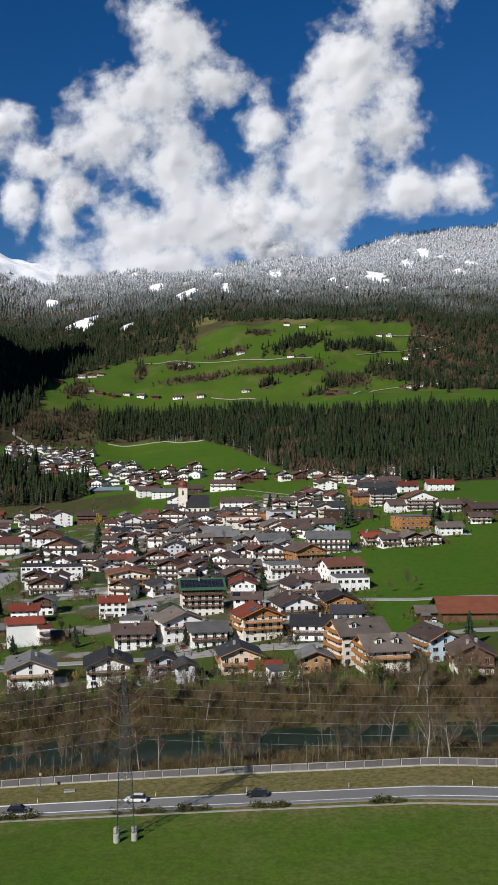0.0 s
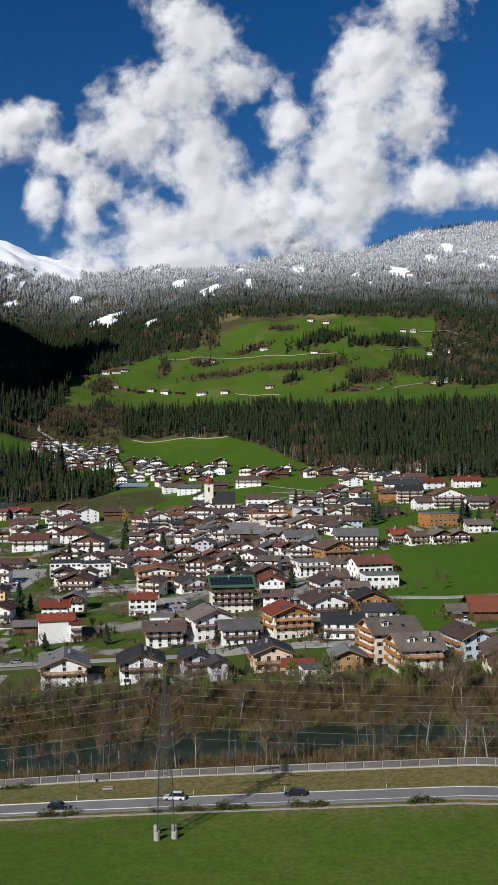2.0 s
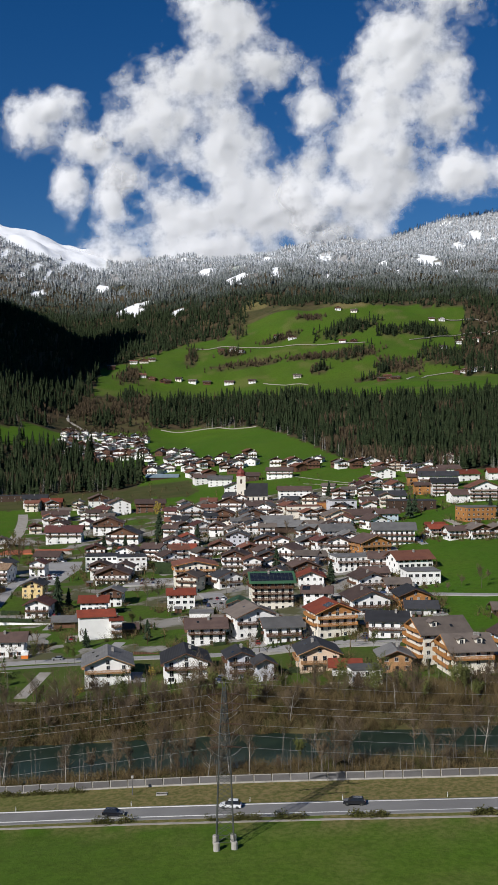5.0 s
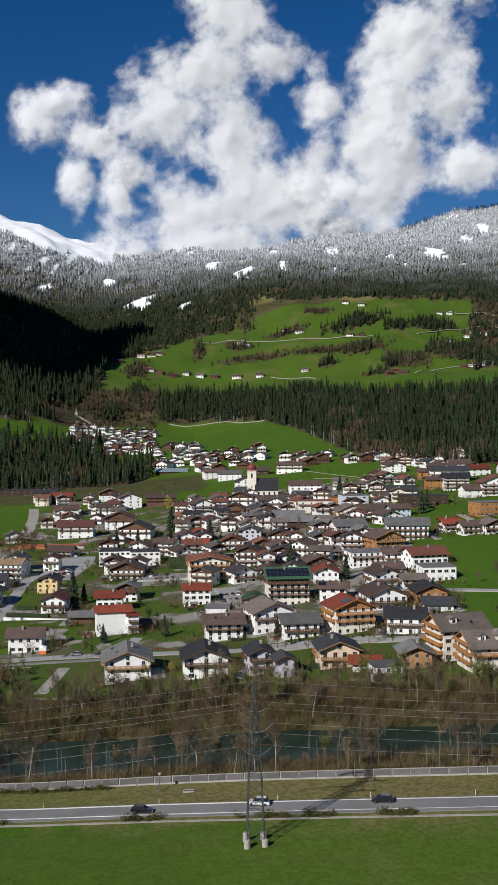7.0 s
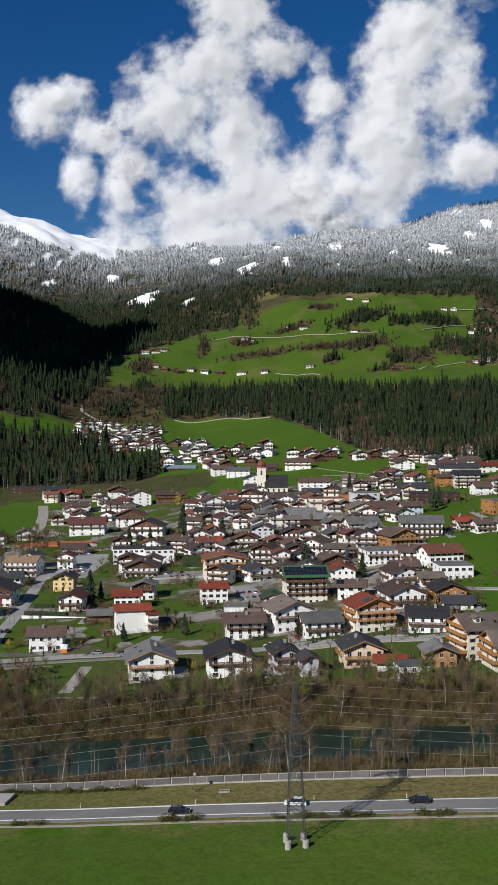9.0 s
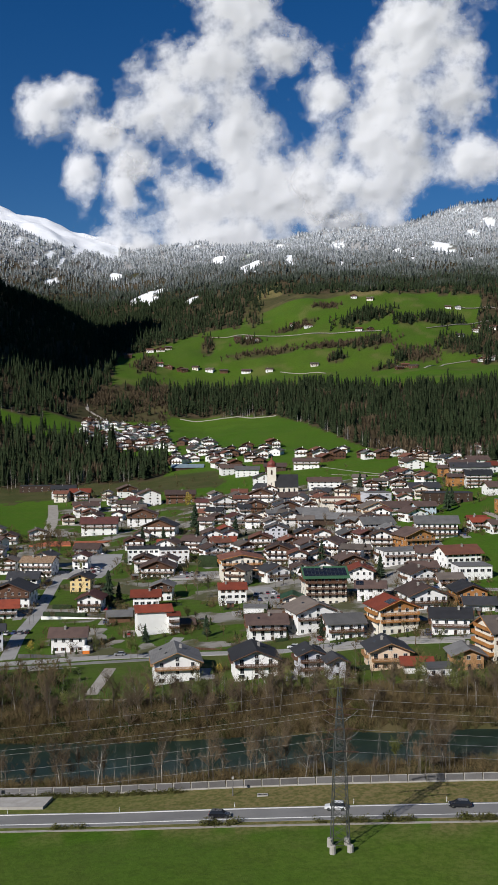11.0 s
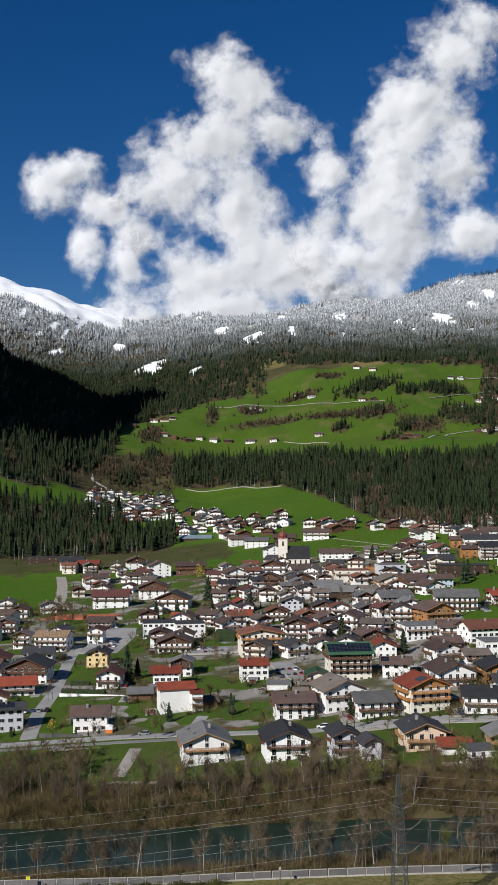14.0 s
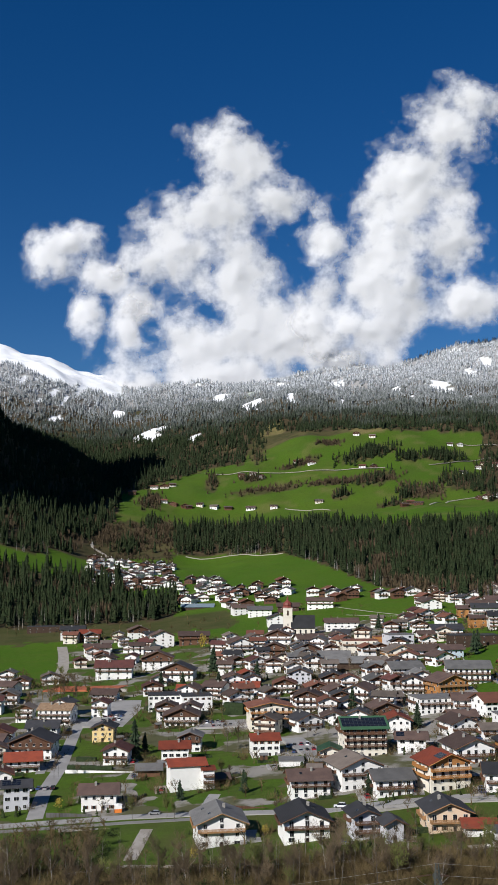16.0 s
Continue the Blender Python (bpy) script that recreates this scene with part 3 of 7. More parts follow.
# river
wv, wf = [], []
xs = list(range(-700, 701, 10))
for x in xs:
    r = float(river_line(x))
    z = float(plain(x, r)) - 4.6
    wv += [(x, r - float(near_reach(x)), z), (x, r + 17, z)]
wf = [(2 * k, 2 * k + 2, 2 * k + 3, 2 * k + 1) for k in range(len(xs) - 1)]
tagged(new("water", raw("water", wv, wf, "water")), "dark green river between wooded banks", "river", kind="structure")

# ---- village streets and yards ----
strip("road", [(-420, 352), (-129, 352), (-87, 353), (-66, 349), (-40, 341), (-17, 332), (8, 333), (28, 332), (48, 327), (70, 326), (83, 322), (108, 323), (300, 330)], 6.0, "street", 0.06, "pale grey village street along the front gardens", 4)
strip("road", [(-420, 345.5), (-129, 345.5), (-87, 346), (-60, 342)], 3.5, "asphalt", 0.03, "narrow dark lane below the village street", 4)
strip("road", [(-122, 358), (-126, 394), (-127, 435), (-135, 521), (-137, 560)], 6.0, "street", 0.05, "side street between the houses", 4)
strip("road", [(-185, 742), (-192, 800), (-205, 873), (-217, 931)], 9.0, "gravel", 0.08, "pale gravel farm road beside the meadow", 8)
strip("road", [(20, 436), (63, 412), (86, 397), (94, 392), (160, 372), (330, 350)], 6.0, "street", 0.06, "street at the edge of the meadow", 6)
strip("road", [(36, 1044), (68, 975), (100, 906), (126, 777)], 1.6, "gravel", 0.08, "narrow gravel path across the meadow", 8)
strip("road", [(52, 956), (94, 905)], 1.4, "gravel", 0.10, "narrow gravel path across the meadow", 8)
strip("road", [(-60, 1090), (-65, 1110), (-72, 1160), (-76, 1239), (-72, 1300)], 7.0, "gravel", 0.1, "pale farm road climbing to the upper village", 8)
strip("road", [(-81, 303), (-79, 335)], 4.2, "gravel", 0.08, "concrete ramp down to the river path", 3)
strip("road", [(-60, 353), (-57, 374)], 4.5, "street", 0.07, "paved house drive", 3)
strip("road", [(-300, 283), (-120, 287), (-81, 297), (-30, 276), (20, 266), (120, 258)], 2.6, "gravel", 0.05, "gravel path along the river bank", 5)
strip("road", [(-24, 465), (-18, 440), (-13, 415)], 11.0, "street", 0.05, "paved parking yard between the houses", 4, category="yard")
strip("road", [(-70, 520), (-40, 514)], 22.0, "street", 0.05, "paved parking yard between the houses", 4, category="yard")
strip("road", [(-122, 530), (-118, 580), (-121, 615)], 22.0, "street", 0.05, "grey parking yard beside the tennis courts", 5, category="yard")
strip("road", [(-180, 688), (-130, 672)], 24.0, "clay", 0.10, "red clay tennis courts", 5, category="tennis court")
for line in ([(-116, 2356), (5, 2340), (150, 2316), (227, 2290), (279, 2290)], [(328, 2004), (383, 2082), (448, 2096)], [(385, 2302), (472, 2340), (533, 2372), (640, 2395)], [(493, 2442), (600, 2442)], [(39, 2097), (131, 2053)]):
    strip("road", line, 5.0, "gravel", 0.6, "pale track across the high pasture", 15)
strip("road", [(-273, 1664), (-293, 1702), (-311, 1724), (-321, 1767)], 5.0, "gravel", 0.6, "pale track climbing into the gorge", 12)
strip("road", [(-149, 1728), (-49, 1702), (17, 1640)], 4.0, "gravel", 0.5, "pale track along the foot of the spruce wood", 12)
strip("pavement", [(-130, 205.5), (-96, 202), (-74, 198.5)], 6.0, "concrete", 0.6, "pale concrete slab beside the highway", 3, category="slab")

strip("pavement", [(-4, 327.5), (8, 327), (28, 326), (46, 321.5)], 4.6, "concrete", 0.05, "pale concrete forecourt along the village street", 4, category="pavement")

# ---- houses ----


def window_mesh(w, h):
    bm = bmesh.new()
    box(bm, -w / 2, w / 2, -0.05, 0.08, 0, h, 0)
    box(bm, -w / 2 + 0.05, w / 2 - 0.05, -0.065, -0.05, 0.05, h - 0.05, 1)
    box(bm, -0.02, 0.02, -0.08, -0.06, 0.05, h - 0.05, 0)
    box(bm, -w / 2 - 0.06, w / 2 + 0.06, -0.16, 0.0, -0.06, 0.0, 0)
    return mesh_of("window", bm, "line", "glass")


def shuttered_mesh(w, h):
    bm = bmesh.new()
    box(bm, -w / 2, w / 2, -0.05, 0.08, 0, h, 1)
    box(bm, -w / 2 + 0.05, w / 2 - 0.05, -0.065, -0.05, 0.05, h - 0.05, 2)
    for s in (-1, 1):
        box(bm, s * w / 2 - (0.45 if s < 0 else 0), s * w / 2 + (0.45 if s > 0 else 0), -0.09, 0.0, -0.02, h + 0.02, 0)
    return mesh_of("shuttered_window", bm, "wood", "line", "glass")


WIN = {"small": window_mesh(1.15, 1.3), "wide": window_mesh(1.9, 1.35), "tall": window_mesh(1.3, 2.1), "shut": shuttered_mesh(0.95, 1.2)}


def door_mesh():
    bm = bmesh.new()
    box(bm, -0.55, 0.55, -0.06, 0.06, 0, 2.1, 0)
    box(bm, -0.3, 0.3, -0.075, -0.06, 1.2, 1.9, 1)
    return mesh_of("door", bm, "dark", "glass")


DOOR = door_mesh()


def chimney_mesh():
    bm = bmesh.new()
    box(bm, -0.4, 0.4, -0.4, 0.4, -1.4, 1.0, 0)
    box(bm, -0.5, 0.5, -0.5, 0.5, 1.0, 1.12, 1)
    box(bm, -0.28, 0.28, -0.28, 0.28, 1.12, 1.35, 0)
    return mesh_of("chimney", bm, "chimney", "concrete")


CHIMNEY = chimney_mesh()


def skylight_mesh():
    bm = bmesh.new()
    box(bm, -0.5, 0.5, -0.7, 0.7, 0, 0.10, 0)
    box(bm, -0.4, 0.4, -0.6, 0.6, 0.10, 0.12, 1)
    return mesh_of("skylight", bm, "steel", "glass")


SKYLIGHT = skylight_mesh()


def solar_mesh():
    bm = bmesh.new()
    box(bm, -0.83, 0.83, -0.5, 0.5, 0, 0.05, 0)
    box(bm, -0.79, 0.79, -0.46, 0.46, 0.05, 0.056, 1)
    return mesh_of("solar_panel", bm, "steel", "panel")


SOLAR = solar_mesh()
HOUSES = []
RND = random.Random(7)


def balcony(parent, x0, x1, z, deep, mat, face, w, d):
    """A balcony on one face: floor, posts, rail and boards."""
    bm = bmesh.new()
    box(bm, x0, x1, -deep, 0.0, z - 0.18, z)
    box(bm, x0, x1, -deep, -deep + 0.08, z + 0.92, z + 1.02)
    n = max(3, int((x1 - x0) / 0.28))
    for k in range(n + 1):
        x = x0 + (x1 - x0 - 0.2) * k / n
        box(bm, x, x + 0.2, -deep + 0.02, -deep + 0.06, z + 0.05, z + 0.92)
    for x in (x0, x1 - 0.06):
        box(bm, x, x + 0.06, -deep, 0, z, z + 1.0)
    return part("balcony", bm, mat, parent, "timber balcony", face)


def faces_of(w, d):
    """Poses of the four walls: x along the wall, -y outwards, origin at the middle of its foot."""
    return {"front": pose(0, -d / 2, 0), "right": pose(w / 2, 0, 0, 0, 0, 90), "back": pose(0, d / 2, 0, 0, 0, 180), "left": pose(-w / 2, 0, 0, 0, 0, -90)}


def house(x, y, w, d, h, rot=0.0, ridge="x", roof="brown", wall="white", pitch=22.0, over=1.35, wood=0, balconies=0, rows=None, timber="wood",
          chimneys=1, solar=0, lights=0, z=None, name="house", label="", windows=True, gable="", lift=0.0, dense=2.6, side=0, dormers=0):
    """An Alpine house: walls with gables, overhanging roof, windows, balconies, chimney."""
    z = min(ground_at(x + a * w * 0.4, y + b * d * 0.4) for a in (-1, 1) for b in (-1, 1)) if z is None else z
    base = empty(name, x, y, z + lift, rot)
    HOUSES.append((x, y, max(w, d) * 0.62))
    if wood == 2 and y > 470 and wall == "white" and (int(x * 3 + y) % 3):
        wood = 1 if int(x + y) % 2 else 0
    run = (d if ridge == "x" else w) / 2
    rise = 0.0 if ridge == "flat" else run * math.tan(radians(pitch))
    # walls
    bm = bmesh.new()
    if ridge == "flat":
        box(bm, -w / 2, w / 2, -d / 2, d / 2, -2.5, h)
    else:
        prof = [(-run, -2.5), (run, -2.5), (run, h), (0, h + rise), (-run, h)]
        half = (w if ridge == "x" else d) / 2
        ends = []
        for s in (-half, half):
            ends.append([bm.verts.new((s, a, b) if ridge == "x" else (a, s, b)) for a, b in prof])
        for k in range(5):
            j = (k + 1) % 5
            bm.faces.new((ends[0][k], ends[0][j], ends[1][j], ends[1][k]))
        bm.faces.new(ends[0][::-1])
        bm.faces.new(ends[1])
        bmesh.ops.recalc_face_normals(bm, faces=bm.faces)
    part("wall", bm, wall, base)
    # roof
    bm = bmesh.new()
    if ridge == "flat":
        box(bm, -w / 2 - 0.25, w / 2 + 0.25, -d / 2 - 0.25, d / 2 + 0.25, h, h + 0.35)
        part("roof", bm, "r_" + roof, base)
    else:
        ln = (w if ridge == "x" else d) / 2 + over
        ov = over * 0.9
        t = 0.28
        k = rise / run
        prof = [(-run - ov, h - ov * k), (0, h + rise), (run + ov, h - ov * k), (run + ov, h - ov * k + t), (0, h + rise + t * 1.1), (-run - ov, h - ov * k + t)]
        ends = [[bm.verts.new((s, a, b + 0.02) if ridge == "x" else (a, s, b + 0.02)) for a, b in prof] for s in (-ln, ln)]
        for q in range(6):
            j = (q + 1) % 6
            bm.faces.new((ends[0][q], ends[0][j], ends[1][j], ends[1][q]))
        for e in ends:
            bm.faces.new((e[0], e[1], e[4], e[5]))
            bm.faces.new((e[1], e[2], e[3], e[4]))
        bmesh.ops.recalc_face_normals(bm, faces=bm.faces)
        roof_ob = part("roof", bm, "r_" + roof, base)
        # barge boards and eaves
        for s in (-1, 1):
            bm = bmesh.new()
            for q in (-1, 1):
                a = (s * ln, q * (run + ov), h - ov * k - 0.08) if ridge == "x" else (q * (run + ov), s * ln, h - ov * k - 0.08)
                b = (s * ln, 0, h + rise - 0.08) if ridge == "x" else (0, s * ln, h + rise - 0.08)
                bar(bm, a, b, 0.17)
            part("barge_board", bm, timber, roof_ob)
        up = math.degrees(math.atan(k))
        for c in range(chimneys):
            e = RND.uniform(-0.6, 0.6) * (ln - 1.5)
            a = RND.choice((-0.25, 0.22)) * run
            zz = h + rise - abs(a) * k
            part("chimney", CHIMNEY, "white", roof_ob, at=pose(*((e, a) if ridge == "x" else (a, e)), zz + 0.3))
        for c in range(dormers):
            e, a = (-0.35 + 0.7 * c / max(dormers - 1, 1)) * ln, -run * 0.5
            zz = h + rise * 0.5
            bm = bmesh.new()
            box(bm, -1.1, 1.1, -1.1, 1.4, -0.6, 1.1)
            dm = part("dormer", bm, wall, roof_ob, "small white dormer", pose(e, a, zz))
            bm = bmesh.new()
            for q in (-1, 1):
                lo = [bm.verts.new(p) for p in ((q * 1.6, -1.5, 0.95), (0, -1.5, 1.6), (0, 2.4, 1.6), (q * 1.6, 2.4, 0.95))]
                hi = [bm.verts.new(v.co + Vector((0, 0, 0.2))) for v in lo]
                bm.faces.new(hi)
                bm.faces.new(lo[::-1])
                for m in range(4):
                    bm.faces.new((lo[m], lo[(m + 1) % 4], hi[(m + 1) % 4], hi[m]))
            bmesh.ops.recalc_face_normals(bm, faces=bm.faces)
            part("dormer_roof", bm, "r_" + roof, roof_ob, at=pose(e, a, zz))
            part("window", WIN["small"], "line", roof_ob, at=pose(e, a - 1.12, zz - 0.3))
        for c in range(lights):
            e, s = RND.uniform(-0.7, 0.7) * (ln - 1.5), -1 if ridge == "x" else RND.choice((-1, 1))
            a = s * run * RND.uniform(0.3, 0.7)
            zz = h + rise - abs(a) * k + t + 0.04
            part("skylight", SKYLIGHT, "steel", roof_ob, at=pose(e, a, zz, -s * up) if ridge == "x" else pose(a, e, zz, 0, s * up, 0))
        for c in range(solar):
            nrow = 6 if solar > 40 else 3
            i, j = c // nrow, c % nrow
            e = -ln + 1.6 + i * 1.72
            s = -1
            a = s * (run * 0.18 + 0.5 + j * 1.06 * math.cos(radians(up)))
            if e > ln - 1.2:
                break
            zz = h + rise - abs(a) * k + t + 0.10
            part("solar_panel", SOLAR, "panel", roof_ob, at=pose(e, a, zz, up) if ridge == "x" else pose(a, e, zz, 0, -up, 0) @ pose(0, 0, 0, 0, 0, 90))
    # timber cladding in the upper part of the front
    fs = faces_of(w, d)
    if wood and ridge != "flat":
        zc = h - (0.9 if wood == 1 else 2.9)
        for f in ("front", "left") if wood < 3 else ("front", "left", "right"):
            fw = w if f in ("front", "back") else d
            gab = (ridge == "y") == (f in ("front", "back"))
            bm = bmesh.new()
            pts = [(-fw / 2 - 0.03, zc), (fw / 2 + 0.03, zc), (fw / 2 + 0.03, h - 0.02)] + ([(0, h + rise - 0.05)] if gab else []) + [(-fw / 2 - 0.03, h - 0.02)]
            lo = [bm.verts.new((a, -0.07, b)) for a, b in pts]
            hi = [bm.verts.new((a, 0.0, b)) for a, b in pts]
            bm.faces.new(lo)
            for q in range(len(pts)):
                j = (q + 1) % len(pts)
                bm.faces.new((lo[q], hi[q], hi[j], lo[j]))
            bmesh.ops.recalc_face_normals(bm, faces=bm.faces)
            part("cladding", bm, timber, base, "timber cladding", fs[f])
    # windows, storey by storey
    storeys = rows or max(1, round(h / 2.75))
    step = h / storeys
    if windows:
        far = y > 640
        for f in ("front", "right" if x < -25 else "left"):
            fw = w if f == "front" else d
            n = max(1, int(fw / (dense * 1.12 if not far else 5.6 if y < 1200 else 6.5)))
            for s in range(storeys if y < 1200 else min(storeys, 2)):
                kind = RND.choice(("small", "small", "wide", "shut")) if not balconies or s == 0 else RND.choice(("tall", "small"))
                for q in range(n):
                    if f != "front" and (q + s) % 2 and fw > 7:
                        continue
                    xx = (q + 0.5) / n * fw - fw / 2 + RND.uniform(-0.15, 0.15)
                    zz = 0.95 + s * step - (0.8 if kind == "tall" else 0)
                    if f == "front" and s == 0 and q == n // 2:
                        part("door", DOOR, "dark", base, at=fs[f] @ pose(xx, -0.05 - 0.05, 0.02))
                        continue
                    if zz + 1.2 > h + (0 if ridge != "y" or f != "front" else rise * 0.5):
                        continue
                    part("window", WIN[kind], "line", base, at=fs[f] @ pose(xx, -0.08 if wood and s == storeys - 1 else -0.02, zz))
            if ridge == "y" and f == "front" and rise > 2.0:
                part("window", WIN["small"], "line", base, at=fs[f] @ pose(0, -0.09, h + 0.1))
    for s in range(balconies):
        zz = step * (storeys - 1 - s)
        if zz < 2:
            break
        balcony(base, -w / 2 + 0.1, w / 2 - 0.1, zz, 1.3, timber, fs["front"], w, d)
        if s == 0 and d > 8:
            balcony(base, -d / 2 + 0.2, d * 0.15, zz, 1.1, timber, fs["left"], w, d)
    for s in range(side):
        zz = step * (storeys - s) - (0 if ridge == "x" else step)
        balcony(base, -d / 2 + 0.3 + 1.5 * (s == 0), d / 2 - 0.3 - 1.5 * (s == 0), zz, 1.5, timber, fs["left"], w, d)
    colours = {"white": "white", "cream": "cream", "peach": "peach", "yellow": "yellow", "lilac": "pale grey", "blue": "pale blue", "orange": "larch-clad", "wood": "brown timber", "dark": "dark timber", "larch": "tan timber"}
    roofs = {"brown": "brown tiled", "black": "charcoal", "red": "red tiled", "orange": "red-brown", "grey": "grey tiled", "tan": "grey-brown tiled", "maroon": "maroon tiled", "green": "green metal", "mottled": "mottled shingle", "barn": "rust-red", "slate": "blue-grey"}
    text = label or f"{colours[wall]} Alpine house with a {roofs[roof]} {'flat roof' if ridge == 'flat' else 'gable roof'}" + (" and balconies" if balconies else "")
    return tagged(base, text, "house", group="houses of the village")


# ---- the village ----
house(-100.1, 369.5, 12.8, 10.9, 6.6, ridge="x", roof="brown", wall="white", over=1.4,rot=5)
house(-102.7, 442.7, 10.9, 11.4, 6.4, ridge="y", roof="maroon", wall="white", balconies=1,rot=-3)
house(-115.9, 495.6, 10.6, 11.1, 7.1, ridge="y", roof="black", wall="yellow", rot=-3)
house(-144.3, 464.0, 19.5, 16.0, 8.5, ridge="y", roof="black", wall="white", wood=2, balconies=1,rot=-2)
house(-143.7, 437.1, 14.3, 12.2, 5.7, ridge="x", roof="red", wall="white", rot=13,balconies=1)
house(-132.5, 375.1, 9.5, 8.1, 9.0, ridge="x", roof="black", wall="lilac", solar=12,rot=13)
house(-149.7, 550.7, 18.2, 15.5, 8.6, ridge="x", roof="mottled", wall="white", pitch=18,over=0.8,chimneys=2,rot=-5,balconies=2)
house(-149.7, 512.4, 15.1, 12.9, 6.0, ridge="x", roof="black", wall="white", rot=2)
house(-76.7, 438.0, 11.8, 10.0, 7.2, ridge="x", roof="red", wall="white", wood=1,rot=4)
house(-68.9, 390.0, 14.0, 11.9, 9.8, ridge="x", roof="red", wall="white", pitch=16,over=0.9,rot=12,windows=False)
house(-86.0, 414.9, 9.2, 7.8, 3.3, ridge="x", roof="grey", wall="wood", windows=False,chimneys=0,rot=6)
house(-70.9, 461.1, 9.8, 10.3, 7.3, ridge="y", roof="grey", wall="white", rot=-2,wood=2,balconies=1)
house(-56.8, 393.3, 7.7, 6.6, 2.7, ridge="x", roof="brown", wall="dark", windows=False,chimneys=0,rot=12)
house(-36.9, 440.3, 12.4, 10.5, 7.5, ridge="x", roof="red", wall="white", over=0.7,rot=6)
house(-26.2, 413.4, 10.3, 8.7, 2.7, ridge="flat", roof="grey", wall="white", windows=False,rot=-1)
house(-22.4, 359.0, 14.1, 12.0, 7.1, ridge="x", roof="brown", wall="white", lights=1,rot=5,balconies=1)
house(-53.9, 313.9, 15.1, 15.9, 7.9, ridge="y", roof="grey", wall="white", balconies=1,lights=2,timber="larch",rot=8,dense=3.6)
house(-27.3, 305.3, 14.0, 14.7, 7.3, ridge="y", roof="black", wall="white", balconies=1,lights=1,rot=6,dense=3.4)
house(-9.6, 297.2, 7.8, 9.0, 7.6, ridge="y", roof="black", wall="lilac", balconies=2,lights=2,rot=10)
house(-1.9, 289.2, 5.4, 6.0, 5.9, ridge="y", roof="black", wall="lilac", pitch=26,chimneys=0,rot=10)
house(-4.7, 365.0, 16.4, 16.0, 8.7, ridge="y", roof="tan", wall="white", rot=16,lights=1,balconies=1)
house(5.7, 346.6, 13.2, 11.2, 6.4, ridge="x", roof="grey", wall="white", rot=10,balconies=2)
house(24.6, 348.0, 15.2, 13.2, 10.0, ridge="y", roof="red", wall="cream", balconies=2,side=2,timber="orange",wood=1,rot=15,solar=9)
house(44.0, 337.6, 13.2, 11.3, 6.7, ridge="x", roof="black", wall="white", rot=-8,balconies=2)
house(15.6, 298.6, 12.4, 12.6, 6.4, ridge="y", roof="black", wall="peach", balconies=1,timber="larch",lights=1,rot=4)
house(23.6, 288.5, 8.1, 6.9, 3.1, ridge="x", roof="red", wall="white", rot=-4,chimneys=0,windows=False)
house(27.7, 272.8, 8.9, 7.6, 5.2, ridge="flat", roof="grey", wall="white", balconies=1,timber="dark",rot=8)
house(39.0, 288.8, 9.2, 9.6, 5.1, ridge="y", roof="grey", wall="larch", chimneys=2,rot=1)
house(4.2, 418.7, 18.0, 15.3, 12.6, ridge="x", roof="green", wall="cream", balconies=3,solar=66,pitch=24,rot=5,wood=3)
house(-10.0, 411.5, 8.6, 9.0, 5.4, ridge="y", roof="green", wall="cream", chimneys=0,rot=-3,balconies=1)
house(24.4, 413.9, 11.6, 9.8, 6.0, ridge="x", roof="brown", wall="white", solar=6,rot=-6)
house(24.6, 458.2, 11.8, 12.4, 6.0, ridge="y", roof="red", wall="white", rot=-1)
house(42.2, 386.0, 15.6, 16.0, 6.6, ridge="y", roof="brown", wall="white", balconies=2,rot=10)
house(60.7, 384.5, 12.4, 13.1, 6.1, ridge="y", roof="black", wall="orange", balconies=1,rot=4)
house(49.0, 434.7, 12.7, 13.3, 6.3, ridge="y", roof="brown", wall="white", balconies=1,rot=15)
house(60.3, 421.2, 9.8, 8.4, 4.5, ridge="x", roof="tan", wall="white", rot=3,balconies=1)
house(73.1, 433.5, 15.3, 13.0, 6.8, ridge="flat", roof="grey", wall="white", rot=5)
house(-141.1, 726.0, 26.0, 16.0, 9.4, ridge="x", roof="maroon", wall="white", balconies=1,chimneys=3,pitch=26,rot=2)
house(-256.5, 1043.0, 33.5, 16.0, 6.7, ridge="flat", roof="black", wall="dark", rot=6)
house(-100.0, 1134.0, 36.0, 14.0, 4.2, ridge="x", roof="slate", wall="dark", pitch=24, rot=-3, chimneys=0, windows=False, name="hall", label="long low hall with a pale blue-grey roof")
house(-60.3, 387.0, 4.4, 6.4, 7.4, ridge="x", roof="red", wall="white", pitch=16, over=0.7, balconies=2, chimneys=0, rot=12, windows=False)
house(-215.8, 983.0, 23.2, 16.0, 10.1, ridge="x", roof="black", wall="white", balconies=1,rot=6)
house(-196.7, 969.0, 19.5, 16.0, 7.5, ridge="x", roof="red", wall="wood", rot=4)
house(-149.1, 961.0, 19.4, 16.0, 8.7, ridge="y", roof="brown", wall="white", wood=2,rot=12)
house(-120.4, 890.0, 19.9, 16.0, 11.5, ridge="y", roof="brown", wall="white", rot=12)
house(-112.9, 762.0, 23.0, 16.0, 9.8, ridge="y", roof="brown", wall="white", wood=2,balconies=1,rot=3)
house(-133.2, 623.4, 15.0, 12.8, 4.9, ridge="x", roof="brown", wall="white", chimneys=0,rot=-6,balconies=2)
house(-92.7, 579.0, 18.8, 16.0, 9.0, ridge="flat", roof="black", wall="white", rot=5)
house(-243.0, 741.0, 13.5, 11.5, 9.0, ridge="x", roof="red", wall="white", rot=3)
house(-174.8, 866.0, 21.3, 16.0, 7.8, ridge="x", roof="brown", wall="white", rot=15)
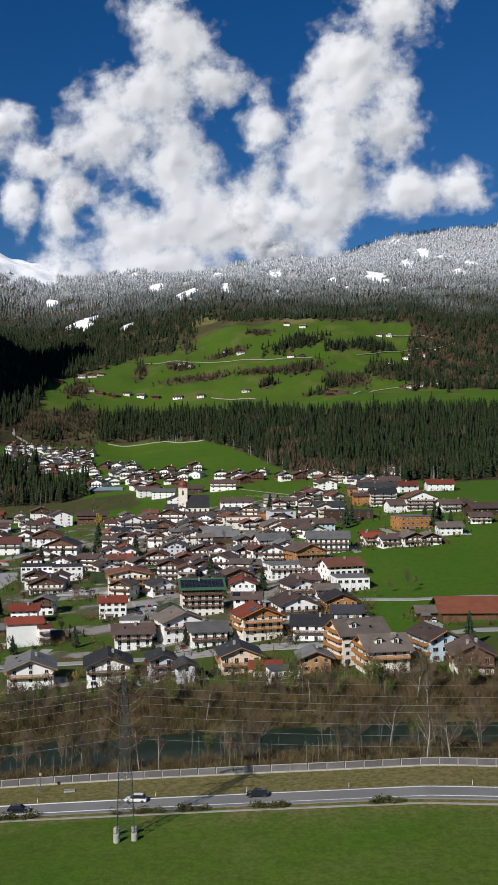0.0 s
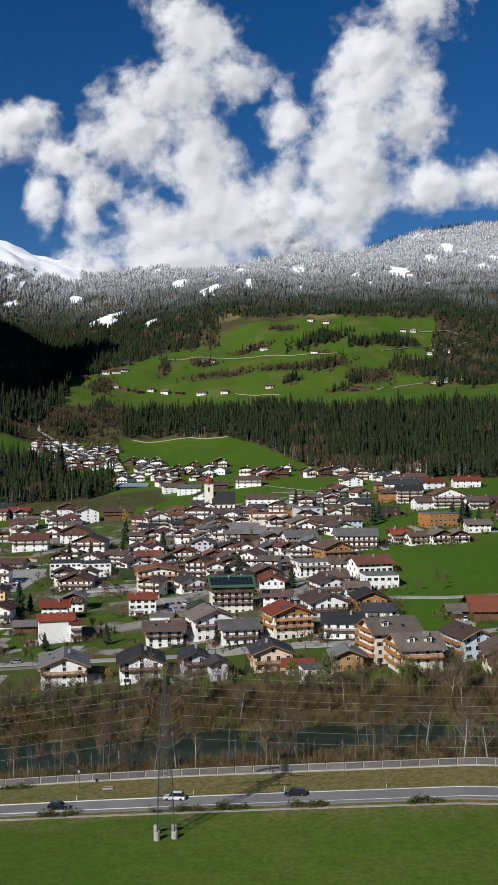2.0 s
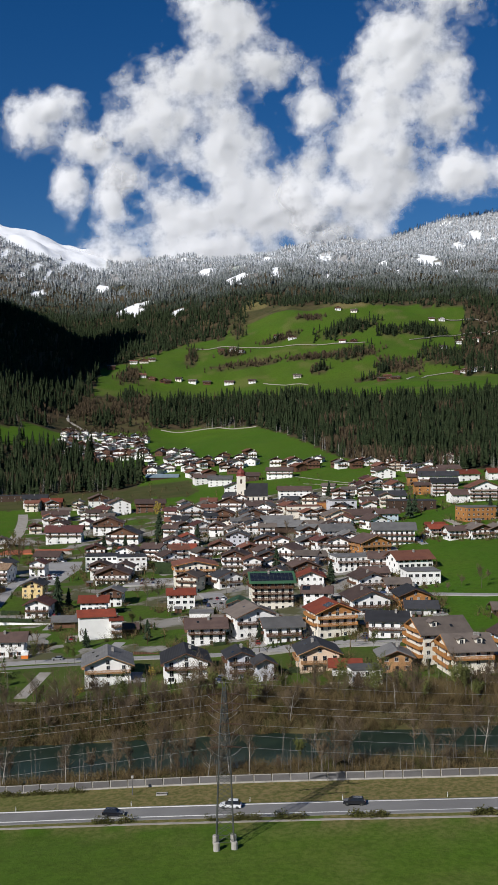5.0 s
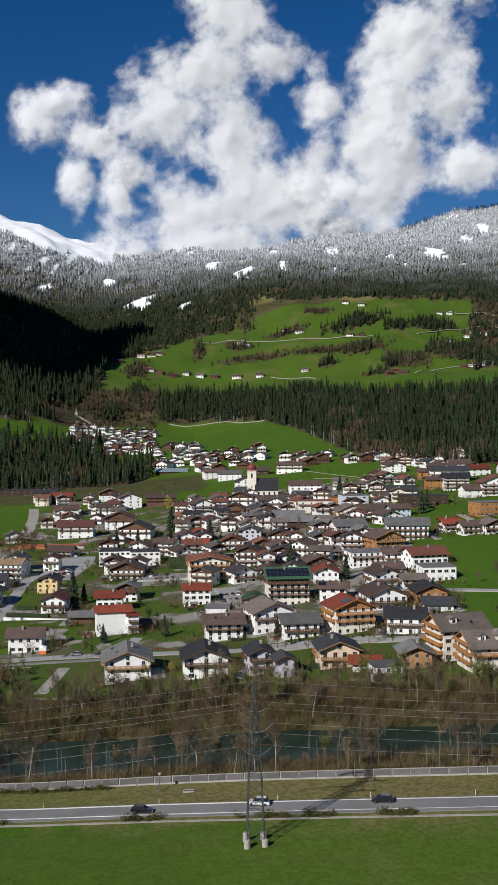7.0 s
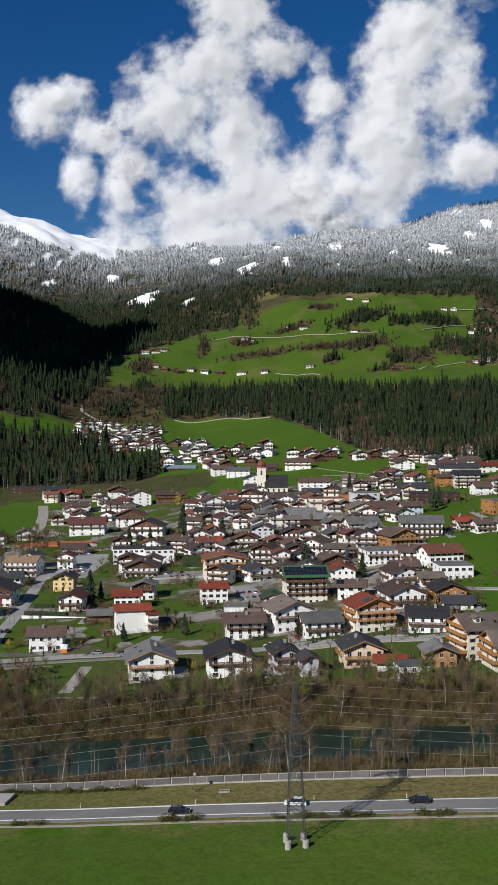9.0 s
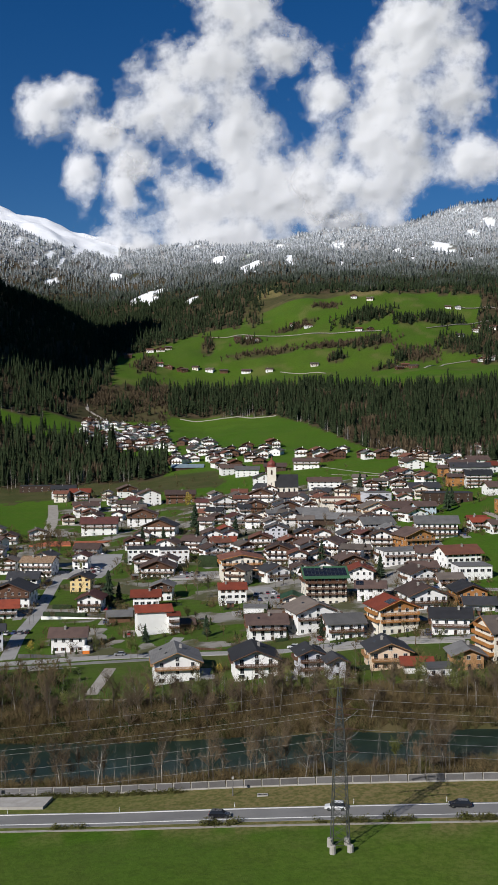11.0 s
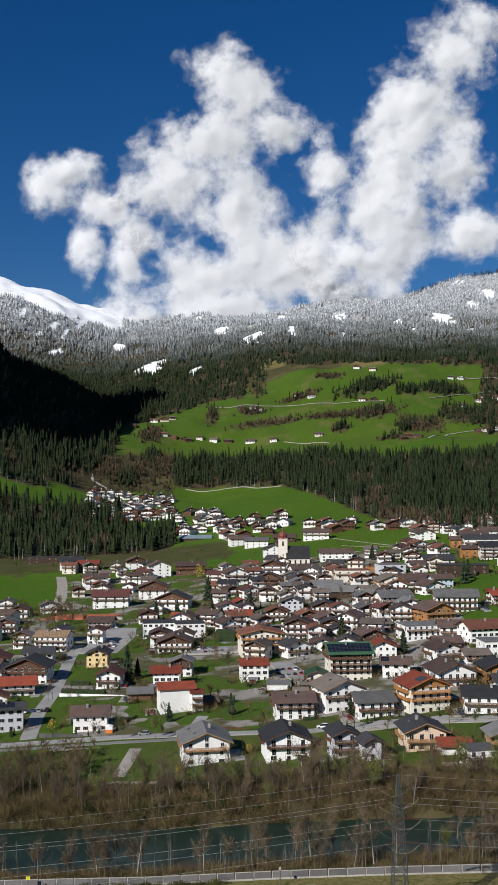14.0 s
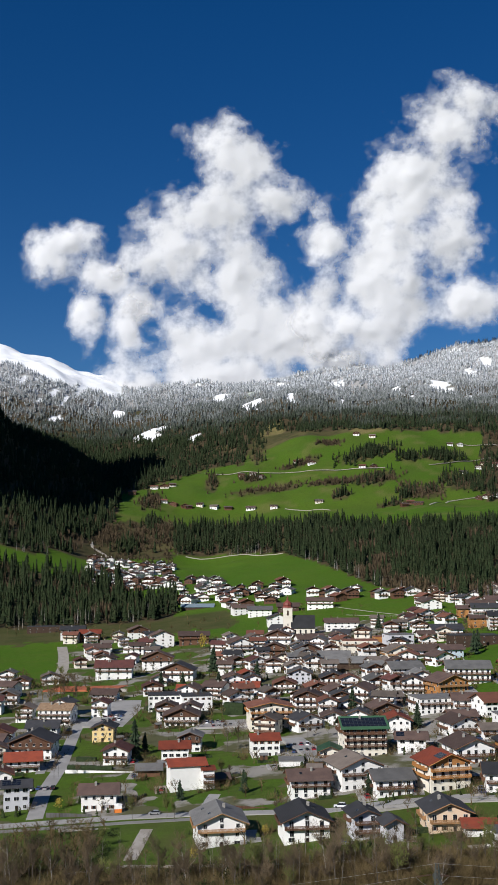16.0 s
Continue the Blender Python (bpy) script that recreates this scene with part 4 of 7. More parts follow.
house(-92.2, 690.0, 23.1, 16.0, 8.9, ridge="y", roof="black", wall="white", wood=2,rot=-6,balconies=1)
house(-79.4, 629.4, 17.4, 14.8, 2.9, ridge="x", roof="red", wall="white", windows=False,chimneys=0,rot=-2)
house(-63.7, 641.4, 8.1, 6.9, 4.2, ridge="x", roof="brown", wall="white", rot=-1)
house(-44.8, 647.9, 11.2, 11.7, 6.7, ridge="y", roof="red", wall="white", rot=9,wood=1)
house(-44.2, 600.6, 13.1, 11.1, 6.3, ridge="x", roof="red", wall="white", solar=3,rot=-4)
house(-33.5, 501.0, 21.1, 16.0, 11.8, ridge="y", roof="orange", wall="cream", balconies=2,timber="orange",pitch=12,over=1.6,rot=7)
house(-50.2, 787.0, 19.3, 16.0, 11.2, ridge="y", roof="brown", wall="white", balconies=2,rot=12)
house(-91.7, 888.0, 26.0, 16.0, 9.1, ridge="x", roof="brown", wall="wood", balconies=1,rot=4)
house(-74.0, 568.3, 17.2, 14.6, 8.9, ridge="flat", roof="black", wall="white", rot=10)
house(-79.2, 527.0, 18.0, 16.0, 6.2, ridge="y", roof="brown", wall="white", wood=1,rot=1,balconies=1)
house(-18.7, 818.0, 21.0, 16.0, 9.5, ridge="y", roof="brown", wall="white", wood=2,balconies=1,rot=-5)
house(-23.3, 767.0, 17.0, 16.0, 6.9, ridge="y", roof="brown", wall="wood", balconies=1,rot=-3)
house(4.9, 785.0, 21.0, 16.0, 8.1, ridge="x", roof="brown", wall="white", balconies=1,rot=13)
house(-0.3, 733.0, 18.7, 16.0, 7.6, ridge="y", roof="black", wall="white", rot=3,wood=2)
house(16.2, 693.0, 20.8, 16.0, 5.4, ridge="x", roof="grey", wall="dark", windows=False,rot=-2)
house(-26.3, 682.4, 10.3, 10.8, 8.0, ridge="y", roof="brown", wall="white", rot=-3,wood=1,balconies=1)
house(-21.9, 598.8, 13.0, 13.6, 6.2, ridge="y", roof="orange", wall="white", balconies=1,rot=-1,wood=1)
house(-11.2, 624.5, 14.3, 15.0, 7.3, ridge="y", roof="grey", wall="lilac", rot=-3)
house(-4.2, 574.5, 12.4, 13.0, 6.0, ridge="y", roof="orange", wall="white", balconies=1,rot=5,wood=2)
house(-11.7, 532.3, 13.9, 14.6, 9.0, ridge="y", roof="brown", wall="white", balconies=3,wood=1,rot=-6)
house(7.6, 599.9, 15.1, 15.8, 6.2, ridge="y", roof="black", wall="white", rot=-2,wood=2,balconies=1)
house(6.6, 537.1, 11.5, 12.1, 6.3, ridge="y", roof="black", wall="white", balconies=1,rot=-2,wood=2)
house(-1.4, 492.1, 11.6, 12.2, 4.5, ridge="y", roof="brown", wall="white", rot=-2,wood=2)
house(24.1, 657.0, 31.1, 16.0, 6.0, ridge="x", roof="grey", wall="dark", windows=False,chimneys=0,rot=-7)
house(17.5, 540.1, 13.5, 14.2, 7.7, ridge="y", roof="brown", wall="white", rot=-25,balconies=1)
house(8.8, 517.8, 11.1, 11.7, 5.4, ridge="y", roof="black", wall="white", balconies=1,rot=-5,wood=2)
house(30.3, 569.1, 11.6, 12.2, 6.7, ridge="y", roof="grey", wall="white", balconies=1,rot=11,wood=1)
house(38.1, 728.0, 26.0, 16.0, 9.4, ridge="flat", roof="orange", wall="cream", rot=0,balconies=1)
house(54.9, 735.3, 10.2, 8.7, 7.6, ridge="flat", roof="orange", wall="orange", rot=12)
house(66.2, 725.0, 19.2, 16.0, 9.4, ridge="flat", roof="grey", wall="lilac", rot=10)
house(56.7, 659.0, 19.7, 16.0, 7.7, ridge="y", roof="tan", wall="cream", balconies=2,timber="larch",rot=7)
house(48.4, 587.0, 18.8, 16.0, 8.4, ridge="x", roof="grey", wall="white", balconies=1,rot=11)
house(30.8, 523.8, 11.3, 9.6, 4.8, ridge="x", roof="tan", wall="white", rot=12,balconies=1)
house(23.1, 492.0, 13.3, 14.0, 5.8, ridge="y", roof="brown", wall="white", balconies=1,rot=9,wood=2)
house(25.3, 461.9, 9.2, 9.7, 3.6, ridge="y", roof="red", wall="white", rot=6)
house(74.7, 660.0, 25.9, 16.0, 6.0, ridge="x", roof="brown", wall="white", rot=9,balconies=1)
house(87.3, 639.6, 13.3, 11.3, 6.7, ridge="x", roof="brown", wall="blue", rot=9)
house(62.7, 531.0, 17.5, 16.0, 7.6, ridge="y", roof="brown", wall="orange", balconies=1,timber="larch",rot=18)
house(52.7, 556.6, 12.6, 13.3, 8.0, ridge="y", roof="grey", wall="white", rot=5,balconies=1)
house(48.6, 491.0, 21.2, 16.0, 7.7, ridge="flat", roof="grey", wall="white", rot=12,balconies=1)
house(63.4, 482.0, 14.2, 12.1, 6.3, ridge="x", roof="brown", wall="white", balconies=1,rot=-5)
house(78.5, 551.0, 23.3, 16.0, 10.0, ridge="x", roof="grey", wall="white", balconies=3,rows=3,rot=-4)
house(54.6, 457.0, 11.8, 10.0, 4.2, ridge="x", roof="brown", wall="white", rot=5,balconies=1)
house(73.8, 467.7, 18.1, 15.3, 7.3, ridge="x", roof="orange", wall="white", rows=3,rot=14)
house(105.2, 565.1, 9.6, 8.2, 5.9, ridge="x", roof="red", wall="white", rot=-2)
house(110.6, 680.0, 33.0, 16.0, 8.8, ridge="flat", roof="black", wall="dark", rows=3,rot=-1)
house(103.9, 739.0, 22.3, 16.0, 6.7, ridge="x", roof="black", wall="white", rot=4,balconies=1)
house(134.7, 768.4, 12.6, 10.7, 8.0, ridge="x", roof="brown", wall="orange", rot=3)
house(148.1, 749.0, 19.1, 16.0, 10.6, ridge="x", roof="black", wall="white", balconies=3,rot=-6)
house(-30.8, 1019.0, 24.1, 16.0, 7.9, ridge="x", roof="grey", wall="white", rot=-2)
house(-15.0, 942.0, 20.0, 16.0, 8.5, ridge="y", roof="black", wall="white", rot=3)
house(-1.3, 1029.0, 22.0, 16.0, 6.6, ridge="x", roof="brown", wall="dark", rot=-3)
house(-48.7, 1046.0, 22.4, 16.0, 8.1, ridge="x", roof="brown", wall="white", rot=12)
house(31.4, 1024.0, 26.6, 16.0, 9.2, ridge="x", roof="brown", wall="white", balconies=1,rot=-4)
house(38.5, 872.0, 28.5, 16.0, 7.9, ridge="x", roof="brown", wall="white", rot=1)
house(-17.9, 391.0, 4.0, 6.0, 2.7, ridge="x", roof="tan", wall="white", windows=False,chimneys=0,rot=-4)
house(162.4, 877.0, 23.6, 16.0, 7.9, ridge="x", roof="brown", wall="white", rot=-5)
house(129.0, 931.0, 16.6, 16.0, 7.2, ridge="y", roof="brown", wall="white", rot=2,wood=2)
house(59.0, 279.5, 12.8, 14.0, 8.0, ridge="x", roof="tan", wall="cream", side=3,balconies=1,dormers=2,timber="orange",lights=1,pitch=26,chimneys=2,rot=8)
house(54.0, 297.0, 15.5, 13.5, 10.2, ridge="x", roof="tan", wall="cream", side=4,dormers=1,timber="orange",lights=1,pitch=28,rot=14)
house(104.9, 350.0, 22.1, 22.0, 3.8, ridge="x", roof="barn", wall="wood", pitch=20,windows=False,name="barn",chimneys=0,rot=-4)
house(91.7, 355.2, 9.8, 8.3, 2.7, ridge="x", roof="tan", wall="dark", windows=False,chimneys=0,rot=-2)
house(77.8, 290.0, 10.0, 15.0, 7.6, ridge="y", roof="brown", wall="blue", side=3,timber="orange",lights=4,pitch=26,chimneys=2,rot=14)
house(83.4, 267.5, 11.5, 13.5, 6.6, ridge="y", roof="brown", wall="cream", balconies=2,lights=3,pitch=26,chimneys=2,rot=-8,wood=2)
house(61.7, 368.7, 11.1, 9.4, 3.5, ridge="x", roof="black", wall="white", rot=-5,balconies=2)
house(141.3, 606.0, 25.1, 16.0, 8.8, ridge="flat", roof="grey", wall="orange", rows=3,rot=14)
house(124.4, 538.6, 12.5, 13.2, 5.8, ridge="y", roof="tan", wall="white", balconies=1,rot=10,wood=2)
house(112.8, 541.1, 12.0, 10.2, 5.8, ridge="x", roof="brown", wall="white", rot=10,balconies=2)
house(134.9, 537.9, 11.2, 11.8, 5.0, ridge="y", roof="tan", wall="white", rot=2,wood=1,balconies=2)
house(154.8, 571.0, 14.0, 11.9, 5.3, ridge="x", roof="tan", wall="white", rot=0)
house(105.6, 559.4, 10.4, 8.9, 5.2, ridge="x", roof="red", wall="white", rot=9,balconies=2)
house(165.6, 697.0, 23.0, 16.0, 10.1, ridge="y", roof="orange", wall="white", balconies=3,rot=2,wood=2)
house(151.0, 697.0, 18.9, 16.0, 6.4, ridge="x", roof="brown", wall="white", rot=7)
house(182.2, 678.1, 14.4, 12.2, 6.3, ridge="x", roof="brown", wall="white", rot=9,balconies=2)
house(198.6, 648.0, 21.3, 16.0, 6.0, ridge="x", roof="brown", wall="dark", rot=10)
house(185.7, 611.5, 12.9, 11.0, 4.9, ridge="x", roof="brown", wall="white", balconies=1,rot=-6)
house(154.3, 805.0, 31.4, 16.0, 11.6, ridge="x", roof="black", wall="white", balconies=3,rows=3,rot=-6)
house(142.4, 847.6, 13.3, 11.3, 7.8, ridge="x", roof="brown", wall="orange", rot=-6)
house(187.1, 846.7, 18.2, 15.5, 6.6, ridge="x", roof="red", wall="white", rot=14)
house(215.7, 840.0, 22.9, 16.0, 6.6, ridge="x", roof="red", wall="white", rot=-2)
house(186.1, 919.0, 19.8, 16.0, 6.0, ridge="x", roof="brown", wall="white", rot=5)
house(173.9, 991.0, 19.1, 16.0, 5.2, ridge="x", roof="grey", wall="white", rot=11)
house(192.0, 682.5, 10.5, 8.9, 6.3, ridge="x", roof="brown", wall="white", rot=1,balconies=2)

# far houses of the upper village and the hill farms
def scatter_houses(count, seed, d0, d1, b0, b1, size=(9, 13.5)):
    r = random.Random(seed)
    made = tries = 0
    while made < count and tries < count * 40:
        tries += 1
        d, b = r.uniform(d0, d1), r.uniform(b0, b1)
        x, y = OX + d * b, OY + d
        w = r.uniform(*size)
        if any((x - hx) ** 2 + (y - hy) ** 2 < (w * 0.62 + hr) ** 2 for hx, hy, hr in HOUSES) or farm_field(x, y, -12) or (-195 < x < -110 and 585 < y < 712) or (abs(x + 128) < 15 and y < 560) or (abs(x + 205 + 0.17 * (y - 850)) < 14 and 735 < y < 945):
            continue
        made += 1
        house(x, y, w, w * r.uniform(0.8, 1.05), r.choice((6.4, 8.2, 8.8)), rot=r.uniform(-25, 25), ridge=r.choice("xyyyy"), roof=r.choice(("brown", "brown", "black", "maroon", "tan", "grey", "orange")),
              wall=r.choice(("white", "white", "white", "white", "cream")), wood=r.choice((0, 0, 1)), balconies=r.choice((1, 1, 2)), chimneys=1, dense=3.4)


scatter_houses(14, 18, 930, 1080, 0.14, 0.24, (10, 16))
scatter_houses(7, 5, 560, 700, -0.14, -0.02)
scatter_houses(16, 25, 700, 900, -0.06, 0.03)
scatter_houses(26, 6, 540, 820, 0.0, 0.12)
scatter_houses(10, 9, 500, 640, -0.06, 0.09)
scatter_houses(16, 12, 640, 900, 0.1, 0.17)
scatter_houses(17, 13, 800, 990, -0.28, -0.12)
scatter_houses(12, 14, 560, 760, -0.3, -0.17)
scatter_houses(8, 10, 420, 520, -0.34, -0.24)

FAR_BM = bmesh.new()


def far_houses(count, seed, d0, d1, b0, b1, size=(11, 16)):
    """Small houses of the upper village, with walls, gables, roofs, windows and balconies, joined into one mesh."""
    r = random.Random(seed)
    made = tries = 0
    while made < count and tries < count * 40:
        tries += 1
        d, b = r.uniform(d0, d1), r.uniform(b0, b1)
        x, y = OX + d * b, OY + d
        w = r.uniform(*size)
        if any((x - hx) ** 2 + (y - hy) ** 2 < (w * 0.6 + hr) ** 2 for hx, hy, hr in HOUSES):
            continue
        made += 1
        HOUSES.append((x, y, w * 0.6))
        n0 = len(FAR_BM.verts)
        h, dp = r.choice((4.6, 5.2, 6.6)), w * r.uniform(0.9, 1.2)
        wall, roof = r.choice((0, 0, 1)), r.choice((2, 2, 3, 4, 5))
        rise = w / 2 * 0.42
        box(FAR_BM, -w / 2, w / 2, -dp / 2, dp / 2, -3, h, wall)
        for s in (-1, 1):
            vs = [FAR_BM.verts.new(c) for c in ((-w / 2, s * dp / 2, h), (w / 2, s * dp / 2, h), (0, s * dp / 2, h + rise))]
            FAR_BM.faces.new(vs).material_index = r.choice((wall, 1))
            lo = [FAR_BM.verts.new(c) for c in ((s * (w / 2 + 1.7), -dp / 2 - 1.8, h - 0.65), (s * (w / 2 + 1.7), dp / 2 + 1.8, h - 0.65), (0, dp / 2 + 1.8, h + rise + 0.05), (0, -dp / 2 - 1.8, h + rise + 0.05))]
            hi = [FAR_BM.verts.new(v.co + Vector((0, 0, 0.3))) for v in lo]
            FAR_BM.faces.new(hi).material_index = roof
            FAR_BM.faces.new(lo).material_index = 1
            for k in range(4):
                FAR_BM.faces.new((lo[k], lo[(k + 1) % 4], hi[(k + 1) % 4], hi[k])).material_index = roof
        for st in range(int(h / 2.7)):
            for k in range(3):
                xx = (k - 1) * w * 0.3
                box(FAR_BM, xx - 0.65, xx + 0.65, -dp / 2 - 0.05, -dp / 2 + 0.05, 0.9 + st * 2.7, 2.2 + st * 2.7, 6)
        if r.random() < 0.85:
            box(FAR_BM, -w / 2, w / 2, -dp / 2 - 1.2, -dp / 2, 2.6, 3.6, 1)
        box(FAR_BM, w * 0.12, w * 0.12 + 0.8, 0, 0.8, h, h + rise + 1.0, 0)
        FAR_BM.verts.ensure_lookup_table()
        bmesh.ops.transform(FAR_BM, matrix=pose(x, y, ground_at(x, y) + 0.6, 0, 0, r.uniform(-25, 25)), verts=FAR_BM.verts[n0:])


far_houses(76, 3, 1370, 1650, -0.172, -0.088, (10, 15))
far_houses(24, 4, 1190, 1430, -0.088, -0.040, (10, 15))
far_houses(20, 19, 1120, 1290, -0.040, 0.022, (10, 15))
far_houses(9, 17, 1085, 1170, 0.042, 0.088, (10, 15))
far_houses(7, 23, 1060, 1095, 0.104, 0.140, (10, 14))
tagged(new("upper_village", mesh_of("upper_village", FAR_BM, "white", "wood", "r_brown", "r_black", "r_orange", "r_grey", "glass")), "distant white and timber houses of the upper village", "houses", kind="stuff")


def farm(x, y):
    w = RND.uniform(13, 20)
    house(x, y, w, w * 0.7, RND.choice((5.4, 6.0, 7.0)), rot=RND.uniform(-20, 20), ridge=RND.choice("xxy"), roof=RND.choice(("brown", "orange", "brown", "tan")),
          wall=RND.choice(("white", "white", "cream", "wood")), wood=RND.choice((1, 2)), balconies=1, dense=3.6, lift=1.0, name="farmhouse")


farm(-223, 2146)
farm(-201, 2142)
farm(-176, 2137)
farm(-144, 2147)
farm(-113, 2141)
farm(-83, 2139)
farm(-34, 2129)
farm(15, 2107)
farm(-252, 2248)
farm(-230, 2252)
farm(-213, 2266)
farm(-297, 2198)
farm(-55, 2320)
farm(-28, 2314)
farm(-9, 2308)
farm(113, 2362)
farm(227, 2298)
farm(253, 2296)
farm(461, 2436)
farm(486, 2440)
farm(572, 2378)
farm(589, 2382)
farm(499, 2309)
farm(472, 2106)
farm(488, 2112)
farm(506, 2118)
farm(276, 2487)
farm(238, 2511)
farm(308, 2018)
farm(293, 2032)
farm(278, 2014)
farm(80, 2391)
farm(-168, 2133)
farm(111, 2109)
farm(520, 2337)
farm(545, 2326)
farm(447, 2089)
farm(465, 2102)
farm(527, 2119)
farm(456, 2276)

# ---- church ----


def church(x, y):
    z = ground_at(x, y)
    base = empty("church", x, y, z)
    bm = bmesh.new()
    box(bm, -3.9, 3.9, -3.9, 3.9, -2, 25)
    box(bm, -4.15, 4.15, -4.15, 4.15, 25, 25.5)
    box(bm, -4.0, 4.0, -4.0, 4.0, 17.4, 17.7)
    tower = part("tower", bm, "cream", base)
    bm = bmesh.new()
    lathe(bm, [(4.7, 25.5), (4.3, 26.2), (3.5, 26.8), (3.9, 28.0), (3.6, 29.4), (2.5, 30.6), (1.1, 31.6), (0.7, 32.4), (0.9, 33.1), (0.35, 33.9), (0.08, 35.6)], 8)
    part("onion_dome", bm, "copper", tower, "red onion dome")
    for k in range(4):
        f = pose(0, 0, 0, 0, 0, 90 * k) @ pose(0, -3.92, 0)
        bm = bmesh.new()
        box(bm, -0.8, 0.8, -0.05, 0.1, 19.0, 22.6)
        box(bm, -0.5, 0.5, -0.05, 0.1, 22.6, 23.2)
        part("belfry_opening", bm, "dark", tower, at=f)
        bm = bmesh.new()
        box(bm, -0.35, 0.35, -0.04, 0.1, 10, 12)
        part("tower_window", bm, "glass", tower, at=f)
    # nave
    bm = bmesh.new()
    L, W, H, R = 20.0, 13.0, 9.0, 9.5
    ends = [[bm.verts.new((s, a, b)) for a, b in ((-W / 2, -2), (W / 2, -2), (W / 2, H), (0, H + R), (-W / 2, H))] for s in (3.0, 3.0 + L)]
    for k in range(5):
        j = (k + 1) % 5
        bm.faces.new((ends[0][k], ends[0][j], ends[1][j], ends[1][k]))
    bm.faces.new(ends[0][::-1])
    bm.faces.new(ends[1])
    bmesh.ops.recalc_face_normals(bm, faces=bm.faces)
    nave = part("nave", bm, "cream", base)
    bm = bmesh.new()
    for q in (-1, 1):
        vs = [bm.verts.new(c) for c in ((2.6, q * (W / 2 + 0.7), H - 0.9), (3.4 + L, q * (W / 2 + 0.7), H - 0.9), (3.4 + L, 0, H + R + 0.15), (2.6, 0, H + R + 0.15))]
        us = [bm.verts.new((v.co.x, v.co.y, v.co.z + 0.4)) for v in vs]
        bm.faces.new(us)
        bm.faces.new(vs[::-1])
        for k in range(4):
            j = (k + 1) % 4
            bm.faces.new((vs[k], vs[j], us[j], us[k]))
    bmesh.ops.recalc_face_normals(bm, faces=bm.faces)
    part("roof", bm, "r_black", nave)
    for k in range(4):
        bm = bmesh.new()
        box(bm, -0.7, 0.7, -0.06, 0.1, 2.5, 7.0)
        part("window", bm, "glass", nave, at=pose(6 + k * 4.6, -W / 2 - 0.02, 0))
    # sacristy
    bm = bmesh.new()
    box(bm, -17, -3.6, -4.5, 4.5, -2, 7)
    annex = part("sacristy", bm, "white", base)
    bm = bmesh.new()
    vs = [bm.verts.new(c) for c in ((-17.6, -5.1, 6.9), (-3.6, -5.1, 6.9), (-3.6, 5.1, 6.9), (-17.6, 5.1, 6.9), (-14, 0, 11.5), (-3.6, 0, 11.5))]
    for f in ((0, 1, 5, 4), (2, 3, 4, 5), (3, 0, 4), (1, 2, 5), (3, 2, 1, 0)):
        bm.faces.new([vs[k] for k in f])
    part("sacristy_roof", bm, "r_black", annex)
    HOUSES.append((x + 10, y, 24))
    return tagged(base, "cream church with tall tower, red onion dome and dark roof", "church")


church(-9.0, 858.0)

# ---- pylon and its wires ----


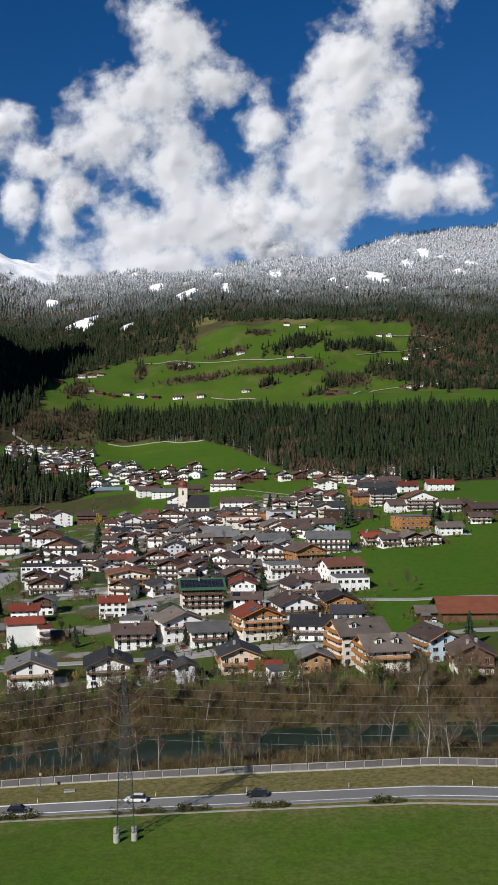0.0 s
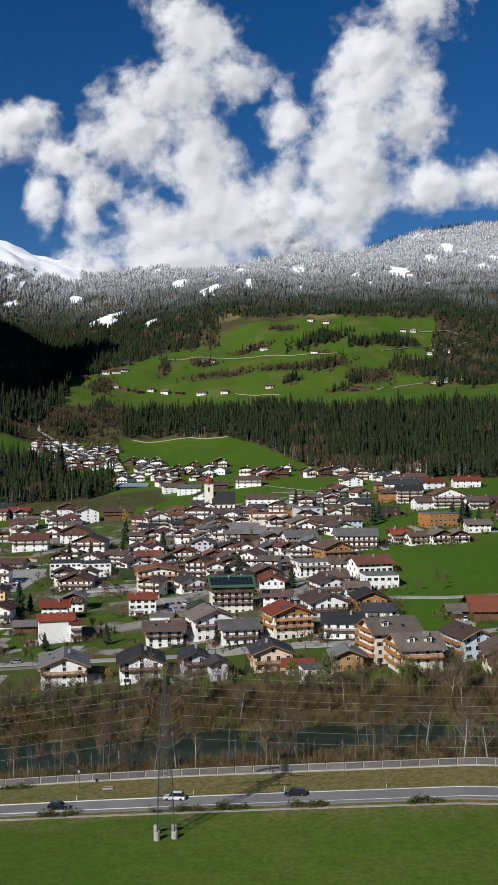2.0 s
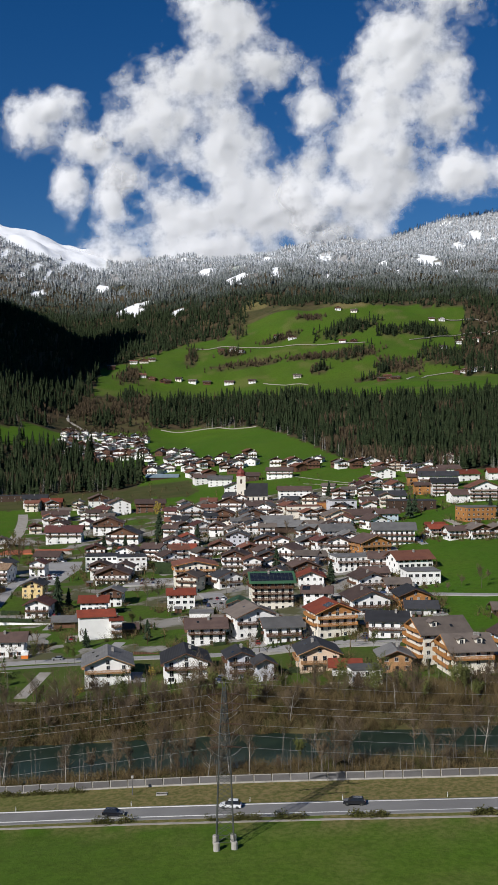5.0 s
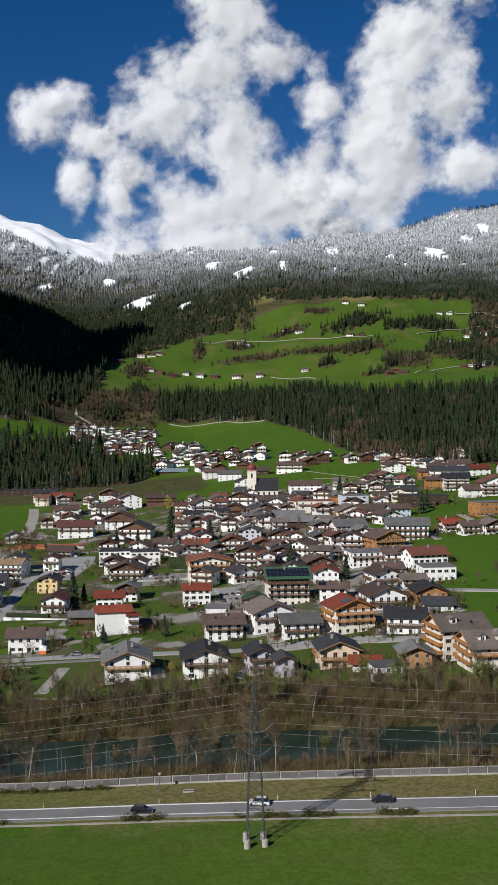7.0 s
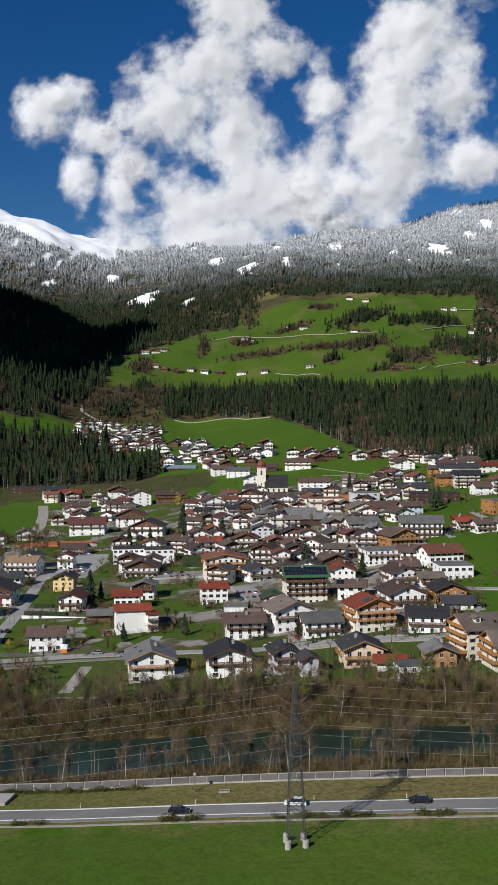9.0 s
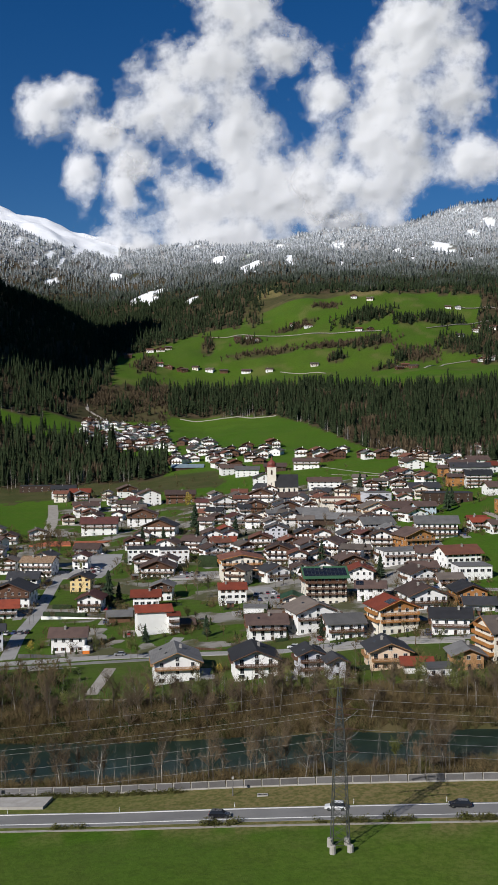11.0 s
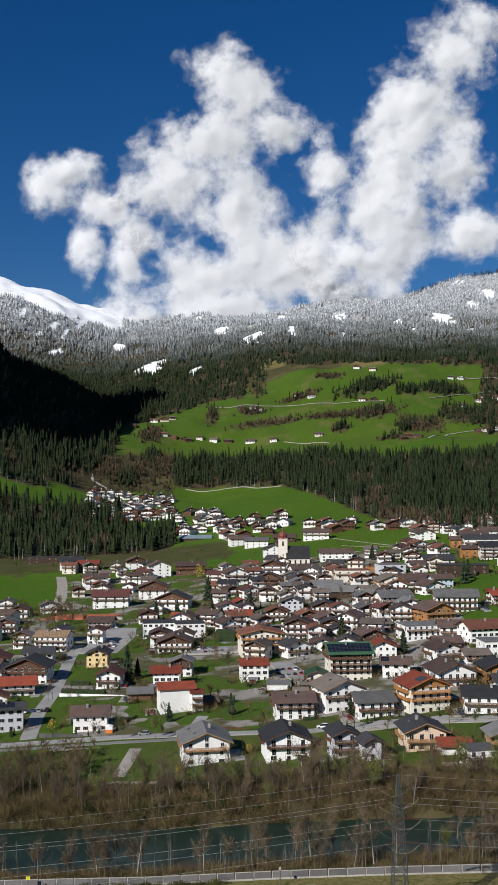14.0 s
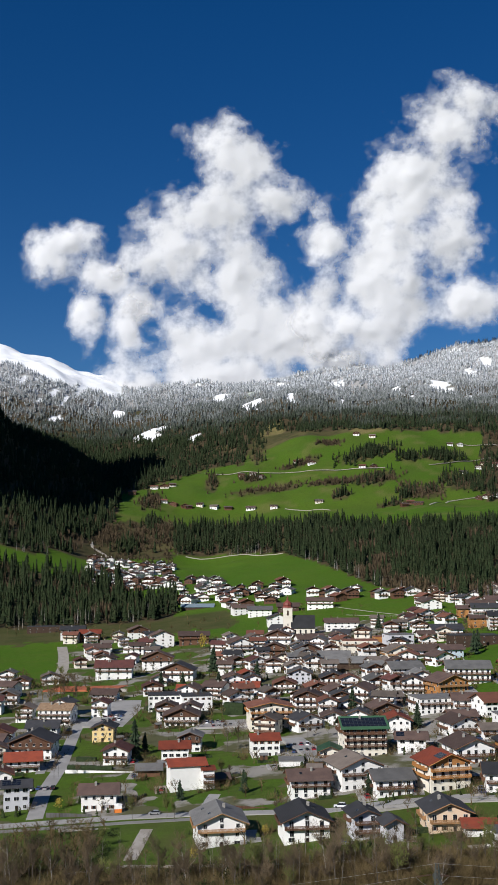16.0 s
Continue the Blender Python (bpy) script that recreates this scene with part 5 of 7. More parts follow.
def pylon(x, y, rot):
    z = ground_at(x, y)
    base = empty("pylon", x, y, z, rot)
    H = 30.5

    def half(h):
        return 1.66 - (1.66 - 0.95) * min(h / 20.0, 1) - (0.95 - 0.22) * max(0.0, (h - 20) / 10.5)

    corners = ((-1, -1), (1, -1), (1, 1), (-1, 1))
    for sx, sy in corners:
        bm = bmesh.new()
        for a, b in ((1.2, 20.0), (20.0, H)):
            bar(bm, (sx * half(a), sy * half(a), a), (sx * half(b), sy * half(b), b), 0.10, 0.08)
        part("leg", bm, "steel", base)
        bm = bmesh.new()
        lathe(bm, [(0.62, -0.8), (0.60, 1.35), (0.5, 1.5)], 10)
        part("foundation", bm, "concrete", base, "round concrete footing", pose(sx * half(0), sy * half(0), 0))
    levels = [1.4]
    while levels[-1] < H - 0.8:
        levels.append(min(levels[-1] + max(0.75, half(levels[-1]) * 1.25), H - 0.6))
    for k in range(4):
        (ax, ay), (bx, by) = corners[k], corners[(k + 1) % 4]
        bm = bmesh.new()
        for a, b in zip(levels, levels[1:]):
            bar(bm, (ax * half(a), ay * half(a), a), (bx * half(b), by * half(b), b), 0.045)
            bar(bm, (bx * half(a), by * half(a), a), (ax * half(b), ay * half(b), b), 0.045)
        for b in levels[::3]:
            bar(bm, (ax * half(b), ay * half(b), b), (bx * half(b), by * half(b), b), 0.045)
        part("lattice", bm, "steel", base)
    wires = []
    for h, reach in ((27.6, 3.4), (24.2, 4.6), (19.8, 3.8)):
        for s in (-1, 1):
            bm = bmesh.new()
            tip = Vector((0, s * reach, h))
            for sx in (-1, 1):
                bar(bm, (sx * half(h), s * half(h), h), tip, 0.07, 0.05)
                bar(bm, (sx * half(h + 1.3), s * half(h + 1.3), h + 1.3), tip, 0.05)
                for q in (0.35, 0.7):
                    m = Vector((sx * half(h) * (1 - q), s * (half(h) * (1 - q) + reach * q), h))
                    bar(bm, m, (sx * half(h) * (1 - q), m.y, h + 1.3 * (1 - q)), 0.035)
            bar(bm, (-half(h) * 0.5, s * reach * 0.5, h), (half(h) * 0.5, s * reach * 0.5, h), 0.04)
            arm = part("crossarm", bm, "steel", base)
            for e in (-1, 1):
                bm = bmesh.new()
                for k in range(15):
                    a = 0.25 + k * 0.18
                    bar(bm, (e * a, s * reach, h - 0.1 * a), (e * (a + 0.10), s * reach, h - 0.1 * (a + 0.10)), 0.15, 0.15, 6)
                bar(bm, (0, s * reach, h), (e * 3.0, s * reach, h - 0.3), 0.04)
                part("insulator", bm, "insulator", arm, "string of porcelain discs")
            # slack jumper under the arm
            bm = bmesh.new()
            pts = [(-3.0 + 6.0 * k / 12, s * reach, h - 0.3 - 1.7 * (1 - (k / 6 - 1) ** 2)) for k in range(13)]
            tube(bm, pts, 0.028)
            part("jumper", bm, "wire", arm)
            wires.append((s * reach, h - 0.3, 3.0, 0.022))
    wires.append((0.0, H, 0.0, 0.016))
    tagged(base, "tall grey steel lattice pylon standing in the meadow", "pylon")
    m = base.matrix_basis
    for off, h, gap, r in wires:
        for e in (-1, 1):
            span, sag, drop = 270.0, 7.5, (-3.0 if e < 0 else 5.0)
            bm = bmesh.new()
            pts = []
            for k in range(49):
                q = k / 48
                pts.append(m @ Vector((e * (gap + span * q), off, h + drop * q - sag * 4 * q * (1 - q))))
            tube(bm, pts, r * 1.1)
            ob = new("power_line", mesh_of("power_line", bm, "wire"))
            tagged(ob, "thin aluminium power line strung from the pylon", "power line", group="power lines")
    return base


pylon(-11.8, 162.6, 4.0)

# ---- fence beside the highway ----


def barrier(x0, x1):
    def fy(x):
        return 197.6 - 0.135 * (x + 20)

    base = empty("noise_barrier", 0, 0, 0)
    pitch = 4.0
    n = int((x1 - x0) / pitch)
    post = bmesh.new()
    box(post, -0.10, 0.10, -0.12, 0.12, -1.0, 1.85)
    post_mesh = mesh_of("post", post, "concrete")
    bm = bmesh.new()
    box(bm, 0.12, pitch - 0.12, -0.05, 0.05, 0.35, 1.69)
    panel = mesh_of("panel", bm, "fencing")
    bm = bmesh.new()
    box(bm, 0.1, pitch - 0.1, -0.10, 0.10, -1.2, 0.36)
    plinth = mesh_of("plinth", bm, "concrete")
    bm = bmesh.new()
    box(bm, 0.1, pitch - 0.1, -0.09, 0.09, 1.69, 1.82)
    rail = mesh_of("top_rail", bm, "concrete")
    for k in range(n):
        x = x0 + k * pitch
        y = fy(x)
        z = float(plain(x, y))
        z2 = float(plain(x + pitch, fy(x + pitch)))
        tilt = math.degrees(math.atan2(z2 - z, pitch))
        turn = math.degrees(math.atan(-0.135))
        m = pose(x, y, z, 0, -tilt, turn)
        part("post", post_mesh, "concrete", base, at=pose(x, y, z, 0, 0, turn))
        part("panel", panel, "fencing", base, at=m)
        part("plinth", plinth, "concrete", base, at=m)
        part("top_rail", rail, "concrete", base, at=m)
    return tagged(base, "long grey board barrier with concrete posts beside the highway", "fence")


barrier(-150, 118)

# ---- cars ----


def car_master(name, paint, length=4.5, height=1.5, estate=True):
    base = empty(name, 0, 0, -200)
    w = 0.9
    L = length / 2
    bm = bmesh.new()
    prof = [(-L, 0.35), (-L, 0.85), (-L + 0.15, 0.98), (-0.95, 1.02), (L - 1.1, 0.98), (L - 0.2, 0.82), (L, 0.62), (L, 0.35)]
    rows = []
    for yy, inset in ((-w, 0.06), (-w * 0.8, 0.0), (w * 0.8, 0.0), (w, 0.06)):
        rows.append([bm.verts.new((a * (1 - inset * 0.3), yy, b - inset * (0.6 if b > 0.6 else -0.4))) for a, b in prof])
    for lo, hi in zip(rows, rows[1:]):
        for k in range(len(prof)):
            j = (k + 1) % len(prof)
            bm.faces.new((lo[k], lo[j], hi[j], hi[k]))
    bm.faces.new(rows[0][::-1])
    bm.faces.new(rows[-1])
    bmesh.ops.recalc_face_normals(bm, faces=bm.faces)
    body = part("body", bm, paint, base)
    rear = -L + (0.25 if estate else 0.9)
    cab = [(rear, 0.97), (rear + 0.3, height - 0.06), (rear + 0.6, height), (0.35, height), (1.15, 0.97)]
    bm = bmesh.new()
    rr = [[bm.verts.new((a, s * (w - 0.05 - (b - 0.97) * 0.35), b)) for a, b in cab] for s in (-1, 1)]
    for k in range(5):
        j = (k + 1) % 5
        bm.faces.new((rr[0][k], rr[0][j], rr[1][j], rr[1][k]))
    bm.faces.new(rr[0][::-1])
    bm.faces.new(rr[1])
    bmesh.ops.recalc_face_normals(bm, faces=bm.faces)
    cabin = part("glazing", bm, "glass", base, "dark glass cabin")
    bm = bmesh.new()
    box(bm, rear + 0.5, 0.4, -w + 0.27, w - 0.27, height - 0.01, height + 0.04)
    part("roof", bm, paint, body)
    wheel = bmesh.new()
    for r, a, b in ((0.34, -0.11, 0.11),):
        bar(wheel, (0, a, 0), (0, b, 0), r, r, 14)
    tyre = mesh_of("wheel", wheel, "rubber")
    rimb = bmesh.new()
    bar(rimb, (0, -0.125, 0), (0, 0.125, 0), 0.2, 0.2, 10)
    rim = mesh_of("rim", rimb, "steel")
    for a in (-L + 0.85, L - 0.85):
        for s in (-1, 1):
            wh = part("wheel", tyre, "rubber", base, at=pose(a, s * (w - 0.1), 0.34))
            part("rim", rim, "steel", wh)
    for s in (-1, 1):
        bm = bmesh.new()
        box(bm, L - 0.22, L - 0.02, s * 0.62 - 0.2, s * 0.62 + 0.2, 0.62, 0.76)
        part("headlight", bm, "line", base)
        bm = bmesh.new()
        box(bm, -L - 0.01, -L + 0.08, s * 0.68 - 0.14, s * 0.68 + 0.14, 0.7, 0.9)
        part("tail_light", bm, "car_red", base)
    return base


CARS = {}
for key, paint, ln, ht, est, text in (("white", "car_white", 4.6, 1.65, True, "white estate car"), ("black", "car_black", 4.6, 1.5, True, "black car"), ("silver", "car_silver", 4.2, 1.5, True, "silver hatchback car"),
                                      ("blue", "car_blue", 4.3, 1.48, False, "dark blue saloon car"), ("red", "car_red", 3.9, 1.5, True, "dark red small car")):
    CARS[key] = (car_master("car", paint, ln, ht, est), text)
PUT = []


def park(key, x, y, rot, where="parked beside the houses"):
    ob, text = CARS[key]
    z = float(plain(x, y)) + (0.10 if where.startswith("driving") else 0.04)
    if key in PUT:
        c = copy_thing(ob, pose(x, y, z, 0, 0, rot))
    else:
        PUT.append(key)
        c = ob
        c.matrix_basis = pose(x, y, z, 0, 0, rot)
    return tagged(c, f"{text} {where}", "car", group="cars")


park("white", -11, float(road_y(-11)) + 1.5, 174, "driving along the highway")
park("black", 14, float(road_y(14)) + 1.5, 174, "driving along the highway")
park("black", -35, float(road_y(-35)) - 0.9, -6, "driving along the highway")
park("silver", -78, 353, 178, "parked on the village street")
park("white", -13, 334, 174, "parked on the village street")
park("white", 69, 403, 200, "parked on the street by the meadow")
LOTS = [(-26, 448), (-24, 436), (-66, 523), (-62, 511), (-124, 560), (-124, 548), (36, 338), (-132, 400)]
for k, (x, y) in enumerate(LOTS):
    for q in range(4):
        park(("silver", "white", "black", "blue", "red")[(k * 3 + q * 2) % 5], x + q * 2.9, y + RND.uniform(-0.4, 0.4), RND.choice((84, 92, 268)))

# ---- riverside trees ----


def grow(bm, tw, r, p, way, length, radius, level, limbs):
    """A branch that bends, tapers and forks; the last levels go to the twigs."""
    steps = 3 if level < 2 else 2
    out = bm if level < limbs else tw
    q = p
    for s in range(steps):
        way = (way + Vector((r.uniform(-1, 1), r.uniform(-1, 1), r.uniform(-0.2, 0.7))) * (0.10 + 0.10 * level)).normalized()
        e = q + way * (length / steps)
        r0, r1 = radius * (1 - 0.55 * s / steps), radius * (1 - 0.55 * (s + 1) / steps)
        bar(out, q, e, r0, r1, 5 if level == 0 else 3)
        q = e
        if level < 4 and (level > 0 or s > 0):
            for k in range(3 if level < 3 else 2):
                side = Vector((r.uniform(-1, 1), r.uniform(-1, 1), r.uniform(0.0, 0.9))).normalized()
                grow(bm, tw, r, q - way * r.uniform(0, length / steps * 0.8), (way * 0.55 + side * 0.8).normalized(), length * r.uniform(0.38, 0.6), max(r1 * 0.5, 0.022), level + 1, limbs)


def bare_tree_master(seed, height, bark, twig, leafy=0):
    r = random.Random(seed)
    base = empty("tree", 0, 0, -300)
    bm, tw = bmesh.new(), bmesh.new()
    grow(bm, tw, r, Vector((0, 0, -0.6)), Vector((r.uniform(-0.08, 0.08), r.uniform(-0.08, 0.08), 1)), height * 0.72, height * 0.0135, 0, 2)
    if leafy:
        tw.verts.ensure_lookup_table()
        tips = [v.co.copy() for v in r.sample(list(tw.verts), min(leafy, len(tw.verts)))]
        for c in tips:
            a = Vector((r.uniform(-1, 1), r.uniform(-1, 1), r.uniform(-1, 1))).normalized() * 0.28
            b = Vector((r.uniform(-1, 1), r.uniform(-1, 1), r.uniform(-1, 1))).normalized() * 0.28
            vs = [tw.verts.new(c + d) for d in (a, b, -a)]
            tw.faces.new(vs)
    part("trunk", bm, bark, base)
    part("crown", tw, twig, base)
    return base


KINDS = [bare_tree_master(11, 13.0, "bark", "twigs"), bare_tree_master(12, 15.0, "bark", "twigs"), bare_tree_master(13, 11.0, "bark", "buds", 700), bare_tree_master(14, 16.0, "pale_bark", "twigs"),
         bare_tree_master(15, 9.0, "bark", "twigs"), bare_tree_master(16, 12.0, "bark", "buds", 350)]
LABELS = ["bare grey-brown riverside tree in early spring", "tall bare riverside tree with fine twigs", "riverside tree with fresh yellow-green buds", "pale-barked bare tree on the river bank", "low bare shrub-like tree on the bank", "slender tree just coming into leaf"]
USED = []


def plant(k, x, y, size, turn):
    z = ground_at(x, y)
    m = pose(x, y, z, 0, 0, turn) @ Matrix.Diagonal((size, size, size * 1.05, 1))
    if k in USED:
        c = copy_thing(KINDS[k], m)
        c.matrix_basis = m
    else:
        USED.append(k)
        c = KINDS[k]
        c.matrix_basis = m
    return tagged(c, LABELS[k], "tree", group="trees on the river bank")


r = random.Random(5)
for k in range(330):
    x = r.uniform(-135, 105)
    near = k % 4 == 0
    off = r.uniform(16.0, 44)
    y = r.uniform(199.6 - 0.135 * (x + 20), float(river_line(x) - near_reach(x)) + 1.5) if near else float(river_line(x)) + off
    if any((x - hx) ** 2 + (y - hy) ** 2 < (hr * 1.05) ** 2 for hx, hy, hr in HOUSES):
        continue
    if not near and off > 34 and r.random() < 0.55:
        continue
    kind = r.choices(range(6), (3, 3, 0.8, 3, 4, 0.8) if near else (4, 3, 1.6, 1.6, 4, 2.2))[0]
    plant(kind, x, y, r.uniform(0.5, 0.85) if near else r.uniform(0.5, 0.98) if off < 32 else r.uniform(0.35, 0.6), r.uniform(0, 360))
# garden trees
for k in range(64):
    d, b = r.uniform(310, 900), r.uniform(-0.3, 0.22)
    x, y = OX + d * b, OY + d
    if any((x - hx) ** 2 + (y - hy) ** 2 < (hr + 1.5) ** 2 for hx, hy, hr in HOUSES) or (x > 66 and 420 < y < 700):
        continue
    tagged(plant(r.choice((0, 2, 4, 5)), x, y, r.uniform(0.45, 0.85), r.uniform(0, 360)), "bare garden tree between the houses", "tree", group="garden trees")

# ---- spruces ----


def spruce_mesh(seed, tiers, sides, ragged):
    """Drooping tiers of ragged branches round a pole, unit height."""
    r = random.Random(seed)
    verts, faces = [], []
    for k in range(tiers):
        q = k / tiers
        z0, z1 = 0.10 + 0.86 * q, min(1.0, 0.10 + 0.86 * q + 1.5 / tiers)
        rad = (0.145 * (1 - q) ** 0.8 + 0.010) * r.uniform(0.78, 1.2)
        ox, oy = r.uniform(-0.012, 0.012), r.uniform(-0.012, 0.012)
        top = len(verts)
        verts.append((ox * 0.5, oy * 0.5, z1))
        for s in range(sides):
            a = 6.2832 * (s + 0.5 * (k % 2)) / sides + r.uniform(-0.2, 0.2)
            rr = rad * (r.uniform(0.75, 1.15) if s % 2 == 0 else ragged * r.uniform(0.7, 1.1))
            verts.append((ox + rr * math.cos(a), oy + rr * math.sin(a), z0 + r.uniform(-0.035, 0.02)))
        for s in range(sides):
            faces.append((top, top + 1 + s, top + 1 + (s + 1) % sides))
    return np.array(verts), np.array(faces)


def wood_of(name, xs, ys, hs, shapes, mat, label, seed, wide=1.0):
    """A whole wood as one mesh: every tree a shape of its own, turned and scaled."""
    r = np.random.RandomState(seed)
    zs = land(xs, ys)
    allv, allf, base = [], [], 0
    pick = r.randint(0, len(shapes), len(xs))
    for k, (v, f) in enumerate(shapes):
        i = np.where(pick == k)[0]
        if not len(i):
            continue
        a = r.uniform(0, 6.283, len(i))
        w = hs[i] * r.uniform(0.8, 1.25, len(i)) * wide
        X = xs[i][:, None] + w[:, None] * (np.cos(a)[:, None] * v[None, :, 0] - np.sin(a)[:, None] * v[None, :, 1])
        Y = ys[i][:, None] + w[:, None] * (np.sin(a)[:, None] * v[None, :, 0] + np.cos(a)[:, None] * v[None, :, 1])
        Z = zs[i][:, None] - 0.5 + hs[i][:, None] * v[None, :, 2]
        allv.append(np.stack([X, Y, Z], -1).reshape(-1, 3))
        allf.append((f[None] + (base + np.arange(len(i)) * len(v))[:, None, None]).reshape(-1, 3))
        base += len(i) * len(v)
    v, f = np.concatenate(allv), np.concatenate(allf)
    me = bpy.data.meshes.new(name)
    me.vertices.add(len(v))
    me.vertices.foreach_set("co", v.ravel())
    me.loops.add(f.size)
    me.loops.foreach_set("vertex_index", f.ravel().astype(np.int32))
    me.polygons.add(len(f))
    me.polygons.foreach_set("loop_start", np.arange(0, f.size, 3, dtype=np.int32))
    me.update()
    me.materials.append(M[mat])
    return tagged(new(name, me), label, "forest", kind="stuff")


def sow(seed, count, d0, d1, b0, b1):
    r = np.random.RandomState(seed)
    d = np.sqrt(r.uniform(d0 ** 2, d1 ** 2, count))
    b = r.uniform(b0, b1, count)
    x, y = OX + d * b, OY + d
    k = wooded(x, y) > 0.5
    return x[k], y[k]


def bare_shape(seed):
    """A leafless crown seen from afar: a pole with a loose bundle of thin upright blades."""
    r = random.Random(seed)
    verts, faces = [], []
    for k in range(9):
        a, q = r.uniform(0, 6.283), r.uniform(0.0, 0.13)
        x, y, z = q * math.cos(a), q * math.sin(a), r.uniform(0.25, 0.5)
        b = r.uniform(0, 6.283)
        n = len(verts)
        wd = r.uniform(0.02, 0.05)
        verts += [(x * 0.2 + wd * math.cos(b), y * 0.2 + wd * math.sin(b), z - 0.25), (x * 0.2 - wd * math.cos(b), y * 0.2 - wd * math.sin(b), z - 0.25), (x * 1.6, y * 1.6, z + r.uniform(0.3, 0.5))]
        faces.append((n, n + 1, n + 2))
    return np.array(verts), np.array(faces)


FINE = [spruce_mesh(k, 8, 7, 0.5) for k in range(12)]
ROUGH = [spruce_mesh(20 + k, 3, 6, 0.6) for k in range(8)]
BARE = [bare_shape(40 + k) for k in range(5)]


def shrub_shape(seed, thick=1.0):
    """A bush of many thin upright shoots."""
    r = random.Random(seed)
    verts, faces = [], []
    for k in range(46):
        a, q, b = r.uniform(0, 6.283), r.uniform(0.0, 0.05), r.uniform(0, 6.283)
        lean, top, wd = r.uniform(0.05, 0.36), r.uniform(0.45, 1.0), r.uniform(0.0022, 0.0055) * thick
        n = len(verts)
        x, y = q * math.cos(a), q * math.sin(a)
        z0 = r.choice((0.0, 0.0, 0.3 * top))
        verts += [(x + lean * z0 * math.cos(a) + wd * math.cos(b), y + lean * z0 * math.sin(a) + wd * math.sin(b), z0), (x + lean * z0 * math.cos(a) - wd * math.cos(b), y + lean * z0 * math.sin(a) - wd * math.sin(b), z0), (x + lean * math.cos(a + r.uniform(-0.5, 0.5)), y + lean * math.sin(a), top)]
        faces.append((n, n + 1, n + 2))
    return np.array(verts), np.array(faces)


SHRUB = [shrub_shape(60 + k) for k in range(6)]


def leafy_shape(seed):
    """A low bush: many small leaf sprays gathered in an uneven dome."""
    r = random.Random(seed)
    verts, faces = [], []
    lobes = [(r.uniform(-0.3, 0.3), r.uniform(-0.3, 0.3), r.uniform(0.25, 0.6), r.uniform(0.2, 0.38)) for _ in range(5)]
    for k in range(130):
        x, y, z, q = r.choice(lobes)
        w = Vector((r.gauss(0, 1), r.gauss(0, 1), r.gauss(0.3, 1))).normalized() * q * r.uniform(0.6, 1.05)
        c = Vector((x, y, z)) + w
        n = len(verts)
        for _ in range(3):
            verts.append(tuple(c + Vector((r.uniform(-1, 1), r.uniform(-1, 1), r.uniform(-1, 1))) * 0.085))
        faces.append((n, n + 1, n + 2))
    return np.array(verts), np.array(faces)


LEAFY = [leafy_shape(80 + k) for k in range(5)]
rr = np.random.RandomState(2)
x, y = sow(1, 30000, 940, 2900, -0.34, 0.34)
keep = y < 2120 + 700 * (x + 20 < -0.10 * (y + 23))
x, y = x[keep], y[keep]
# bare broadleaf clumps at the foot of the wood and inside it: place and half sizes
BROWN = [(128, 1507, 34, 36), (117, 1275, 26, 50), (134, 1149, 30, 45), (139, 1050, 40, 40), (196, 1005, 40, 35), (313, 1505, 20, 40), (250, 1748, 22, 30), (145, 1361, 26, 40), (187, 1109, 26, 30), (246, 1063, 30, 30), (-330, 1690, 40, 60), (-200, 1150, 30, 20)]
larch = (waves(x, y, 170, 61) + 0.6 * waves(x, y, 60, 62) > 0.72) | (rr.uniform(0, 1, len(x)) < 0.07)
for gx, gy, gw, gd in BROWN:
    larch |= ((x - gx) / gw) ** 2 + ((y - gy) / gd) ** 2 + 0.6 * waves(x, y, 30, 65) < 1
tall = 21 + 4.5 * waves(x, y, 75, 68) + rr.normal(0, 3.6, len(x))
tall = np.clip(np.where((y < 1480) & (x < -60), tall + 1, tall), 9, 33)
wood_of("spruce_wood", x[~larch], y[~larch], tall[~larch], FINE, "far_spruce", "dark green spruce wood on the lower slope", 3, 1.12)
wood_of("bare_wood", x[larch], y[larch], tall[larch] * 0.72, BARE, "far_larch", "bare brown broadleaf wood on the slope", 4, 1.7)
x, y = sow(5, 60000, 2100, 4400, -0.36, 0.36)
keep = rr.uniform(0, 1, len(x)) < np.interp(land(x, y), [700, 1000], [1.0, 0.45]) * np.where((x + 20 < -0.135 * (y + 23)) & (y > 3930), 0.10, 1.0)
x, y = x[keep], y[keep]
larch = (waves(x, y, 240, 63) > 0.95) | ((y < 2520) & (x + 20 > -0.04 * (y + 23)) & (waves(x, y, 130, 66) > 0.25)) | (rr.uniform(0, 1, len(x)) < 0.02)
thin = (x + 20 < -0.10 * (y + 23)) & (y < 2850)
x, y, larch = x[~thin], y[~thin], larch[~thin]
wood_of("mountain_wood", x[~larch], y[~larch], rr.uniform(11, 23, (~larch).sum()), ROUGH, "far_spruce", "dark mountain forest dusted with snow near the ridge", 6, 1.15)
wood_of("mountain_bare_wood", x[larch], y[larch], rr.uniform(13, 21, larch.sum()), BARE, "far_larch", "brown bare larches on the mountain side", 7, 1.6)


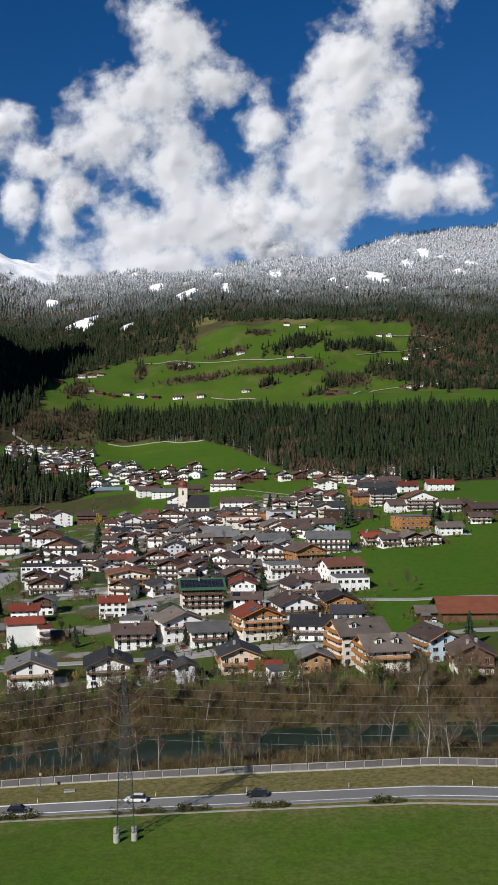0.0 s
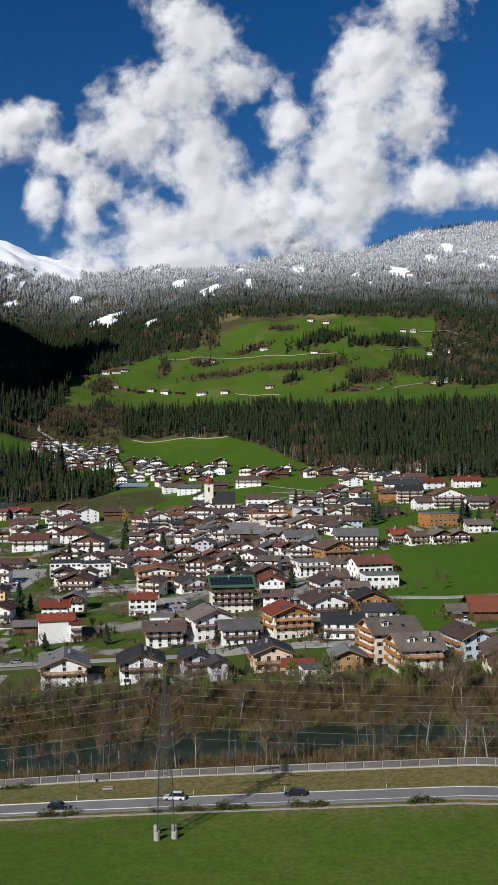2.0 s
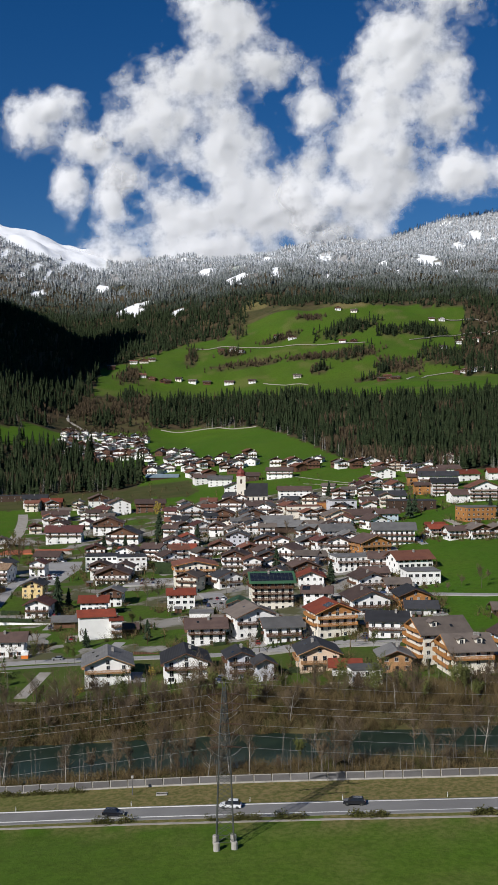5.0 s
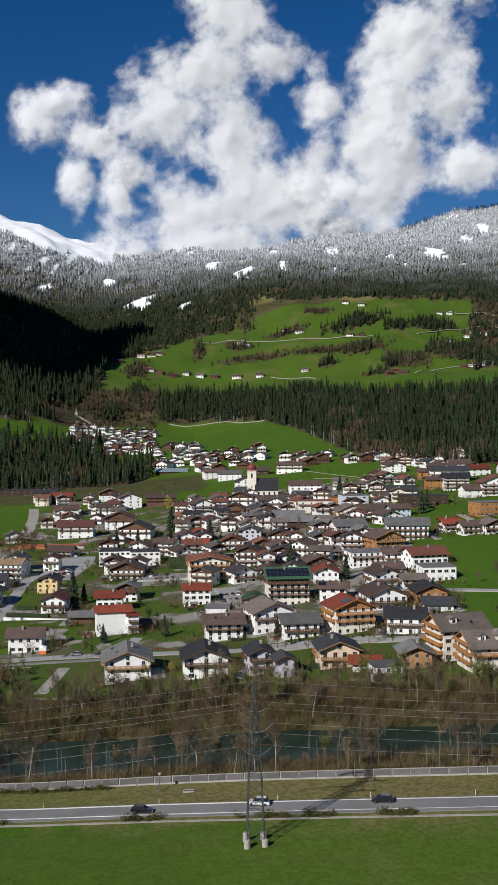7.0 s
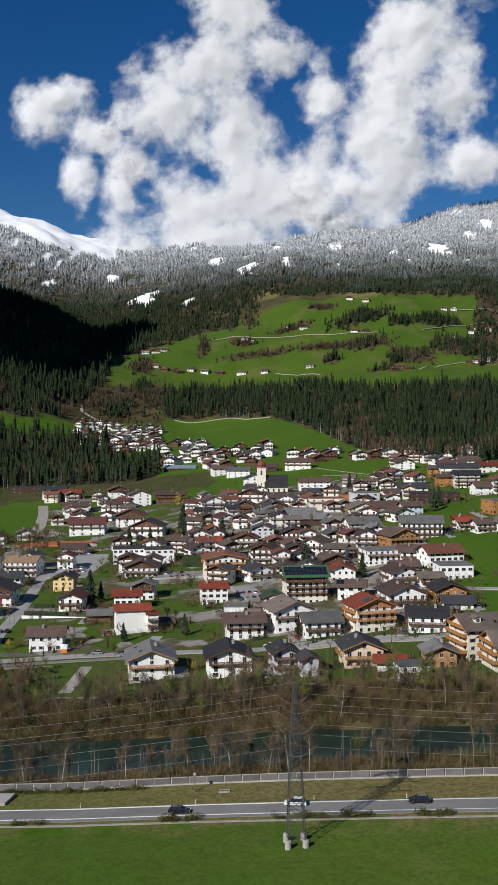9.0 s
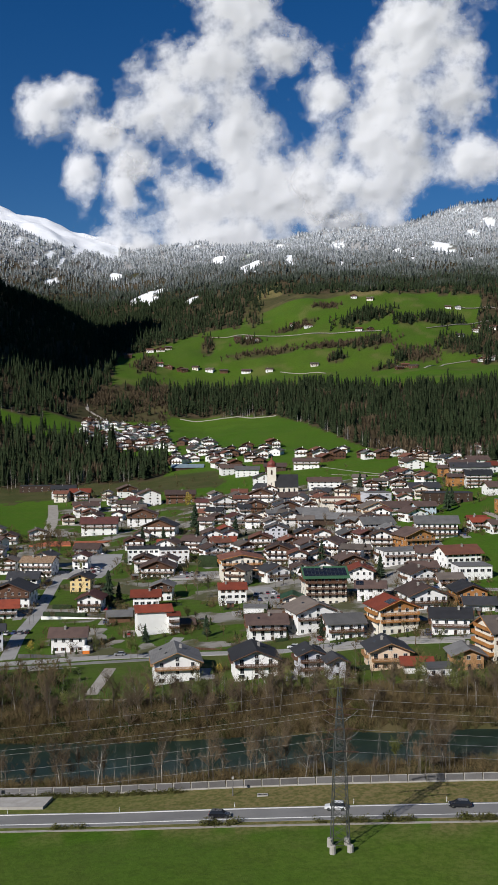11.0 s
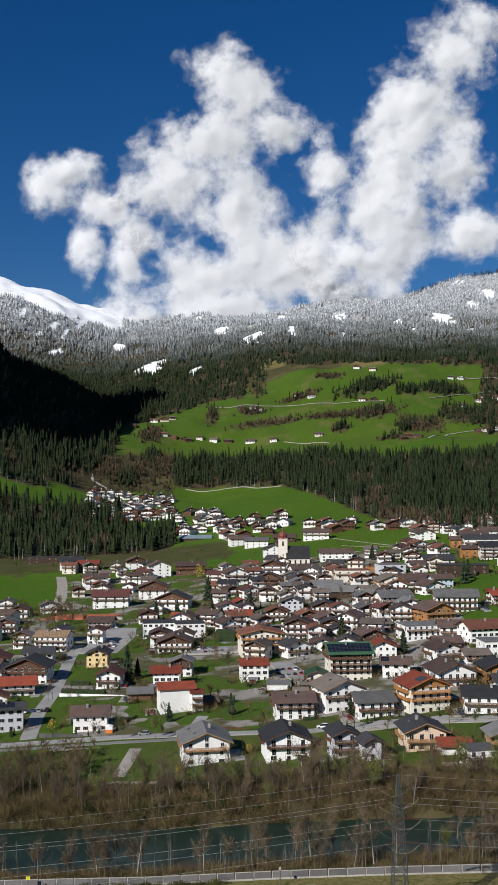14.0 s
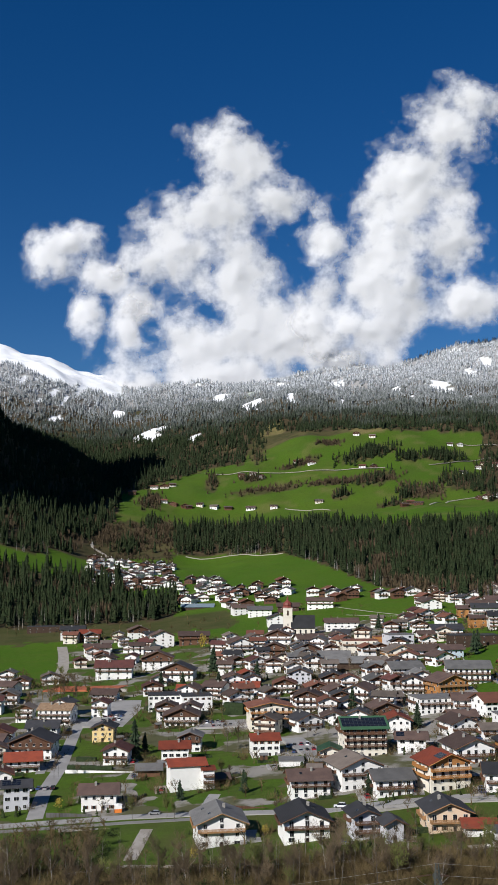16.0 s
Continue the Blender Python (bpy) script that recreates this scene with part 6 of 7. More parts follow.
# brushwood under the riverside trees
bx = rr.uniform(-150, 120, 11000)
bo = np.where(rr.uniform(0, 1, 11000) < 0.22, rr.uniform(-29, -14.4, 11000), 14.4 + 33.6 * rr.uniform(0, 1, 11000) ** 1.25)
edge = river_line(bx) - near_reach(bx)
by = np.where(bo < 0, 199.2 - 0.135 * (bx + 20) + rr.uniform(0, 1, len(bx)) * (edge + 2.2 - 199.2 + 0.135 * (bx + 20)), river_line(bx) + bo)
free = np.ones(len(bx), bool)
for hx, hy, hr in HOUSES:
    free &= (bx - hx) ** 2 + (by - hy) ** 2 > (hr * 0.95) ** 2
bx, by = bx[free], by[free]
tall = np.where(by < river_line(bx), rr.uniform(1.0, 3.8, len(bx)), rr.uniform(1.2, 6.0, len(bx)) * np.where(by > river_line(bx) + 36, 0.55, 1.0))
fresh = (waves(bx, by, 18, 94) + rr.uniform(-0.6, 0.6, len(bx))) > 0.75
wood_of("brushwood", bx[~fresh], by[~fresh], tall[~fresh], SHRUB, "brush", "brown leafless brushwood along the river banks", 9, 2.2)
wood_of("budding_brushwood", bx[fresh], by[fresh], tall[fresh], SHRUB, "verge", "brushwood with first yellow-green leaves on the river banks", 34, 2.4)


ox = rr.uniform(-150, -35, 420)
oy = river_line(ox) + rr.uniform(14.5, 40, 420)
wood_of("bank_evergreens", ox, oy, rr.uniform(1.5, 4.5, 420), LEAFY, "thuja", "dark green undergrowth on the far river bank", 20, 1.0)
# slender pale stems between the riverside trees
def stem_shape(seed):
    r = random.Random(seed)
    verts, faces = [], []
    top = Vector((r.uniform(-0.08, 0.08), r.uniform(-0.08, 0.08), 1))
    for k in range(9):
        a = r.uniform(0.35, 0.95) if k else 0.0
        p = top * a
        q = top if not k else p + Vector((r.uniform(-0.14, 0.14), r.uniform(-0.14, 0.14), r.uniform(0.08, 0.22)))
        w = 0.0085 if not k else 0.0030
        n = len(verts)
        for c in range(3):
            verts.append((p.x + w * math.cos(2.094 * c), p.y + w * math.sin(2.094 * c), p.z))
        verts.append(tuple(q))
        faces += [(n, n + 1, n + 3), (n + 1, n + 2, n + 3), (n + 2, n, n + 3)]
    return np.array(verts), np.array(faces)


STEMS = [stem_shape(200 + k) for k in range(8)]
sx = rr.uniform(-140, 110, 300)
so = np.where(rr.uniform(0, 1, 300) < 0.5, rr.uniform(-27, -16, 300), rr.uniform(16, 48, 300))
sy = np.where(so < 0, 200 - 0.135 * (sx + 20) + rr.uniform(0, 8, len(sx)), river_line(sx) + so)
free = np.ones(len(sx), bool)
for hx, hy, hr in HOUSES:
    free &= (sx - hx) ** 2 + (sy - hy) ** 2 > (hr * 1.1) ** 2
wood_of("bank_stems", sx[free], sy[free], rr.uniform(5, 13, free.sum()), STEMS, "stem_bark", "slender pale stems of young trees on the river banks", 33, 0.9)


# thickets between the high pastures
def thicket(x, y, w, d, n, dark):
    q = rr.normal(0, 0.5, (n, 2))
    tx, ty = x + q[:, 0] * w, y + q[:, 1] * d + 0.15 * q[:, 0] * w
    k = rr.uniform(0, 1, n) < dark
    return np.stack([tx, ty, k], -1)


GROVES = np.concatenate([thicket(*g) for g in GROVE_SPOTS])
dk = GROVES[:, 2] > 0.5
wood_of("pasture_spruces", GROVES[dk, 0], GROVES[dk, 1], rr.uniform(12, 24, dk.sum()), FINE, "far_spruce", "dark spruce thickets between the high pastures", 15, 1.25)
wood_of("pasture_bushes", GROVES[~dk, 0], GROVES[~dk, 1], rr.uniform(8, 16, (~dk).sum()), BARE, "far_larch", "bare brown thickets between the high pastures", 16, 2.2)


gd, gb = rr.uniform(1660, 2040, 700), rr.uniform(-0.165, -0.083, 700)
gx, gy = OX + gd * gb, OY + gd
k = (wooded(gx, gy) < 0.5) & (waves(gx, gy, 80, 79) > -0.3) & (rise_of(gx, gy)[2] < 0.040)
wood_of("gully_bushes", gx[k], gy[k], rr.uniform(4, 11, k.sum()), BARE, "far_larch", "bare brown bushes on the open slope above the village", 21, 2.2)


def pole_shape(seed):
    r = random.Random(seed)
    a, b = r.uniform(-0.02, 0.02), r.uniform(-0.02, 0.02)
    v = [(0.011 * math.cos(2.094 * k), 0.011 * math.sin(2.094 * k), 0.0) for k in range(3)] + [(a, b, 1.0)]
    return np.array(v), np.array([(0, 1, 3), (1, 2, 3), (2, 0, 3)])


# pale bare trunks along the lower edge of the wood
ex, ey = sow(17, 40000, 960, 1760, -0.26, 0.30)
rim = (wooded(ex, ey - 45) < 0.5) & (waves(ex, ey, 60, 67) > 0.25) & (rr.uniform(0, 1, len(ex)) < 0.6)
wood_of("edge_trunks", ex[rim], ey[rim] - 6, rr.uniform(10, 19, rim.sum()), [pole_shape(k) for k in range(4)], "pale_bark", "pale bare trunks along the lower edge of the spruce wood", 18, 1.3)


def spruce(x, y, h):
    z = ground_at(x, y)
    base = empty("spruce", x, y, z)
    bm = bmesh.new()
    bar(bm, (0, 0, -0.5), (0, 0, h * 0.9), h * 0.014, 0.02, 6)
    part("trunk", bm, "bark", base)
    v, f = spruce_mesh(int(abs(x) * 7) % 97, 13, 16, 0.5)
    part("crown", raw("crown", (v * h * np.array([1.7, 1.7, 1.0])).tolist(), f.tolist(), "needles"), "needles", base)
    return tagged(base, "dark green spruce standing among the houses", "spruce", group="village spruces")


spruce(-96, 452, 17)
spruce(-92, 458, 10)
spruce(-46, 372, 9)
spruce(-62, 610, 15)
spruce(-68, 700, 20)
spruce(-86, 640, 13)
spruce(-100, 640, 14)
spruce(-2, 345, 8)
spruce(10, 512, 14)
spruce(34, 455, 12)
spruce(103, 640, 16)
spruce(110, 660, 14)
spruce(-38, 640, 15)
spruce(92, 300, 12)
spruce(66, 830, 14)
spruce(140, 800, 14)
spruce(-70, 370, 8)
spruce(153, 600, 17)
spruce(158, 606, 15)
spruce(149, 609, 14)
spruce(163, 598, 12)


# ---- gardens, yards and roadside ----


def hedge(x0, y0, x1, y1, h, deep=1.4, mat="hedge", label="clipped dark green hedge along a garden"):
    """A clipped hedge: a lumpy body bristling with small leaf sprays."""
    r = random.Random(int(x0 * 3 + y0))
    L = math.hypot(x1 - x0, y1 - y0)
    z = min(ground_at(x0, y0), ground_at(x1, y1))
    n = max(2, int(L / 0.8))
    bm = bmesh.new()
    rows = []
    for k in range(n + 1):
        x = L * k / n
        q = [(x, -deep / 2, -1.5), (x, -deep / 2 + r.uniform(-0.12, 0.12), h * 0.6), (x, -deep / 3, h + r.uniform(-0.15, 0.1)), (x, deep / 3, h + r.uniform(-0.15, 0.1)), (x, deep / 2 + r.uniform(-0.12, 0.12), h * 0.6), (x, deep / 2, -1.5)]
        rows.append([bm.verts.new(c) for c in q])
    for a, b in zip(rows, rows[1:]):
        for k in range(5):
            bm.faces.new((a[k], a[k + 1], b[k + 1], b[k]))
    bm.faces.new(rows[0])
    bm.faces.new(rows[-1][::-1])
    for k in range(int(L * h * 14)):
        c = Vector((r.uniform(0, L), -deep / 2 + r.uniform(-0.08, 0.1), r.uniform(0, h))) if k % 3 else Vector((r.uniform(0, L), r.uniform(-deep / 2, deep / 2), h + r.uniform(-0.1, 0.12)))
        d = [Vector((r.uniform(-1, 1), r.uniform(-1, 0.3), r.uniform(-1, 1))) * 0.22 for _ in range(3)]
        bm.faces.new([bm.verts.new(c + q) for q in d])
    ob = new("hedge", mesh_of("hedge", bm, mat))
    ob.matrix_basis = pose(x0, y0, z, 0, 0, math.degrees(math.atan2(y1 - y0, x1 - x0)))
    return tagged(ob, label, "hedge", group="garden hedges")


hedge(-123, 432, -103, 428, 2.2, 2.6)
hedge(-122, 449, -113, 447, 2.0, 2.2)
hedge(-57, 546, -46, 540, 6.5, 4.0, label="tall dark green thuja hedge beside the parking yard")
hedge(-104, 579, -94, 565, 2.4, 1.8)
hedge(-88, 372, -84, 381, 1.4, 1.2)
hedge(-16, 364, -10, 372, 1.4, 1.2)
hedge(36, 330, 47, 329, 1.1, 1.0)
hedge(60, 372, 72, 366, 2.2, 2.4)
hedge(-40, 424, -28, 421, 1.2, 1.1)
r = random.Random(77)
done = 0
while done < 34:
    hx, hy, hr = r.choice(HOUSES[:130])
    a = r.uniform(0, 6.283)
    x, y = hx + (hr + 2.5) * math.cos(a), hy + (hr + 2.5) * math.sin(a)
    if hy > 640 or any((x - qx) ** 2 + (y - qy) ** 2 < (qr * 0.95) ** 2 for qx, qy, qr in HOUSES):
        continue
    L = r.uniform(4, 9)
    t = r.choice((0.05, 1.6, 0.2))
    hedge(x, y, x + L * math.cos(t), y + L * math.sin(t), r.uniform(0.9, 1.8), 1.0)
    done += 1


def garden_wall(x0, y0, x1, y1, h, mat, label, name="garden_wall"):
    L = math.hypot(x1 - x0, y1 - y0)
    z = min(ground_at(x0, y0), ground_at(x1, y1))
    base = empty(name, x0, y0, z, math.degrees(math.atan2(y1 - y0, x1 - x0)))
    if name == "garden_wall":
        bm = bmesh.new()
        box(bm, 0, L, -0.15, 0.15, -1.5, h)
        part("wall", bm, mat, base)
        bm = bmesh.new()
        box(bm, -0.05, L + 0.05, -0.2, 0.2, h, h + 0.07)
        part("coping", bm, "concrete", base)
    else:
        n = max(2, int(L / 0.22))
        bm = bmesh.new()
        box(bm, -0.08, 0.08, -0.17, 0.08, 0, h)
        board = mesh_of("board", bm, mat)
        for k in range(n):
            part("board", board, mat, base, at=pose(k * L / n, 0, RND.uniform(-0.04, 0.02)))
        for zz in (h * 0.25, h * 0.8):
            bm = bmesh.new()
            box(bm, 0, L, 0.02, 0.08, zz, zz + 0.1)
            part("rail", bm, mat, base)
        for k in range(int(L / 2.5) + 1):
            bm = bmesh.new()
            box(bm, k * 2.5 - 0.06, k * 2.5 + 0.06, 0.08, 0.2, -1.0, h)
            part("post", bm, mat, base)
    return tagged(base, label, "wall" if name == "garden_wall" else "fence")


garden_wall(-123, 426, -92, 421, 1.5, "white", "white rendered garden wall below a hedge")
garden_wall(-118, 359.5, -101, 357.0, 1.7, "fencing", "grey upright board fence along the street", "board_fence")
garden_wall(-49, 350, -36, 346, 1.2, "wood", "brown board fence beside the street", "board_fence")
garden_wall(-138, 660, -124, 655, 2.4, "concrete", "grey practice wall of the tennis club")
garden_wall(-3, 322, 12, 324, 1.2, "concrete", "low concrete retaining wall along the street")
garden_wall(52, 322, 66, 320, 1.2, "concrete", "low concrete retaining wall along the street")
garden_wall(-110, 340, -90, 341, 1.0, "concrete", "low concrete retaining wall below the street")


def shed(x, y, rot):
    z = ground_at(x, y)
    base = empty("shed", x, y, z, rot)
    bm = bmesh.new()
    box(bm, -1.6, 1.6, -1.2, 1.2, -1, 2.1)
    part("wall", bm, "wood", base)
    bm = bmesh.new()
    for s in (-1, 1):
        bar(bm, (-1.9, s * 0.8, 2.35), (1.9, s * 0.8, 2.35), 0.12)
    vs = [bm.verts.new(c) for c in ((-1.95, -1.6, 2.0), (1.95, -1.6, 2.0), (1.95, 0, 2.9), (-1.95, 0, 2.9), (1.95, 1.6, 2.0), (-1.95, 1.6, 2.0))]
    bm.faces.new((vs[0], vs[1], vs[2], vs[3]))
    bm.faces.new((vs[3], vs[2], vs[4], vs[5]))
    part("roof", bm, "r_grey", base)
    part("door", DOOR, "dark", base, at=pose(0, -1.22, 0))
    return tagged(base, "small brown timber garden shed with grey roof", "shed", group="garden sheds")


done = 0
while done < 26:
    hx, hy, hr = r.choice(HOUSES[:130])
    a = r.uniform(0, 6.283)
    x, y = hx + (hr + 3) * math.cos(a), hy + (hr + 3) * math.sin(a)
    if hy > 640 or y < 300 or any((x - qx) ** 2 + (y - qy) ** 2 < (qr + 0.6) ** 2 for qx, qy, qr in HOUSES):
        continue
    shed(x, y, r.uniform(-30, 30))
    done += 1

# paved aprons beside the houses
for k, (hx, hy, hr) in enumerate(HOUSES[:125]):
    if hy > 640 or r.random() < 0.2:
        continue
    s = r.choice((-1, 1))
    L = hr * r.uniform(0.7, 1.2)
    strip("pavement", [(hx + s * hr * 1.05, hy - L), (hx + s * hr * 1.05 + r.uniform(-2, 2), hy + L * 0.6)], r.uniform(4, 7), r.choice(("street", "gravel", "concrete", "street")), 0.05 + 0.004 * (k % 9), "paved yard beside a house", 3, category="yard")
    if r.random() < 0.55:
        park(r.choice(("silver", "white", "black", "blue", "red")), hx + s * hr * 1.05, hy - L * 0.5, 90 + r.uniform(-12, 12))

# bushes by the highway and in the gardens
bx = np.concatenate([rr.uniform(-110, 70, 420), rr.uniform(-120, 90, 260)])
clump = waves(bx, bx * 0, 26, 91)
by = 181.3 - 0.13 * (bx + 20) - 4.7 + rr.uniform(-0.6, 0.6, len(bx))
k = (clump > 0.25)
wood_of("verge_bushes", bx[k], by[k], rr.uniform(0.6, 2.3, k.sum()), LEAFY, "verge", "low yellow-green bushes along the highway verge", 12, 1.3)
ix = rr.uniform(-150, -42, 620)
iy = 197.6 - 0.135 * (ix + 20) - rr.uniform(0.5, 1.8, 620)
k = waves(ix, iy * 0, 34, 93) > -0.5
wood_of("barrier_bushes", ix[k], iy[k], rr.uniform(0.7, 1.9, k.sum()), LEAFY, "verge", "dense green bushes growing against the barrier", 19, 1.2)
gx, gy = [], []
for hx, hy, hr in HOUSES[:200]:
    if hy > 900:
        continue
    for q in range(24):
        a = rr.uniform(0, 6.283)
        x, y = hx + (hr + rr.uniform(0.8, 7)) * math.cos(a), hy + (hr + rr.uniform(0.8, 7)) * math.sin(a)
        if not any((x - qx) ** 2 + (y - qy) ** 2 < (qr * 0.9) ** 2 for qx, qy, qr in HOUSES):
            gx.append(x)
            gy.append(y)
gx, gy = np.array(gx), np.array(gy)
half = rr.uniform(0, 1, len(gx)) < 0.62
wood_of("garden_shrubs", gx[half], gy[half], rr.uniform(1.5, 7.0, half.sum()), SHRUB, "brush", "bare brown garden shrubs between the houses", 13, 2.0)
wood_of("garden_evergreens", gx[~half], gy[~half], rr.uniform(1.0, 4.0, (~half).sum()), FINE, "thuja", "small dark evergreen shrubs between the houses", 14, 2.0)


def twiggy_shape(seed):
    """A leafless garden tree: a short trunk, forked limbs and a haze of fine twigs, unit height."""
    r = random.Random(seed)
    verts, faces = [], []

    def blade(p, q, w):
        u = (q - p).cross(Vector((r.uniform(-1, 1), r.uniform(-1, 1), r.uniform(-0.3, 0.3)))).normalized() * w
        n = len(verts)
        verts.extend([tuple(p + u), tuple(p - u), tuple(q)])
        faces.append((n, n + 1, n + 2))

    def fork(p, way, length, width, level):
        q = p + way * length
        blade(p, q, width)
        blade(p, q, width)
        if level == 4:
            return
        for _ in range(4 if level else 6):
            side = Vector((r.uniform(-1, 1), r.uniform(-1, 1), r.uniform(-0.1, 1.0))).normalized()
            fork(p + way * length * r.uniform(0.45, 0.95), (way * 0.5 + side * 0.8).normalized(), length * r.uniform(0.5, 0.72), width * 0.55, level + 1)

    fork(Vector((0, 0, 0)), Vector((0, 0, 1)), 0.42, 0.028, 1)
    return np.array(verts), np.array(faces)


tx, ty = [], []
while len(tx) < 420:
    d, b = rr.uniform(315, 1080), rr.uniform(-0.31, 0.24)
    x, y = OX + d * b, OY + d
    if farm_field(x, y, -8) or (abs(x + 205 + 0.17 * (y - 850)) < 9 and 735 < y < 945) or (abs(x + 128) < 7 and y < 560) or (340 < y < 357 and x < -40) or (x > 62 and 420 - 0.2 * x < y < 700) or (x > 75 and y > 880) or any((x - qx) ** 2 + (y - qy) ** 2 < (qr * 0.95) ** 2 for qx, qy, qr in HOUSES):
        continue
    tx.append(x)
    ty.append(y)
grove = rr.uniform(0, 1, (70, 2))
tx, ty = np.concatenate([tx, -215 + 62 * grove[:, 0]]), np.concatenate([ty, 612 + 118 * grove[:, 1]])
budding = rr.uniform(0, 1, len(tx)) < 0.18
TWIGGY = [twiggy_shape(120 + k) for k in range(6)]
lower = rr.uniform(0, 1, (170, 2))
lx, ly = -165 + 72 * lower[:, 0], 288 + 48 * lower[:, 1]
wood_of("lane_thicket", lx, ly, rr.uniform(5, 12, len(lx)), TWIGGY, "brush", "bare brown trees below the village street", 35, 1.2)
wood_of("lane_evergreens", lx[:90] + 3, ly[:90] - 4, rr.uniform(2, 5, 90), LEAFY, "thuja", "dark green undergrowth below the village street", 36, 1.0)
wood_of("garden_thicket", tx[~budding], ty[~budding], np.where(tx[~budding] < -150, rr.uniform(8, 15, (~budding).sum()), rr.uniform(4, 11, (~budding).sum())), TWIGGY, "brush", "bare brown fruit trees in the gardens between the houses", 30, 1.1)
wood_of("budding_thicket", tx[budding], ty[budding], rr.uniform(3, 8, budding.sum()), TWIGGY, "verge", "garden trees with first yellow-green leaves", 31, 1.1)


def blossom_tree(x, y, h, seed, label):
    """A tree or bush in yellow spring blossom: forked trunk and a loose crown of small sprays."""
    base = empty("blossom_tree", x, y, ground_at(x, y))
    r = random.Random(seed)
    bm = bmesh.new()
    bar(bm, (0, 0, -0.4), (0, 0, h * 0.35), h * 0.022, h * 0.015, 6)
    for k in range(5):
        a = 1.2566 * k + r.uniform(-0.3, 0.3)
        bar(bm, (0, 0, h * 0.3), (h * 0.22 * math.cos(a), h * 0.22 * math.sin(a), h * r.uniform(0.55, 0.75)), h * 0.012, h * 0.004, 4)
    part("trunk", bm, "bark", base)
    v, f = leafy_shape(seed)
    v2, f2 = leafy_shape(seed + 1)
    v = np.concatenate([v, v2 * np.array([-0.9, 0.9, 1.1])])
    f = np.concatenate([f, f2 + len(v2)])
    part("crown", raw("crown", (v * np.array([h * 0.75, h * 0.75, h]) + np.array([0, 0, h * 0.06])).tolist(), f.tolist(), "blossom"), "blossom", base)
    return tagged(base, label, "tree", group="blossoming trees")


blossom_tree(-80.9, 849.0, 13.0, 301, "tall tree in pale yellow spring blossom among the houses")
blossom_tree(-60.8, 293.2, 4.0, 305, "yellow blossoming bush below the front garden")
blossom_tree(-115.1, 369.2, 4.5, 309, "yellow blossoming bush beside the board fence")
blossom_tree(-39.1, 313.1, 3.6, 313, "yellow blossoming bush beside the timber house")


def lamp_post(x, y, h=8.0):
    z = ground_at(x, y)
    base = empty("street_lamp", x, y, z)
    bm = bmesh.new()
    bar(bm, (0, 0, -0.5), (0, 0, h), 0.09, 0.05, 8)
    bar(bm, (0, 0, h), (1.4, 0, h + 0.15), 0.04, 0.035, 6)
    part("pole", bm, "steel", base)
    bm = bmesh.new()
    box(bm, 1.1, 1.9, -0.15, 0.15, h + 0.08, h + 0.2)
    part("lamp_head", bm, "steel", base)
    return tagged(base, "grey steel street lamp beside the road", "street lamp", group="street lamps")


lamp_post(106, 407)
lamp_post(119, 360)
lamp_post(-60, 345, 6)
lamp_post(18, 337, 6)
lamp_post(-125, 420, 6)


def marker_post(x, y):
    z = float(plain(x, y))
    base = empty("marker_post", x, y, z)
    bm = bmesh.new()
    box(bm, -0.06, 0.06, -0.05, 0.05, -0.3, 1.0)
    part("post", bm, "line", base)
    bm = bmesh.new()
    box(bm, -0.065, 0.065, -0.055, 0.055, 0.72, 0.86)
    part("black_band", bm, "rubber", base)
    return tagged(base, "white roadside marker post with black band", "marker post", group="marker posts")


for x in (-120, -82, -57, -32, -7, 12, 33, 58, 84):
    marker_post(x, float(road_y(x)) + 4.6)


def sign_post(x, y):
    z = float(plain(x, y))
    base = empty("sign_post", x, y, z)
    bm = bmesh.new()
    bar(bm, (0, 0, -0.4), (0, 0, 3.4), 0.07, 0.07, 8)
    part("pole", bm, "steel", base)
    bm = bmesh.new()
    box(bm, -0.45, 0.45, -0.03, 0.03, 2.6, 3.4)
    part("plate", bm, "sign_yellow", base)
    return tagged(base, "small yellow road sign on a steel pole", "sign", group="road signs")


sign_post(-88, 204)


def kerb_box(x, y):
    """A low concrete manhole collar with a grate."""
    z = float(plain(x, y))
    base = empty("drain_cover", x, y, z)
    bm = bmesh.new()
    for a in ((-1.2, 1.2, -0.6, -0.45), (-1.2, 1.2, 0.45, 0.6), (-1.2, -1.05, -0.45, 0.45), (1.05, 1.2, -0.45, 0.45)):
        box(bm, *a, -0.3, 0.35)
    part("collar", bm, "concrete", base)
    bm = bmesh.new()
    for k in range(8):
        box(bm, -1.0 + k * 0.27, -0.9 + k * 0.27, -0.45, 0.45, 0.2, 0.26)
    part("grate", bm, "steel", base)
    return tagged(base, "concrete drain with steel grate in the verge", "drain")


kerb_box(-26, 193)
kerb_box(-98, 202)


def trap_pole(x, y):
    z = float(plain(x, y))
    base = empty("wooden_pole", x, y, z)
    bm = bmesh.new()
    bar(bm, (0, 0, -0.5), (0, 0, 4.2), 0.13, 0.1, 8)
    part("pole", bm, "fencing", base)
    bm = bmesh.new()
    box(bm, -0.25, 0.25, -0.2, 0.2, 3.7, 4.2)
    part("box", bm, "concrete", base)
    return tagged(base, "grey pole with a small box beside the barrier", "pole")


